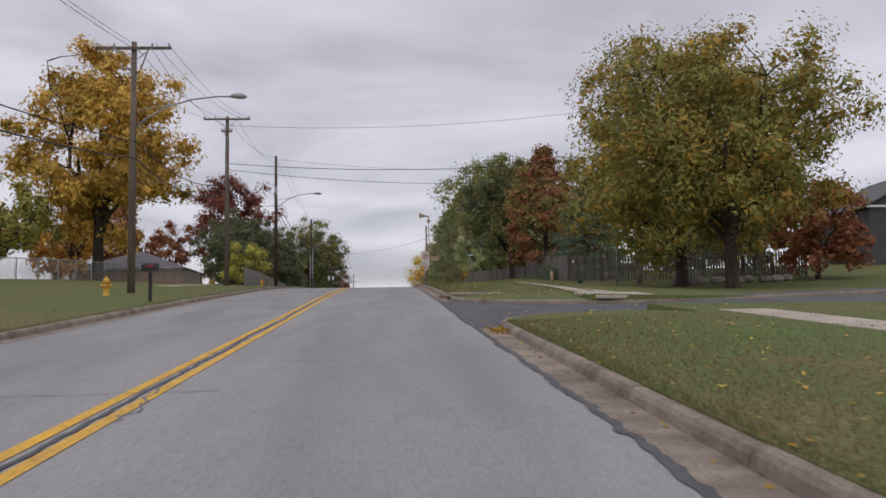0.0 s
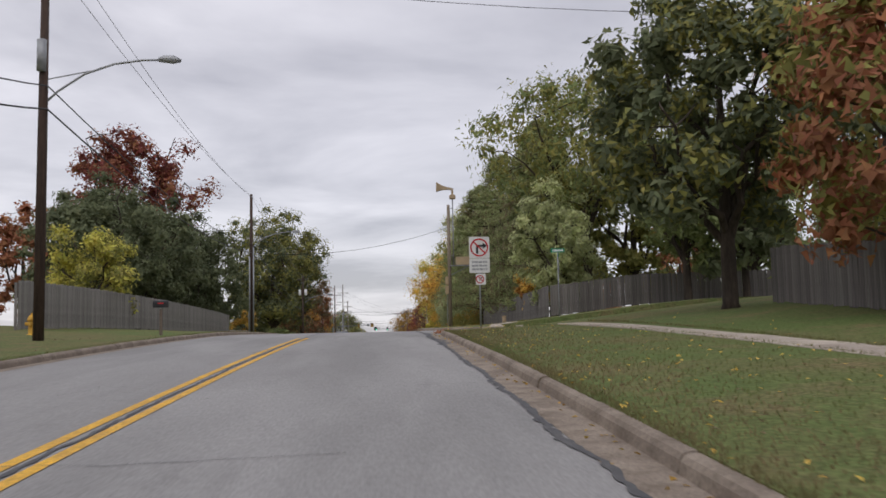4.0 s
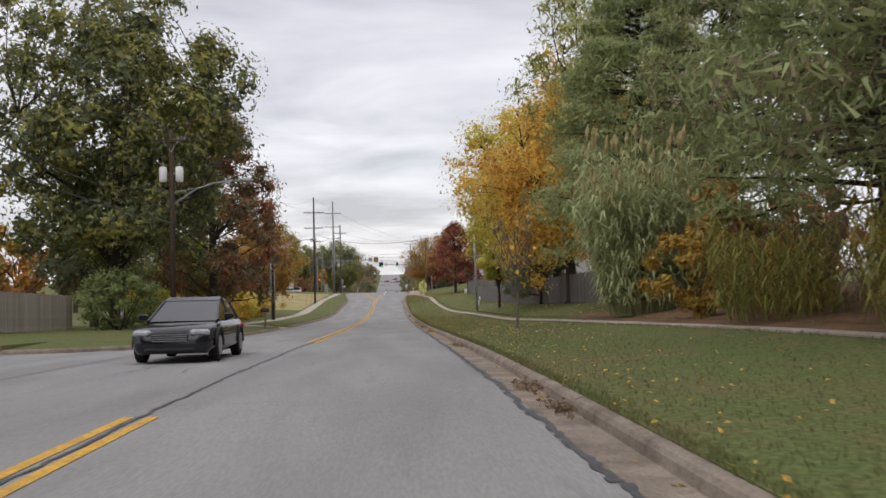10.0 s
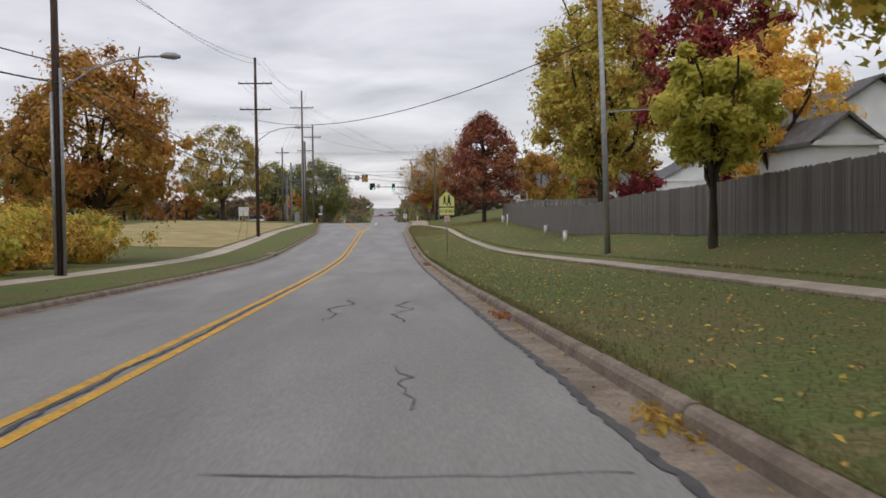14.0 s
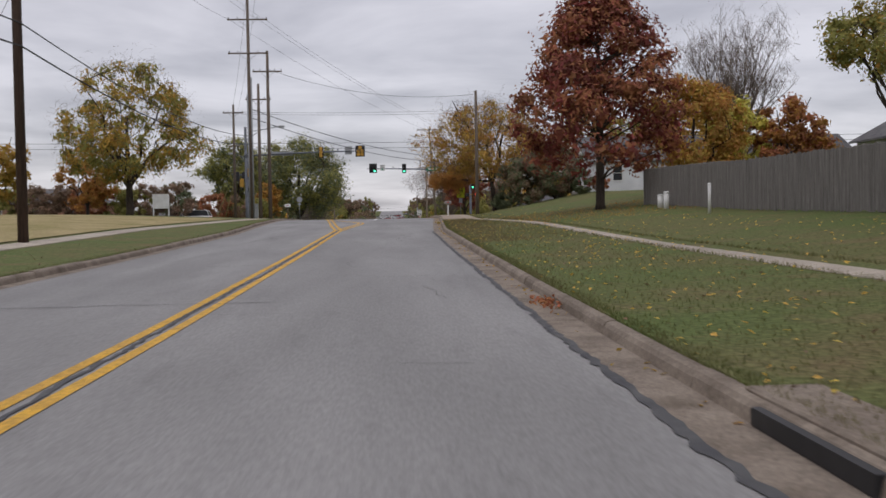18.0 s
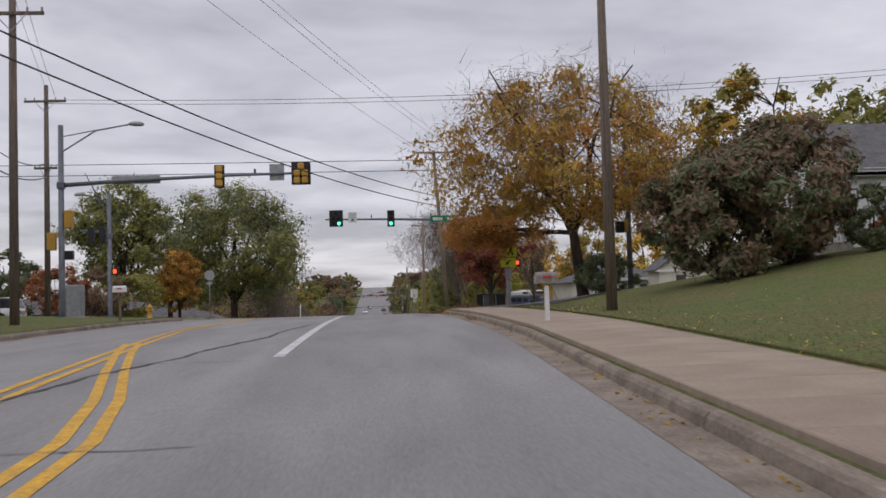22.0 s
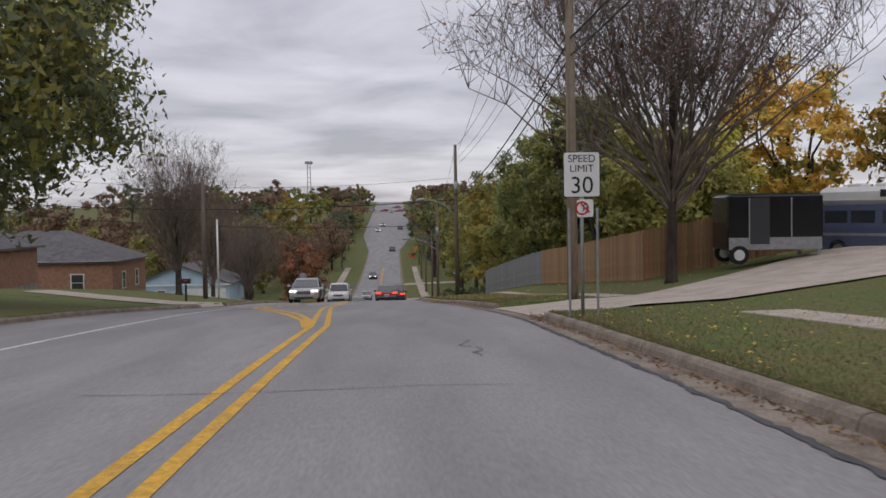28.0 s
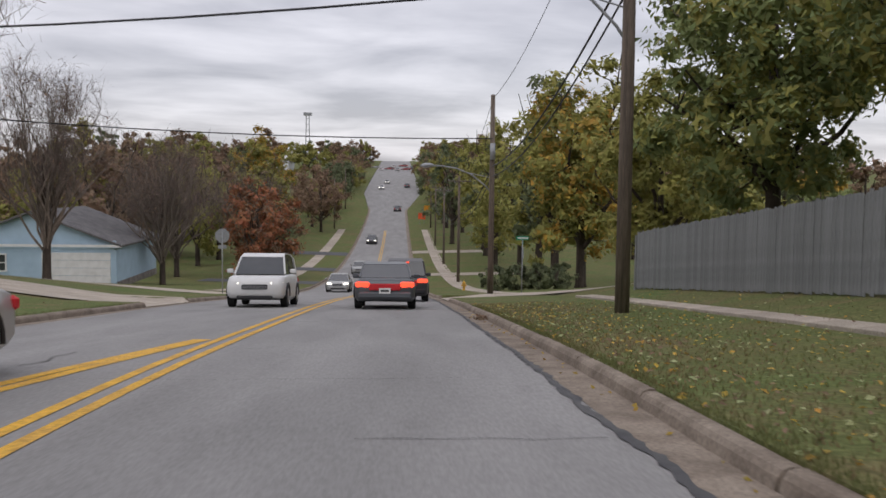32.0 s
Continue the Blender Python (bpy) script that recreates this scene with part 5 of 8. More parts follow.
for i in range(70):
    s = frng.choice((-1, 1))
    tree(s * frng.uniform(30, 130), frng.uniform(600, 850), frng.uniform(14, 20), frng.uniform(7, 9), frng.choice(("olive", "brown", "dark", "brown", "brown", "olive")), n=34, m=44, leaf=0.6, base=0.05)
for i in range(26):
    tree(frng.choice((-1, 1)) * frng.uniform(11, 42), frng.uniform(880, 1010), frng.uniform(11, 15), frng.uniform(5, 7), frng.choice(("olive", "brown", "brown", "dark", "brown")), n=34, m=44, leaf=0.5, base=0.05)
for i in range(44):
    tree(frng.choice((-1, 1)) * frng.uniform(26, 150), frng.uniform(860, 1120), frng.uniform(9, 16), frng.uniform(6, 9), frng.choice(("olive", "brown", "brown", "dark", "brown")), n=34, m=40, leaf=0.6, base=0.05)
for i in range(46):
    tree(frng.uniform(-90, -26), frng.uniform(530, 700), frng.uniform(11, 17), frng.uniform(5, 7.5), frng.choice(("brown", "brown", "olive", "brown")), n=40, m=48, leaf=0.36, base=0.05)
for i in range(14):
    tree(frng.uniform(28, 75), frng.uniform(480, 640), frng.uniform(9, 14), frng.uniform(5, 7), frng.choice(("olive", "green", "bronze")), n=40, m=48, leaf=0.38, base=0.05)
for i in range(10):
    tree(frng.uniform(-60, -32), 170 + i * 14, frng.uniform(9, 13), 5.5, frng.choice(("amber", "olive", "rust", "bronze")), n=40, m=50, leaf=0.34, base=0.08)
for i in range(10):
    tree(frng.uniform(34, 55), 60 + i * 22, frng.uniform(10, 14), 6, frng.choice(("olive", "green", "rust", "dark")), n=40, m=50, leaf=0.36, base=0.08)
for i in range(8):
    tree(-38 - frng.uniform(0, 30), 60 + i * 9, frng.uniform(8, 11), 5, frng.choice(("amber", "rust", "olive")), n=40, m=50, leaf=0.34, base=0.08)

# ---- utility poles and wires ----
def utility_pole(x, y, h, material=M_POLE, arms=(), lamp=None, cans=0, riser=False, box=False, lean=0.0, label=""):
    """arms: (height from ground, half length). lamp: (height, reach); it stands over the road."""
    z0 = gz(x, y) - 0.1
    p = thing("utility_pole", (x, y, z0), label or "tall weathered wooden utility pole standing in the verge", "utility pole", "utility poles along the street")
    Geo().tube([(0, 0, 0), (lean * 0.5, 0, h * 0.5), (lean, 0, h)], [0.16, 0.14, 0.11], 12).part("pole", material, p, smooth=True)
    for ah, al in arms:
        lx = lean * ah / h
        g = Geo().box((lx, -0.16, ah), (2 * al, 0.09, 0.12), ch=0.012)
        g.part("crossarm", material, p)
        Geo().tube([(lx - al * 0.5, -0.2, ah), (lx, -0.14, ah - 0.6)], 0.018, 5).part("brace", M_GALV, p)
        Geo().tube([(lx + al * 0.5, -0.2, ah), (lx, -0.14, ah - 0.6)], 0.018, 5).part("brace", M_GALV, p)
        for s in (-0.94, -0.5, 0.5, 0.94):
            Geo().tube([(lx + s * al, -0.16, ah + 0.06), (lx + s * al, -0.16, ah + 0.1), (lx + s * al, -0.16, ah + 0.13), (lx + s * al, -0.16, ah + 0.2)], [0.02, 0.05, 0.035, 0.045], 8).part("insulator", M_GALV, p)
    if lamp:
        lh, reach = lamp
        s = 1 if x < 0 else -1
        lx = lean * lh / h
        Geo().tube([(lx, 0, lh - 1.35), (lx + s * reach * 0.12, 0, lh - 0.95), (lx + s * reach * 0.35, 0, lh - 0.42), (lx + s * reach * 0.6, 0, lh - 0.12), (lx + s * reach * 0.85, 0, lh), (lx + s * reach, 0, lh)], 0.035, 8).part("lamp_arm", M_GALV, p, smooth=True)
        Geo().tube([(lx, 0, lh - 0.6), (lx + s * reach * 0.4, 0, lh - 0.33)], 0.018, 6).part("brace", M_GALV, p)
        q = lx + s * reach
        Geo().tube([(q - s * 0.05, 0, lh), (q + s * 0.1, 0, lh + 0.03), (q + s * 0.4, 0, lh + 0.01), (q + s * 0.62, 0, lh - 0.02)], [0.06, 0.11, 0.13, 0.05], 10).part("lamp_head", M_GALV, p, "grey cobra-head street lamp", smooth=True)
    for c in range(cans):
        s = (-0.42, 0.42, 0)[c]
        can = Geo().tube([(s, -0.1, h - 2.75), (s, -0.1, h - 2.72), (s, -0.1, h - 2.0), (s, -0.1, h - 1.95)], [0.17, 0.2, 0.2, 0.12], 12).part("transformer", M_WHITE, p, "pale grey drum transformer", smooth=True)
        Geo().tube([(s, -0.1, h - 1.96), (s, -0.1, h - 1.72)], [0.04, 0.03], 6).part("bushing", M_GALV, can)
        Geo().box((s * 0.5, -0.05, h - 2.3), (abs(s) or 0.1, 0.06, 0.06)).part("bracket", M_GALV, can)
    if riser:
        for cx, ch2 in ((0.2, 0.62), (-0.12, 0.55)):
            Geo().tube([(cx, -0.14, 0), (cx, -0.14, h * ch2)], 0.06, 8).part("conduit", M_GALV, p, "grey conduit strapped to the pole", smooth=True)
    if box:
        Geo().tube([(lean * 0.7 + 0.0, -0.2, h * 0.68), (lean * 0.7, -0.2, h * 0.76)], [0.14, 0.14], 10).part("cable_box", M_GALV, p, smooth=True)
    return z0

P = {}
def up(key, x, y, h, *a, **k):
    P[key] = (x, y, utility_pole(x, y, h, *a, **k) + h, h)

up("Z", -8.2, -6, 10.5, arms=((10.2, 1.2),))
up("A", -7.8, 39.6, 10.5, arms=((10.2, 1.55),), lamp=(8.2, 4.0))
up("B", -7.7, 62.3, 11.1, arms=((10.9, 1.5), (10.1, 0.35)), cans=0)
up("C", -7.2, 85.5, 11.8, M_POLED, lamp=(8.4, 3.4), box=True)
up("C2", -8.1, 137.2, 11.8, M_POLED, lamp=(8.6, 3.4), riser=True)
up("D", -8.6, 194.4, 10.6, M_POLED, arms=((10.0, 0.75),), lamp=(7.9, 3.6), cans=2, label="dark utility pole carrying two drum transformers and a street lamp")
up("E", -8.5, 235.2, 11.6, M_POLED, lamp=(7.6, 3.6), riser=True)
up("F", -8.8, 288.4, 16.0, M_POLED, arms=((13.7, 1.5), (11.4, 1.4)), lamp=(9.8, 3.4), box=False)
up("G", -8.9, 337.0, 18.5, M_POLE, arms=((16.1, 1.6), (13.4, 1.6)), riser=True)
up("I", -7.6, 338.6, 13.9, M_POLE, arms=((12.2, 1.2),))
up("H", -9.2, 344.5, 12.0, M_POLE, arms=((10.6, 1.1),))
up("S", -14.6, 364.0, 12.5, M_POLE, arms=((11.6, 1.1), (8.0, 0.6)))
up("K", 9.6, 338.6, 10.4, M_POLE)
up("J", 8.1, 383.2, 12.2, M_POLEL, arms=((12.0, 1.6),), lean=-0.75)
up("M", 8.1, 418.5, 11.2, M_POLEL, arms=((10.9, 1.3),), label="pale wooden utility pole with a crossarm beside the driveway")
up("N", 7.55, 461.3, 11.2, M_POLE, lamp=(7.2, 2.3), box=True)
up("O", 7.4, 489.5, 10.2, M_POLE, lamp=(6.6, 3.0), box=True)
for i, (px, py) in enumerate(((8.6, 535), (8.8, 570), (9.0, 605), (9.5, 645), (11.5, 700), (13, 760))):
    up("R%d" % i, px, py, 10.5, M_POLE, arms=((10.0, 1.1),))
for i, (px, py) in enumerate(((-10.5, 640), (-11, 690), (-12, 740))):
    up("Q%d" % i, px, py, 10.5, M_POLE)
up("far", -9.5, 455, 8.0, M_POLE)

def wire(a, b, sag, r=0.014, material=M_WIRE, label="overhead cable slung between poles"):
    a, b = Vector(a), Vector(b)
    pts = [a.lerp(b, i / 14) - Vector((0, 0, 4 * sag * (i / 14) * (1 - i / 14))) for i in range(15)]
    tagged(Geo().tube(pts, r, 5, False).part("overhead_cable", material), label, "cable", "overhead cables")

def at(key, dx=0.0, down=0.0):
    x, y, z, h = P[key]
    return (x + dx, y - 0.1, z - down)

chain = ["Z", "A", "B", "C", "C2", "D", "E", "F", "G", "S"]
for u, v in zip(chain, chain[1:]):
    wire(at(u, 0.0, 0.1), at(v, 0.0, 0.1), 0.7, 0.011, M_WIREG)
    wire(at(u, 0.7, 0.25), at(v, 0.5, 0.6), 0.9, 0.011, M_WIREG)
    for dn, rr in ((4.2, 0.022), (4.9, 0.028)):
        wire(at(u, 0.15, dn if P[u][3] < 13 else dn + (P[u][3] - 11)), at(v, 0.15, dn if P[v][3] < 13 else dn + (P[v][3] - 11)), 0.9, rr)
for dx in (-1.4, 0.9, 1.4):
    wire(at("A", dx, 0.1), at("B", dx, 0.1), 0.5, 0.01, M_WIREG)
    wire(at("F", dx, 2.2), at("G", dx, 2.4), 0.9, 0.011, M_WIREG)
    wire(at("G", dx, 2.4), at("J", dx, 0.1), 0.6, 0.011, M_WIREG)
    wire(at("J", dx * 0.9, 0.1), at("M", dx * 0.85, 0.2), 0.7, 0.011, M_WIREG)
    wire(at("M", dx * 0.85, 0.2), at("N", dx * 0.2, 0.2 + abs(dx) * 0.8), 0.8, 0.011, M_WIREG)
for dn in (5.2, 5.9):
    wire(at("G", 0.2, dn + 4.4), at("J", 0.0, dn - 1.6), 0.7, 0.03)
rch = ["J", "M", "N", "O", "R0", "R1", "R2", "R3", "R4", "R5"]
for u, v in zip(rch, rch[1:]):
    for dn, rr in ((3.6, 0.03), (4.1, 0.025), (0.2, 0.012)):
        wire(at(u, 0, dn), at(v, 0, dn), 0.8, rr)
wire((-7.7, 62.2, P["B"][2] - 3.1), (26, 70, P["B"][2] - 0.2), 1.1, 0.02)
wire((-7.7, 62.2, P["B"][2] - 3.5), (26, 74, P["B"][2] - 1.2), 1.2, 0.016)
wire((-7.2, 85.4, P["C"][2] - 0.3), (34, 92, P["C"][2] + 1.5), 1.4, 0.012, M_WIREG)
wire((-7.7, 62.2, P["B"][2] - 0.6), (30, 58, P["B"][2] + 2), 1.4, 0.012, M_WIREG)
wire((-8.0, 137.1, 13.6), (8.3, 136.0, 15.4), 0.9, 0.016)
wire(at("F", 0, 5.5), (11.0, 238, 13.0), 1.6, 0.022)
wire(at("I", 0, 1.5), at("K", 0, 0.3), 1.0, 0.014)
wire(at("S", 0, 0.8), (40, 362, 18.5), 0.8, 0.014)
wire(at("S", 0, 1.0), (40, 361, 18.0), 0.8, 0.014)
wire((-60, 366, 14.5), (60, 366, 14.2), 0.5, 0.02)
wire((-60, 366, 13.9), (60, 366, 13.6), 0.5, 0.02)
wire((-26, 452, 9.0), at("N", 0, 2.4), 1.0, 0.012, M_WIREG)
wire((-40, 478, 8.2), at("N", 0, 4.0), 1.1, 0.03)
wire((-40, 478, 7.4), at("O", 0, 2.2), 1.1, 0.028)

# ---- fences ----
def picket_fence(pts, h, material, label, pitch=0.152, gap=0.006, posts=None, rail_side=1, dog=True, cap=300, base=0.04, jag=0.03):
    """Close-boarded fence: pickets, rails and posts along (x, y) points."""
    f = thing("fence", (0, 0, 0), label, "fence")
    w = pitch - gap
    o = [(-w / 2, 0), (w / 2, 0), (w / 2, h - 0.04), (w / 4, h), (-w / 4, h), (-w / 2, h - 0.04)] if dog else [(-w / 2, 0), (w / 2, 0), (w / 2, h), (-w / 2, h)]
    me = Geo().prism(o, 0.02, Matrix.Identity(4)).mesh("picket", material)
    rng = random.Random(int(pts[0][0] * 10 + pts[0][1]))
    count, rest = 0, Geo()
    for (x0, y0), (x1, y1) in zip(pts, pts[1:]):
        d = math.hypot(x1 - x0, y1 - y0)
        n = int(d / pitch)
        a = math.atan2(y1 - y0, x1 - x0)
        for i in range(n):
            t = (i + 0.5) / n
            x, y = x0 + (x1 - x0) * t, y0 + (y1 - y0) * t
            m = pose(x, y, gz(x, y) + base + rng.uniform(-jag, jag), 0, rng.uniform(-0.8, 0.8), math.degrees(a))
            if count < cap:
                q = new("picket", me)
                q.parent = f
                q.matrix_world = m
            else:
                rest.prism(o, 0.02, m)
            count += 1
        k = max(1, int(d / 2.4))
        for i in range(k):
            t0, t1 = i / k, (i + 1) / k
            p0 = Vector((x0 + (x1 - x0) * t0, y0 + (y1 - y0) * t0, 0))
            p1 = Vector((x0 + (x1 - x0) * t1, y0 + (y1 - y0) * t1, 0))
            nx, ny = -math.sin(a) * rail_side * 0.035, math.cos(a) * rail_side * 0.035
            for rh in (0.3, h * 0.55, h - 0.25):
                c0 = Vector((p0.x + nx, p0.y + ny, gz(p0.x, p0.y) + rh))
                c1 = Vector((p1.x + nx, p1.y + ny, gz(p1.x, p1.y) + rh))
                Geo().tube([c0, c1], 0.035, 4).part("rail", material, f)
            Geo().box((p0.x + nx * 2.4, p0.y + ny * 2.4, gz(p0.x, p0.y) + h / 2 - 0.1), (0.09, 0.09, h + 0.1), a).part("post", material, f)
    if rest.v:
        q = rest.part("picket_rest", material, f, "further boards of the same fence")
        q["kind"] = "stuff"
    return f

picket_fence([(15.2, 67), (15.2, 87)], 1.75, M_FENCE, "weathered grey close-boarded timber fence on the bank", rail_side=-1)
picket_fence([(32, 66), (15.2, 66.8)], 1.75, M_FENCE, "dark spaced-picket timber fence under the trees", pitch=0.2, gap=0.07)
picket_fence([(12.8, 153.5), (12.8, 115)], 1.85, M_FENCE, "weathered grey close-boarded timber fence on the bank", rail_side=1)
picket_fence([(34, 116.5), (12.9, 115)], 1.85, M_FENCE, "weathered grey close-boarded timber fence on the lawn", rail_side=-1)
picket_fence([(-11.3, 95), (-11.4, 146.5)], 1.9, M_FENCEG, "weathered grey close-boarded timber fence beside the verge", rail_side=1, cap=330)
picket_fence([(-11.4, 146.5), (-26, 150)], 1.9, M_FENCEL, "pale tan close-boarded timber fence", cap=120)
picket_fence([(-22, 174), (-14.2, 177.5), (-14.3, 196)], 1.8, M_FENCEL, "pale tan close-boarded timber fence at the corner lot", cap=200)
picket_fence([(14.6, 188), (14.0, 215), (13.9, 236), (14.7, 256), (15.3, 285), (15.5, 307)], 1.8, M_FENCE, "long weathered grey close-boarded fence behind the lawn", cap=420, rail_side=-1)
picket_fence([(15.5, 307), (36, 307.5)], 1.8, M_FENCE, "weathered grey close-boarded fence turning to the house", cap=60)
picket_fence([(11.45, 446), (12.5, 427.2), (30, 428.6)], 1.9, M_CEDAR, "new orange-brown cedar close-boarded fence", cap=280)
picket_fence([(10.8, 473), (11.45, 446)], 1.9, M_GREYF, "grey-painted close-boarded fence beside the footpath", rail_side=1)
picket_fence([(10.8, 473), (24, 475)], 1.9, M_GREYF, "grey-painted close-boarded fence end", cap=40)
picket_fence([(38, 452), (60, 452)], 1.8, M_CEDAR, "orange-brown timber fence beside the garage", cap=40)

def chain_fence(pts, h=1.2):
    f = thing("chain_link_fence", (0, 0, 0), "low galvanised chain-link fence on the bank", "fence")
    g = Geo()
    for (x0, y0), (x1, y1) in zip(pts, pts[1:]):
        d = math.hypot(x1 - x0, y1 - y0)
        k = int(d / 3)
        for i in range(k + 1):
            x, y = x0 + (x1 - x0) * i / k, y0 + (y1 - y0) * i / k
            Geo().tube([(x, y, gz(x, y) - 0.1), (x, y, gz(x, y) + h + 0.05)], 0.03, 6).part("post", M_GALV, f)
            if i < k:
                u, v = x0 + (x1 - x0) * (i + 1) / k, y0 + (y1 - y0) * (i + 1) / k
                Geo().tube([(x, y, gz(x, y) + h), (u, v, gz(u, v) + h)], 0.022, 6).part("rail", M_GALV, f)
                for j in range(24):
                    t = j / 24
                    for s in (0, 1):
                        p = (x + (u - x) * t, y + (v - y) * t)
                        t2 = min(1.0, t + 0.25)
                        q = (x + (u - x) * t2, y + (v - y) * t2)
                        za, zb = (0.05, h - 0.02) if s else (h - 0.02, 0.05)
                        g.tube([(p[0], p[1], gz(*p) + za), (q[0], q[1], gz(*q) + zb)], 0.004, 3, False)
    g.part("mesh_wire", M_GALV, f)
chain_fence([(-15.5, 30), (-15.5, 66), (-15.5, 94)])

# ---- signs ----

def post(parent, h, r=0.03, material=M_GALV, x=0.0, y=0.03):
    return Geo().tube([(x, y, -0.15), (x, y, h)], r, 8).part("post", material, parent, smooth=True)

def plate(parent, name, outline, z, material, label="", y=0.0, d=0.006, x=0.0):
    return Geo().prism(outline, d, pose(x, y, z)).part(name, material, parent, label)

def rect(w, h, r=0.03):
    a, b = w / 2, h / 2
    return [(-a + r, -b), (a - r, -b), (a, -b + r), (a, b - r), (a - r, b), (-a + r, b), (-a, b - r), (-a, -b + r)]

def ring(parent, name, R, w, z, material, y):
    n = 28
    vs, fs = [], []
    for i in range(n):
        a = 6.28318 * i / n
        vs += [(R * math.cos(a), y, z + R * math.sin(a)), ((R - w) * math.cos(a), y, z + (R - w) * math.sin(a))]
    fs = [(2 * i, 2 * i + 1, (2 * i + 3) % (2 * n), (2 * i + 2) % (2 * n)) for i in range(n)]
    return Geo().add(vs, fs).part(name, material, parent)

def bar_rows(parent, w, z, rows, material, y, hh=0.045, gap=0.03, seed=1):
    rng = random.Random(seed)
    for k in range(rows):
        zz = z + (rows / 2 - k - 0.5) * (hh + gap)
        x = -w / 2
        while x < w / 2 - 0.03:
            L = min(rng.uniform(0.06, 0.16), w / 2 - x)
            Geo().box((x + L / 2, y, zz), (L - 0.015, 0.003, hh)).part("text_bar", material, parent)
            x += L + 0.01

def no_parking(parent, z, x=0.0, w=0.3, h=0.38):
    s = plate(parent, "no_parking_plate", rect(w, h), z, M_WHITE, "small white no-parking plate", x=x)
    ring(s, "prohibition_ring", w * 0.42, 0.035, z, M_RED, -0.006)
    text_part("P", w * 0.62, M_BLACK, s, pose(x, -0.006, z, 90))
    Geo().box((0, 0, 0), (w * 0.75, 0.002, 0.03), m=pose(x, -0.011, z, 0, 45)).part("prohibition_bar", M_RED, s)
    return s

def arrow(parent, material, z, s, m0, y=-0.006):
    o = [(-0.05, -0.5), (0.09, -0.5), (0.09, 0.05), (0.22, 0.05), (0.02, 0.5), (-0.18, 0.05), (-0.05, 0.05)]
    return Geo().prism([(a * s, b * s) for a, b in o], 0.003, pose(0, y, z) @ m0).part("arrow", material, parent)

s = thing("no_turn_sign", (6.25, 91.4, gz(6.25, 91.4)), "white no-right-turn sign with a time plate on a steel post", "road sign")
post(s, 3.25)
pl = plate(s, "main_plate", rect(0.74, 0.78), 2.92, M_WHITE)
ring(pl, "prohibition_ring", 0.33, 0.055, 2.92, M_RED, -0.006)
g = Geo().box((-0.08, -0.007, 2.83), (0.08, 0.003, 0.26)).box((0.02, -0.007, 2.98), (0.26, 0.003, 0.08))
g.prism([(0.13, -0.11), (0.29, 0.0), (0.13, 0.11)], 0.003, pose(0, -0.007, 2.98)).part("turn_arrow", M_BLACK, pl)
Geo().box((0, 0, 0), (0.6, 0.003, 0.05), m=pose(0, -0.012, 2.92, 0, 45)).part("prohibition_bar", M_RED, pl)
pl = plate(s, "time_plate", rect(0.74, 0.52), 2.26, M_WHITE)
bar_rows(pl, 0.56, 2.26, 3, M_GALV, -0.006, 0.07, 0.06)
no_parking(s, 1.77, 0.03, 0.36, 0.4)

def blade(parent, z, w, h=0.22, rz=0.0, rows=1):
    b = Geo().box((0, 0, z), (w, 0.012, h), rz, ch=0.004).part("name_blade", M_GRN, parent, "green street-name blade")
    rng = random.Random(int(w * 100))
    x = -w * 0.38
    while x < w * 0.36:
        L = rng.uniform(0.05, 0.1) * w
        for yy in (-0.009, 0.009):
            Geo().box((x + L / 2, yy, z), (L, 0.003, h * 0.5), 0).part("text_bar", M_WHITE, b)
        x += L + 0.025 * w
    return b

def street_sign(x, y, h=3.0, label="green street-name sign over a stop sign on a steel post"):
    s = thing("street_name_sign", (x, y, gz(x, y)), label, "street sign")
    post(s, h + 0.45)
    blade(s, h + 0.55, 0.72)
    Geo().box((0.02, 0, h + 0.3), (0.012, 0.45, 0.18)).part("name_blade", M_GRN, s)
    o = [(0.36 * math.cos(radians(22.5 + 45 * k)), 0.36 * math.sin(radians(22.5 + 45 * k))) for k in range(8)]
    Geo().prism(o, 0.006, pose(0.05, 0, h - 0.3, 0, 0, 78)).part("stop_plate", M_GALV, s, "bare back of an octagonal plate")
    return s
street_sign(11.9, 106.6, 2.9)
street_sign(-11.0, 156.6, 2.7)
street_sign(9.6, 494.0, 2.5)

def stop_back(x, y, h=2.6):
    s = thing("stop_sign", (x, y, gz(x, y)), "octagonal stop sign seen from its bare grey back", "stop sign")
    post(s, h, y=-0.03)
    o = [(0.4 * math.cos(radians(22.5 + 45 * k)), 0.4 * math.sin(radians(22.5 + 45 * k))) for k in range(8)]
    plate(s, "plate", o, h - 0.25, M_GALV)
    Geo().prism([(a * 0.96, b * 0.96) for a, b in o], 0.003, pose(0, 0.006, h - 0.25)).part("red_face", M_RED, s)
    plate(s, "lower_plate", rect(0.45, 0.2), h - 0.85, M_GALV)
stop_back(-9.7, 385, 3.5)
stop_back(-6.6, 492, 3.3)

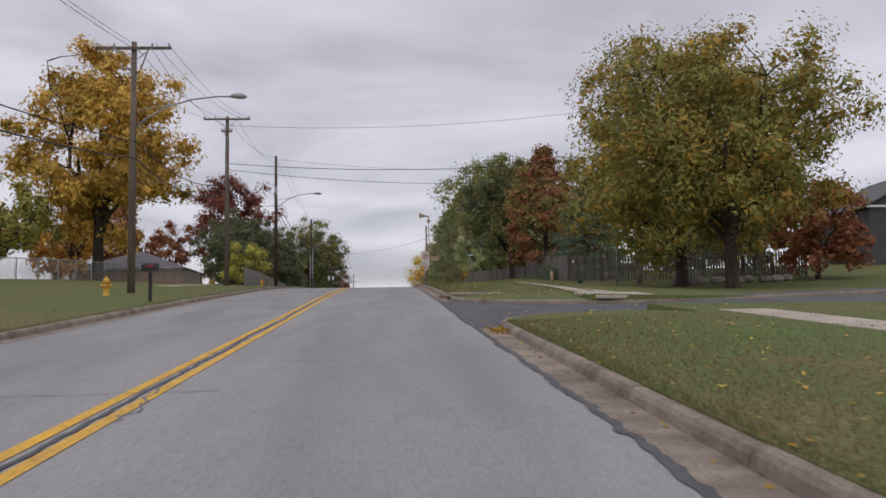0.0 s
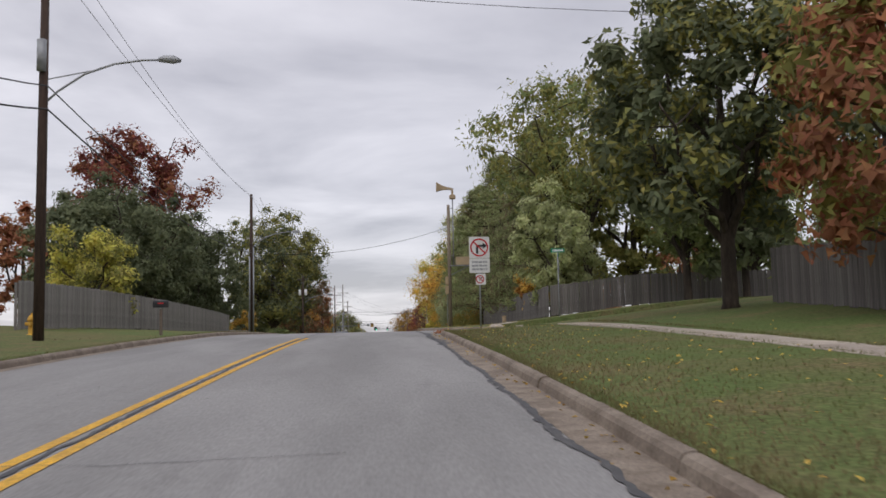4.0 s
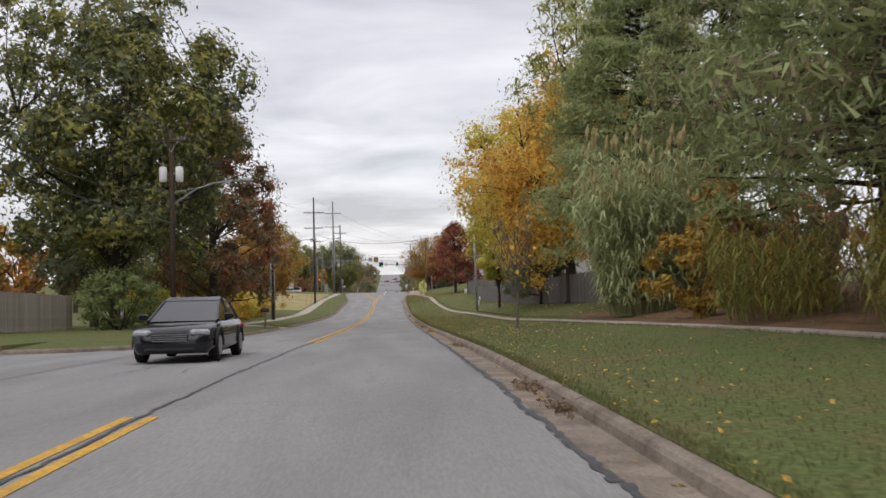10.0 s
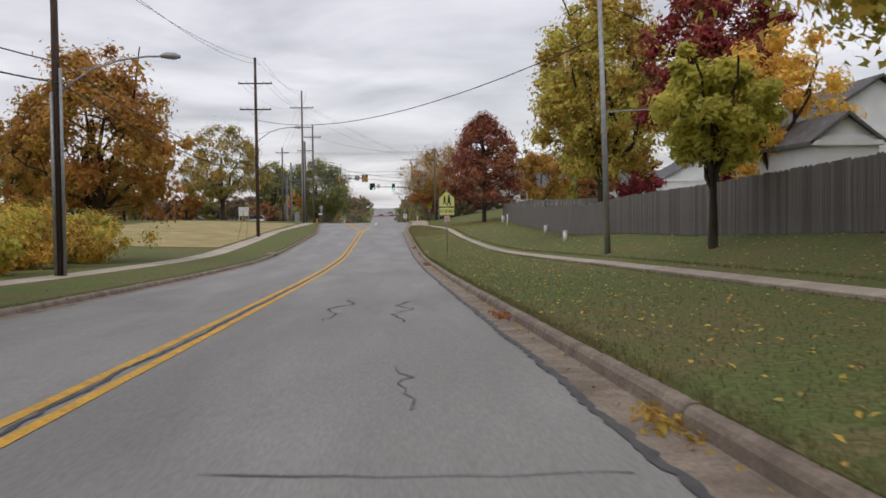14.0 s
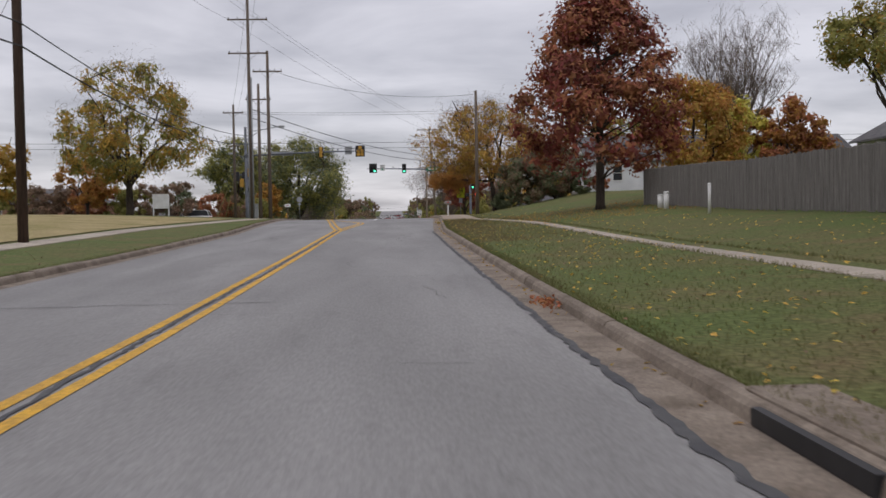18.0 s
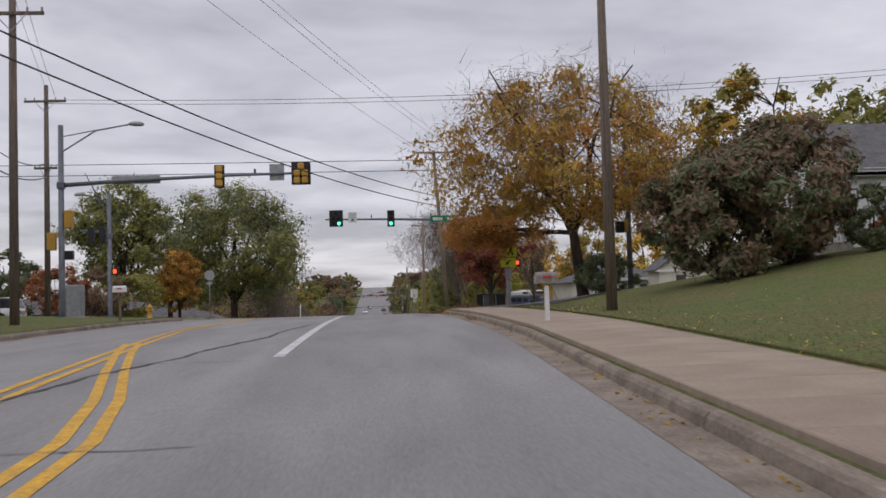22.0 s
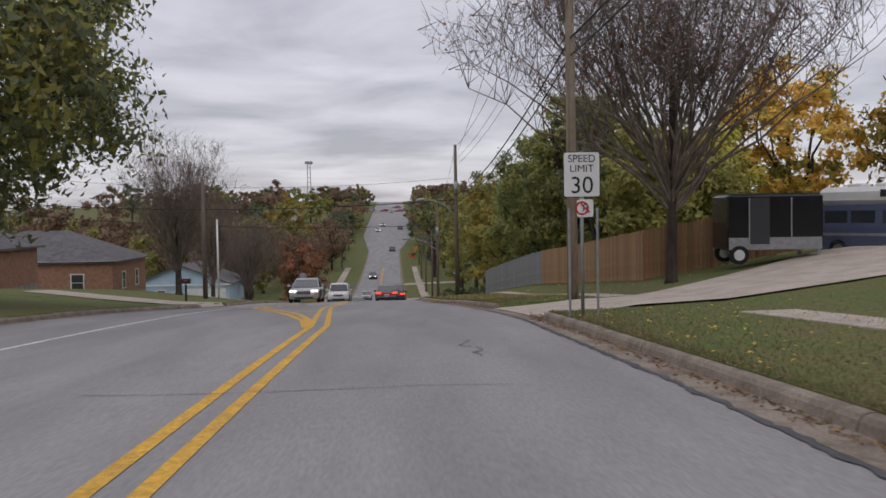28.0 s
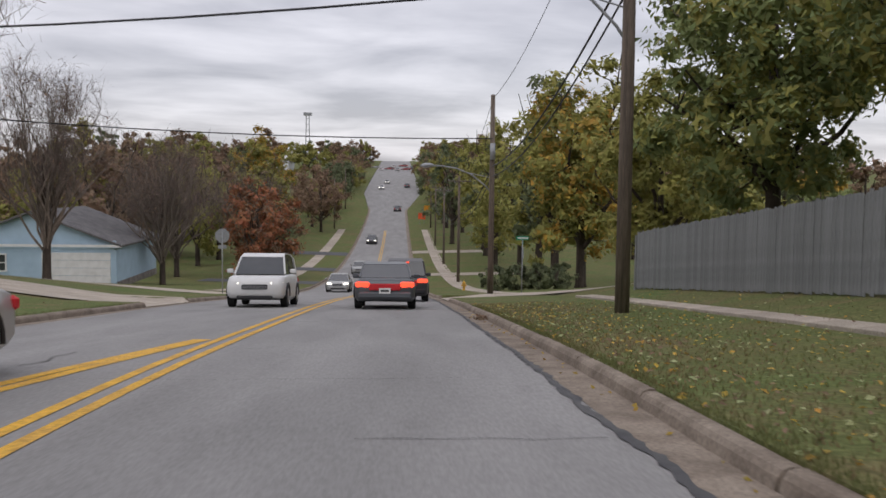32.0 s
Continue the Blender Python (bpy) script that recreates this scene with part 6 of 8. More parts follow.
PENT = [(-0.5, -0.5), (0.5, -0.5), (0.5, 0.06), (0.0, 0.52), (-0.5, 0.06)]
def walkers(parent, z, k=1.0):
    """The two plain walking shapes of a school sign, as simple blocks."""
    for cx, sc in ((-0.14, 0.8), (0.14, 1.0)):
        sc *= k
        n = 10
        Geo().prism([(cx + 0.06 * sc * math.cos(6.283 * i / n), 0.25 * sc + 0.06 * sc * math.sin(6.283 * i / n)) for i in range(n)], 0.003, pose(0, -0.008, z)).part("symbol", M_BLACK, parent)
        Geo().prism([(cx - 0.09 * sc, 0.17 * sc), (cx + 0.09 * sc, 0.17 * sc), (cx + 0.06 * sc, -0.06 * sc), (cx + 0.15 * sc, -0.34 * sc), (cx + 0.06 * sc, -0.34 * sc), (cx, -0.12 * sc), (cx - 0.08 * sc, -0.34 * sc), (cx - 0.16 * sc, -0.34 * sc), (cx - 0.06 * sc, -0.06 * sc)], 0.003, pose(0, -0.008, z)).part("symbol", M_BLACK, parent)

s = thing("school_sign", (6.5, 262.1, gz(6.5, 262.1)), "faded yellow-green school crossing sign with a plate reading ahead", "road sign")
post(s, 3.9, 0.035)
pl = plate(s, "pentagon_border", PENT, 3.3, M_BLACK)
pl = plate(s, "pentagon_plate", [(a * 0.95, b * 0.95) for a, b in PENT], 3.3, M_LEMON, y=-0.004)
walkers(pl, 3.24)
plate(s, "plate_border", rect(0.98, 0.5), 2.52, M_BLACK)
pl = plate(s, "lettered_plate", rect(0.94, 0.46), 2.52, M_LEMON, y=-0.004)
text_part("AHEAD", 0.29, M_BLACK, pl, pose(0, -0.009, 2.52, 90))
no_parking(s, 2.05, 0.0, 0.32, 0.34)

s = thing("school_crossing_sign", (9.8, 361.6, gz(9.8, 361.6) - 0.02), "bright yellow-green school crossing sign with a slanted arrow plate", "road sign")
post(s, 3.6, 0.035)
plate(s, "pentagon_border", PENT, 3.05, M_BLACK)
pl = plate(s, "pentagon_plate", [(a * 0.95, b * 0.95) for a, b in PENT], 3.05, M_FLUO, y=-0.004)
walkers(pl, 3.0)
pl = plate(s, "arrow_plate", rect(0.82, 0.48), 2.28, M_FLUO, y=-0.004)
arrow(pl, M_BLACK, 2.28, 0.42, Matrix.Rotation(radians(-130), 4, "Y"), -0.009)
Geo().box((0, 0.0, 1.72), (0.36, 0.03, 0.55)).part("lower_plate", M_GALV, s, "dull back of a lower plate")
for zz in (2.02, 1.4):
    Geo().box((0, -0.02, zz), (0.1, 0.02, 0.08)).part("red_tag", M_RED, s)

s = thing("speed_limit_sign", (6.6, 409.4, gz(6.6, 409.4)), "white speed limit thirty sign on a steel post", "road sign")
post(s, 3.2, 0.035)
plate(s, "plate_border", rect(0.72, 0.88), 2.75, M_BLACK)
pl = plate(s, "plate", rect(0.69, 0.85), 2.75, M_WHITE, y=-0.004)
text_part("SPEED", 0.2, M_BLACK, pl, pose(0, -0.009, 3.05, 90))
text_part("LIMIT", 0.2, M_BLACK, pl, pose(0, -0.009, 2.86, 90))
text_part("30", 0.46, M_BLACK, pl, pose(0, -0.009, 2.53, 90))
no_parking(s, 2.1, 0.06, 0.32, 0.34)
for xx in (-0.25, 0.3):
    Geo().tube([(xx, 0.03, -0.1), (xx, 0.03, 2.1)], 0.025, 6).part("post", M_GALV, s)

s = thing("white_board_sign", (-18.9, 348.5, gz(-18.9, 348.5)), "blank white board sign on two posts on the lawn", "sign")
Geo().box((0, 0, 1.35), (1.5, 0.06, 1.35), ch=0.02).part("board", M_WHITE, s)
for xx in (-0.7, 0.7):
    Geo().box((xx, 0.06, 0.9), (0.1, 0.08, 1.9)).part("post", M_WHITE, s)
s = thing("marker_sign", (-12.3, 169.7, gz(-12.3, 169.7)), "orange diamond marker on a thin post at the corner", "road sign")
post(s, 2.5)
Geo().prism([(0, -0.55), (0.28, 0), (0, 0.55), (-0.28, 0)], 0.02, pose(0, 0, 2.3, 0, 0, 55)).part("diamond", M_ORNG, s)
s = thing("work_zone_sign", (9.6, 672, gz(9.6, 672)), "orange work zone panel on a post", "road sign")
post(s, 2.0)
Geo().box((0, 0, 2.2), (1.6, 0.03, 1.2)).part("panel", M_ORNG, s)

# ---- warning siren ----
sx, sy = 8.2, 135.2
s = thing("warning_siren", (sx, sy, gz(sx, sy) - 0.1), "tan outdoor warning siren on a wooden pole with equipment boxes", "siren")
Geo().tube([(0, 0, 0), (0, 0, 5), (0, 0, 10.4)], [0.17, 0.15, 0.12], 12).part("pole", M_POLEL, s, smooth=True)
Geo().tube([(0.36, -0.05, 5.4), (0.36, -0.05, 11.0)], 0.05, 8).part("pipe_mast", M_GALV, s, smooth=True)
for zz in (6.2, 7.6, 9.0, 10.1):
    Geo().box((0.18, -0.05, zz), (0.4, 0.05, 0.06)).part("standoff", M_GALV, s)
Geo().box((0.36, -0.05, 11.05), (0.5, 0.42, 0.36), ch=0.05).part("motor_housing", M_TAN, s)
Geo().tube([(0.36, -0.05, 11.2), (0.36, -0.05, 11.75)], 0.09, 10).part("rotor", M_TAN, s)
horn = Geo()
for i in range(5):
    t0, t1 = i / 5, (i + 1) / 5
    a0, a1 = 0.09 + 0.27 * t0 ** 2.2, 0.09 + 0.27 * t1 ** 2.2
    x0, x1 = 0.3 - 1.25 * t0, 0.3 - 1.25 * t1
    z0h, z1h = 11.72 + 0.16 * t0, 11.72 + 0.16 * t1
    q = [(x0, -0.05 - a0, z0h - a0), (x0, -0.05 + a0, z0h - a0), (x0, -0.05 + a0, z0h + a0), (x0, -0.05 - a0, z0h + a0), (x1, -0.05 - a1, z1h - a1), (x1, -0.05 + a1, z1h - a1), (x1, -0.05 + a1, z1h + a1), (x1, -0.05 - a1, z1h + a1)]
    horn.add(q, [(0, 1, 5, 4), (1, 2, 6, 5), (2, 3, 7, 6), (3, 0, 4, 7)])
horn.part("horn", M_TAN, s, "flared square horn pointing over the road")
Geo().box((-0.55, -0.05, 11.86), (0.02, 0.3, 0.3)).part("horn_throat", M_SOIL, s)
Geo().box((1.15, -0.05, 5.75), (1.22, 0.6, 0.66), ch=0.02).part("battery_box", M_TAN, s, "large tan equipment box on a bracket")
Geo().box((0.9, -0.05, 5.38), (1.8, 0.62, 0.06)).part("bracket", M_GALV, s)
Geo().tube([(0.1, -0.1, 4.6), (1.6, -0.1, 5.35)], 0.03, 6).part("strut", M_GALV, s)
for zz in (4.15, 3.4):
    Geo().box((-0.24, -0.08, zz), (0.26, 0.26, 0.66), ch=0.02).part("control_box", M_TAN, s)
Geo().tube([(-0.24, -0.08, 3.1), (-0.24, -0.08, 0)], 0.025, 6).part("conduit", M_GALV, s)

# ---- traffic signals ----
def head(parent, x, y, z, facing=-1, lit=None, doghouse=False, back=True, case=M_AMBER, s=1.0):
    """Signal head; facing -1 shows its lenses to oncoming drivers from the south."""
    w, h = (0.98, 1.18) if doghouse else (0.52, 1.18)
    bp = Geo().box((x, y, z), (w * s, 0.02, h * s), ch=0.0)
    b = bp.part("backplate", M_BLACK, parent, "black backplate of a signal head")
    cells = [(0, 0.36), (-0.2, 0.0), (-0.2, -0.36), (0.2, 0.0), (0.2, -0.36)] if doghouse else [(0, 0.36), (0, 0.0), (0, -0.36)]
    for k, (cx, cz) in enumerate(cells):
        c = (x + cx * s, y - 0.12 * facing * -1 * -1, z + cz * s)
        Geo().box((c[0], y - facing * 0.12, c[2]), (0.33 * s, 0.22, 0.33 * s), ch=0.05).part("signal_case", case if facing > 0 else M_BLACK, b)
        Geo().tube([(c[0], y + facing * 0.015, c[2]), (c[0], y + facing * 0.05, c[2])], [0.13 * s, 0.125 * s], 14).part("lens", M_LGRN if lit == (k, "g") else M_LRED if lit == (k, "r") else M_LOFF, b)
        vz = [(0.15 * s * math.cos(radians(a)), 0.15 * s * math.sin(radians(a))) for a in range(0, 181, 20)]
        vs, fs = [], []
        for px, pz in vz:
            vs += [(c[0] + px, y + facing * 0.02, c[2] + pz), (c[0] + px, y + facing * 0.24, c[2] + pz - 0.02)]
        fs = [(2 * i, 2 * i + 1, 2 * i + 3, 2 * i + 2) for i in range(len(vz) - 1)]
        Geo().add(vs, fs).part("visor", M_BLACK, b)
    return b

def mast(x, y, h, tip, ah, label, lamp_to=None):
    s = thing("traffic_signal", (0, 0, 0), label, "traffic light")
    z0 = gz(x, y) - 0.1
    Geo().tube([(x, y, z0), (x, y, z0 + 0.3), (x, y, z0 + h)], [0.2, 0.16, 0.13], 12).part("mast_pole", M_SIGP, s, smooth=True)
    Geo().box((x, y, z0 + 0.12), (0.55, 0.55, 0.1)).part("base_plate", M_SIGP, s)
    zt = zr(y) + ah
    Geo().tube([(x, y, zt - 0.25), (x + (tip - x) * 0.3, y, zt - 0.05), (x + (tip - x) * 0.7, y, zt + 0.1), (tip, y, zt + 0.15)], [0.12, 0.1, 0.08, 0.055], 10).part("mast_arm", M_SIGP, s, smooth=True)
    Geo().box((x, y, zt - 0.25), (0.36, 0.36, 0.36), ch=0.04).part("arm_collar", M_SIGP, s)
    if lamp_to is not None:
        Geo().tube([(x, y, z0 + h - 1.4), (x + (lamp_to - x) * 0.5, y, z0 + h - 0.3), (lamp_to, y, z0 + h)], 0.04, 8).part("lamp_arm", M_SIGP, s)
        Geo().tube([(x, y, z0 + h - 0.6), (x + (lamp_to - x) * 0.5, y, z0 + h - 0.28)], 0.03, 8).part("lamp_brace", M_SIGP, s)
        d = 1 if lamp_to > x else -1
        Geo().tube([(lamp_to - 0.1 * d, y, z0 + h), (lamp_to + 0.15 * d, y, z0 + h + 0.02), (lamp_to + 0.5 * d, y, z0 + h), (lamp_to + 0.65 * d, y, z0 + h - 0.02)], [0.07, 0.13, 0.13, 0.05], 10).part("lamp_head", M_GALV, s, smooth=True)
    return s, zt, z0

s, zt, z0 = mast(-12.9, 361.0, 9.8, -0.55, 7.25, "steel mast-arm traffic signal seen from the back of its heads", lamp_to=-9.4)
head(s, -5.0, 361.0, zt + 0.05, 1, case=M_AMBER)
head(s, -0.86, 361.0, zt + 0.13, 1, doghouse=True, case=M_AMBER)
Geo().box((-2.1, 361.1, zt + 0.22), (0.75, 0.02, 0.85)).part("sign_back", M_GALV, s, "bare metal back of a sign")
Geo().box((-9.2, 361.14, zt - 0.02), (2.4, 0.05, 0.42)).part("name_blade_back", M_GALV, s)
Geo().box((-3.2, 361.0, zt + 0.3), (0.1, 0.1, 0.2)).part("detector", M_BLACK, s)
for dx, zz in ((-0.45, 3.9), (0.4, 5.0)):
    Geo().box((-12.9 + dx, 360.9, z0 + zz), (0.42, 0.3, 0.9), ch=0.04).part("signal_case", M_AMBER, s)
Geo().box((-12.55, 361.1, z0 + 3.2), (0.4, 0.3, 0.45)).part("walk_signal", M_BLACK, s)

s, zt, z0 = mast(12.4, 380.9, 9.6, -0.7, 6.85, "steel mast-arm traffic signal showing green over the street", lamp_to=9.2)
head(s, 0.07, 380.7, zt + 0.2, -1, lit=(4, "g"), doghouse=True)
head(s, 4.0, 380.7, zt + 0.12, -1, lit=(2, "g"))
b = Geo().box((1.25, 380.7, zt + 0.25), (0.62, 0.02, 0.76)).part("yield_plate", M_WHITE, s, "white plate reading left turn yield on green")
for tx, tz, ts in (("LEFT TURN", 0.52, 0.1), ("YIELD", 0.38, 0.15), ("ON GREEN", 0.24, 0.1)):
    text_part(tx, ts, M_BLACK, b, pose(1.25, 380.685, zt + tz, 90))
Geo().tube([(1.25, 380.67, zt + 0.06), (1.25, 380.685, zt + 0.06)], 0.1, 16).part("green_dot", M_GRN, b)
b = Geo().box((7.75, 380.72, zt + 0.02), (1.85, 0.02, 0.46), ch=0.0).part("name_blade", M_GRN, s, "large green street-name panel on the arm")
for tx, tw in ((7.12, 0.16), (7.32, 0.14), (7.5, 0.12), (7.65, 0.12), (8.15, 0.15), (8.36, 0.12)):
    Geo().box((tx, 380.705, zt + 0.02), (tw, 0.004, 0.22)).part("text_bar", M_WHITE, b)
Geo().tube([(2.6, 380.9, zt + 0.1), (2.6, 380.9, zt + 0.42)], 0.04, 6).part("detector", M_BLACK, s)
head(s, 12.7, 380.6, z0 + 4.55, -1, lit=(2, "g"), s=0.9)
b = Geo().box((13.05, 380.6, z0 + 3.3), (0.44, 0.25, 0.46), ch=0.03).part("walk_signal", M_BLACK, s, "pedestrian signal showing a red hand")
Geo().box((13.05, 380.46, z0 + 3.3), (0.22, 0.01, 0.26), ch=0.0).part("hand_symbol", M_LRED, b)
Geo().box((12.0, 380.6, z0 + 3.25), (0.46, 0.3, 0.44), ch=0.03).part("walk_signal", M_BLACK, s)
Geo().box((12.4, 380.72, z0 + 3.3), (0.5, 0.05, 0.06)).part("bracket", M_AMBER, s)

s, zt, z0 = mast(-15.5, 379.3, 8.6, -17.5, 6.3, "steel signal pole at the far corner with side-facing heads", lamp_to=-17.2)
for dx in (-1.2, -0.45):
    Geo().box((-15.5 + dx, 379.2, zt - 0.2), (0.4, 0.45, 1.15), ch=0.05).part("signal_case", M_BLACK, s)
b = Geo().box((-15.05, 379.0, z0 + 3.2), (0.45, 0.3, 0.48), ch=0.03).part("walk_signal", M_BLACK, s)
Geo().box((-15.05, 378.84, z0 + 3.2), (0.24, 0.01, 0.28)).part("hand_symbol", M_LRED, b)
s = thing("traffic_signal", (0, 0, 0), "steel signal post with yellow heads seen from behind", "traffic light")
zq = gz(16.0, 360.5)
Geo().tube([(16.0, 360.5, zq - 0.1), (16.0, 360.5, zq + 8.0)], [0.14, 0.12], 10).part("mast_pole", M_SIGP, s, smooth=True)
for zz, hh in ((4.6, 1.1), (3.2, 0.6)):
    Geo().box((15.5, 360.4, zq + zz), (0.4, 0.4, hh), ch=0.04).part("signal_case", M_BLACK, s)
    Geo().box((15.8, 360.3, zq + zz), (0.18, 0.3, hh), ch=0.04).part("signal_case", M_AMBER, s)
s = thing("control_cabinet", (-12.0, 360.2, gz(-12, 360.2) - 0.05), "grey steel traffic control cabinet on a concrete pad", "cabinet")
Geo().box((0, 0, 0.85), (0.75, 0.6, 1.6), ch=0.03).part("body", M_GALV, s)
Geo().box((0, -0.31, 0.85), (0.62, 0.02, 1.4)).part("door", M_GALV, s)
Geo().box((0, 0, 0.03), (1.0, 0.9, 0.12)).part("pad", M_WALK, s)

# ---- mailboxes, hydrants and pedestals ----
def mailbox(x, y, h, material, postm, label, face=1, lean=0):
    s = thing("mailbox", (x, y, gz(x, y)), label, "mailbox", rz=lean)
    Geo().box((0, 0, h / 2 - 0.05), (0.1, 0.1, h), ch=0.01).part("post", postm, s)
    o = [(-0.09, 0), (0.09, 0), (0.09, 0.14)] + [(0.09 * math.cos(radians(a)), 0.14 + 0.09 * math.sin(radians(a))) for a in range(20, 180, 20)] + [(-0.09, 0.14)]
    Geo().prism([(a * 1.15, b * 1.15) for a, b in o], 0.52, pose(0, 0, h, 0, 0, 90)).part("box", material, s)
    Geo().box((-0.27 * face, 0, h + 0.1), (0.02, 0.19, 0.2)).part("door", material, s)
    Geo().box((0, -0.12, h + 0.15), (0.2, 0.012, 0.04)).part("flag", M_RED, s)
mailbox(-5.2, 32.0, 1.0, M_BLACK, M_BLACK, "black mailbox on a post beside the kerb")
mailbox(-5.3, 92.5, 1.0, M_BLACK, M_POLE, "black mailbox on a wooden post beside the kerb")
mailbox(-5.2, 204.5, 0.95, M_BLACK, M_POLE, "dark mailbox on a wooden post beside the kerb")
mailbox(-7.6, 351.6, 1.15, M_WHITE, M_POLE, "white mailbox on a post beside the kerb")
mailbox(-8.3, 443.5, 1.0, M_BLACK, M_BLACK, "black mailbox on a post by the driveway")
mailbox(6.86, 333.7, 0.92, M_STONE, M_WHITE, "weathered mailbox with rust stains on a white post")

def hydrant(x, y, m=M_YEL):
    s = thing("fire_hydrant", (x, y, gz(x, y) - 0.05), "yellow fire hydrant standing in the grass", "fire hydrant")
    Geo().tube([(0, 0, 0), (0, 0, 0.06), (0, 0, 0.07), (0, 0, 0.5), (0, 0, 0.52), (0, 0, 0.58), (0, 0, 0.68), (0, 0, 0.72)], [0.15, 0.15, 0.1, 0.1, 0.14, 0.14, 0.08, 0.03], 12).part("barrel", m, s, smooth=True)
    Geo().tube([(-0.2, 0, 0.42), (0.2, 0, 0.42)], 0.06, 10).part("side_nozzle", m, s)
    Geo().tube([(0, 0, 0.42), (0, -0.19, 0.42)], 0.075, 10).part("front_nozzle", m, s)
    Geo().tube([(0, 0, 0.7), (0, 0, 0.78)], 0.03, 5).part("operating_nut", m, s)
hydrant(-7.9, 36.5)
hydrant(-8.9, 362.3)
hydrant(-9.0, 90)
hydrant(7.6, 512)

def stub(x, y, h, r, material, label, cap=True):
    s = thing("utility_pedestal", (x, y, gz(x, y) - 0.05), label, "pedestal")
    Geo().tube([(0, 0, 0), (0, 0, h)], r, 10).part("tube", material, s, smooth=True)
    if cap:
        Geo().tube([(0, 0, h), (0, 0, h + 0.04), (0, 0, h + 0.07)], [r * 1.15, r * 1.15, r * 0.5], 10).part("cap", material, s)
stub(13.6, 64, 0.75, 0.1, M_TAN, "short tan plastic utility pedestal in the grass")
stub(12.0, 130.5, 0.6, 0.16, M_TAN, "short tan plastic utility pedestal in the grass")
stub(19.2, 62.6, 0.9, 0.16, M_STONE, "grey utility pedestal under the trees")
stub(14.6, 300, 0.75, 0.12, M_WHITE, "white plastic utility pedestal by the fence")
stub(14.9, 302, 0.6, 0.14, M_WHITE, "white plastic utility pedestal by the fence")
stub(14.2, 293, 1.1, 0.06, M_WHITE, "thin white marker post by the fence")
stub(12.7, 255, 0.6, 0.13, M_WHITE, "white plastic utility pedestal in the lawn")
stub(14.4, 272, 0.6, 0.13, M_WHITE, "white plastic utility pedestal in the lawn")
stub(12.5, 230.2, 2.2, 0.04, M_GALV, "thin grey steel post before the fence")
stub(17.2, 60.6, 3.6, 0.05, M_GALV, "thin grey steel post under the trees")
stub(-9.9, 200.2, 0.75, 0.11, M_WHITE, "short white utility post beside the cabinet")
stub(-13.0, 200.8, 1.4, 0.08, M_WHITE, "white marker post beside the shrubs")
stub(-8.45, 454, 5.2, 0.06, M_WHITE, "slim white pole beside a utility pole")
s = thing("utility_cabinet", (-9.1, 199.6, gz(-9.1, 199.6) - 0.03), "pale green-white steel utility cabinet beside the path", "cabinet")
Geo().box((0, 0, 0.62), (0.6, 0.45, 1.25), ch=0.03).part("body", M_WHITE, s)
Geo().box((0, -0.235, 0.62), (0.5, 0.02, 1.1)).part("door", M_WHITE, s)
s = thing("meter_box", (15.2, 62.5, gz(15.2, 62.5) - 0.03), "small dark green utility box in the lawn", "utility box")
Geo().box((0, 0, 0.15), (0.32, 0.28, 0.32), ch=0.05).part("body", mat("box_green", (0.05, 0.07, 0.05), (0.035, 0.05, 0.035), 5.0, 0.6), s)
s = thing("steel_pole", (11.0, 237.2, gz(11.0, 237.2) - 0.1), "slim galvanised steel pole standing in the lawn", "pole")
Geo().tube([(0, 0, 0), (-0.1, 0, 4.5), (-0.25, 0, 9.6)], [0.12, 0.1, 0.08], 12).part("shaft", M_GALV, s, smooth=True)
Geo().tube([(-0.12, 0, 5.4), (1.9, 0, 5.5)], 0.03, 6).part("side_arm", M_GALV, s)
for gx0, gy0, ax, az, ay in ((-8.9, 281.6, -8.8, 9.5, 288.2), (-9.6, 281.8, -8.8, 8.0, 288.2), (10.4, 388.5, 7.6, 9.0, 383.3), (10.0, 387.4, 7.7, 6.5, 383.3), (17.5, 388, 13.6, 7.5, 383.3), (-12.4, 345, -8.9, 9, 338), (-13.2, 345.5, -8.9, 8, 338)):
    s = thing("guy_wire", (0, 0, 0), "steel guy wire with a pale plastic guard", "guy wire")
    zg = gz(gx0, gy0)
    a, b = Vector((gx0, gy0, zg)), Vector((ax, ay, zr(ay) + az))
    Geo().tube([a, b], 0.008, 4).part("wire", M_WIREG, s)
    Geo().tube([a, a.lerp(b, 0.3)], 0.035, 8).part("guard", M_DRYG, s, "pale yellow plastic guard")

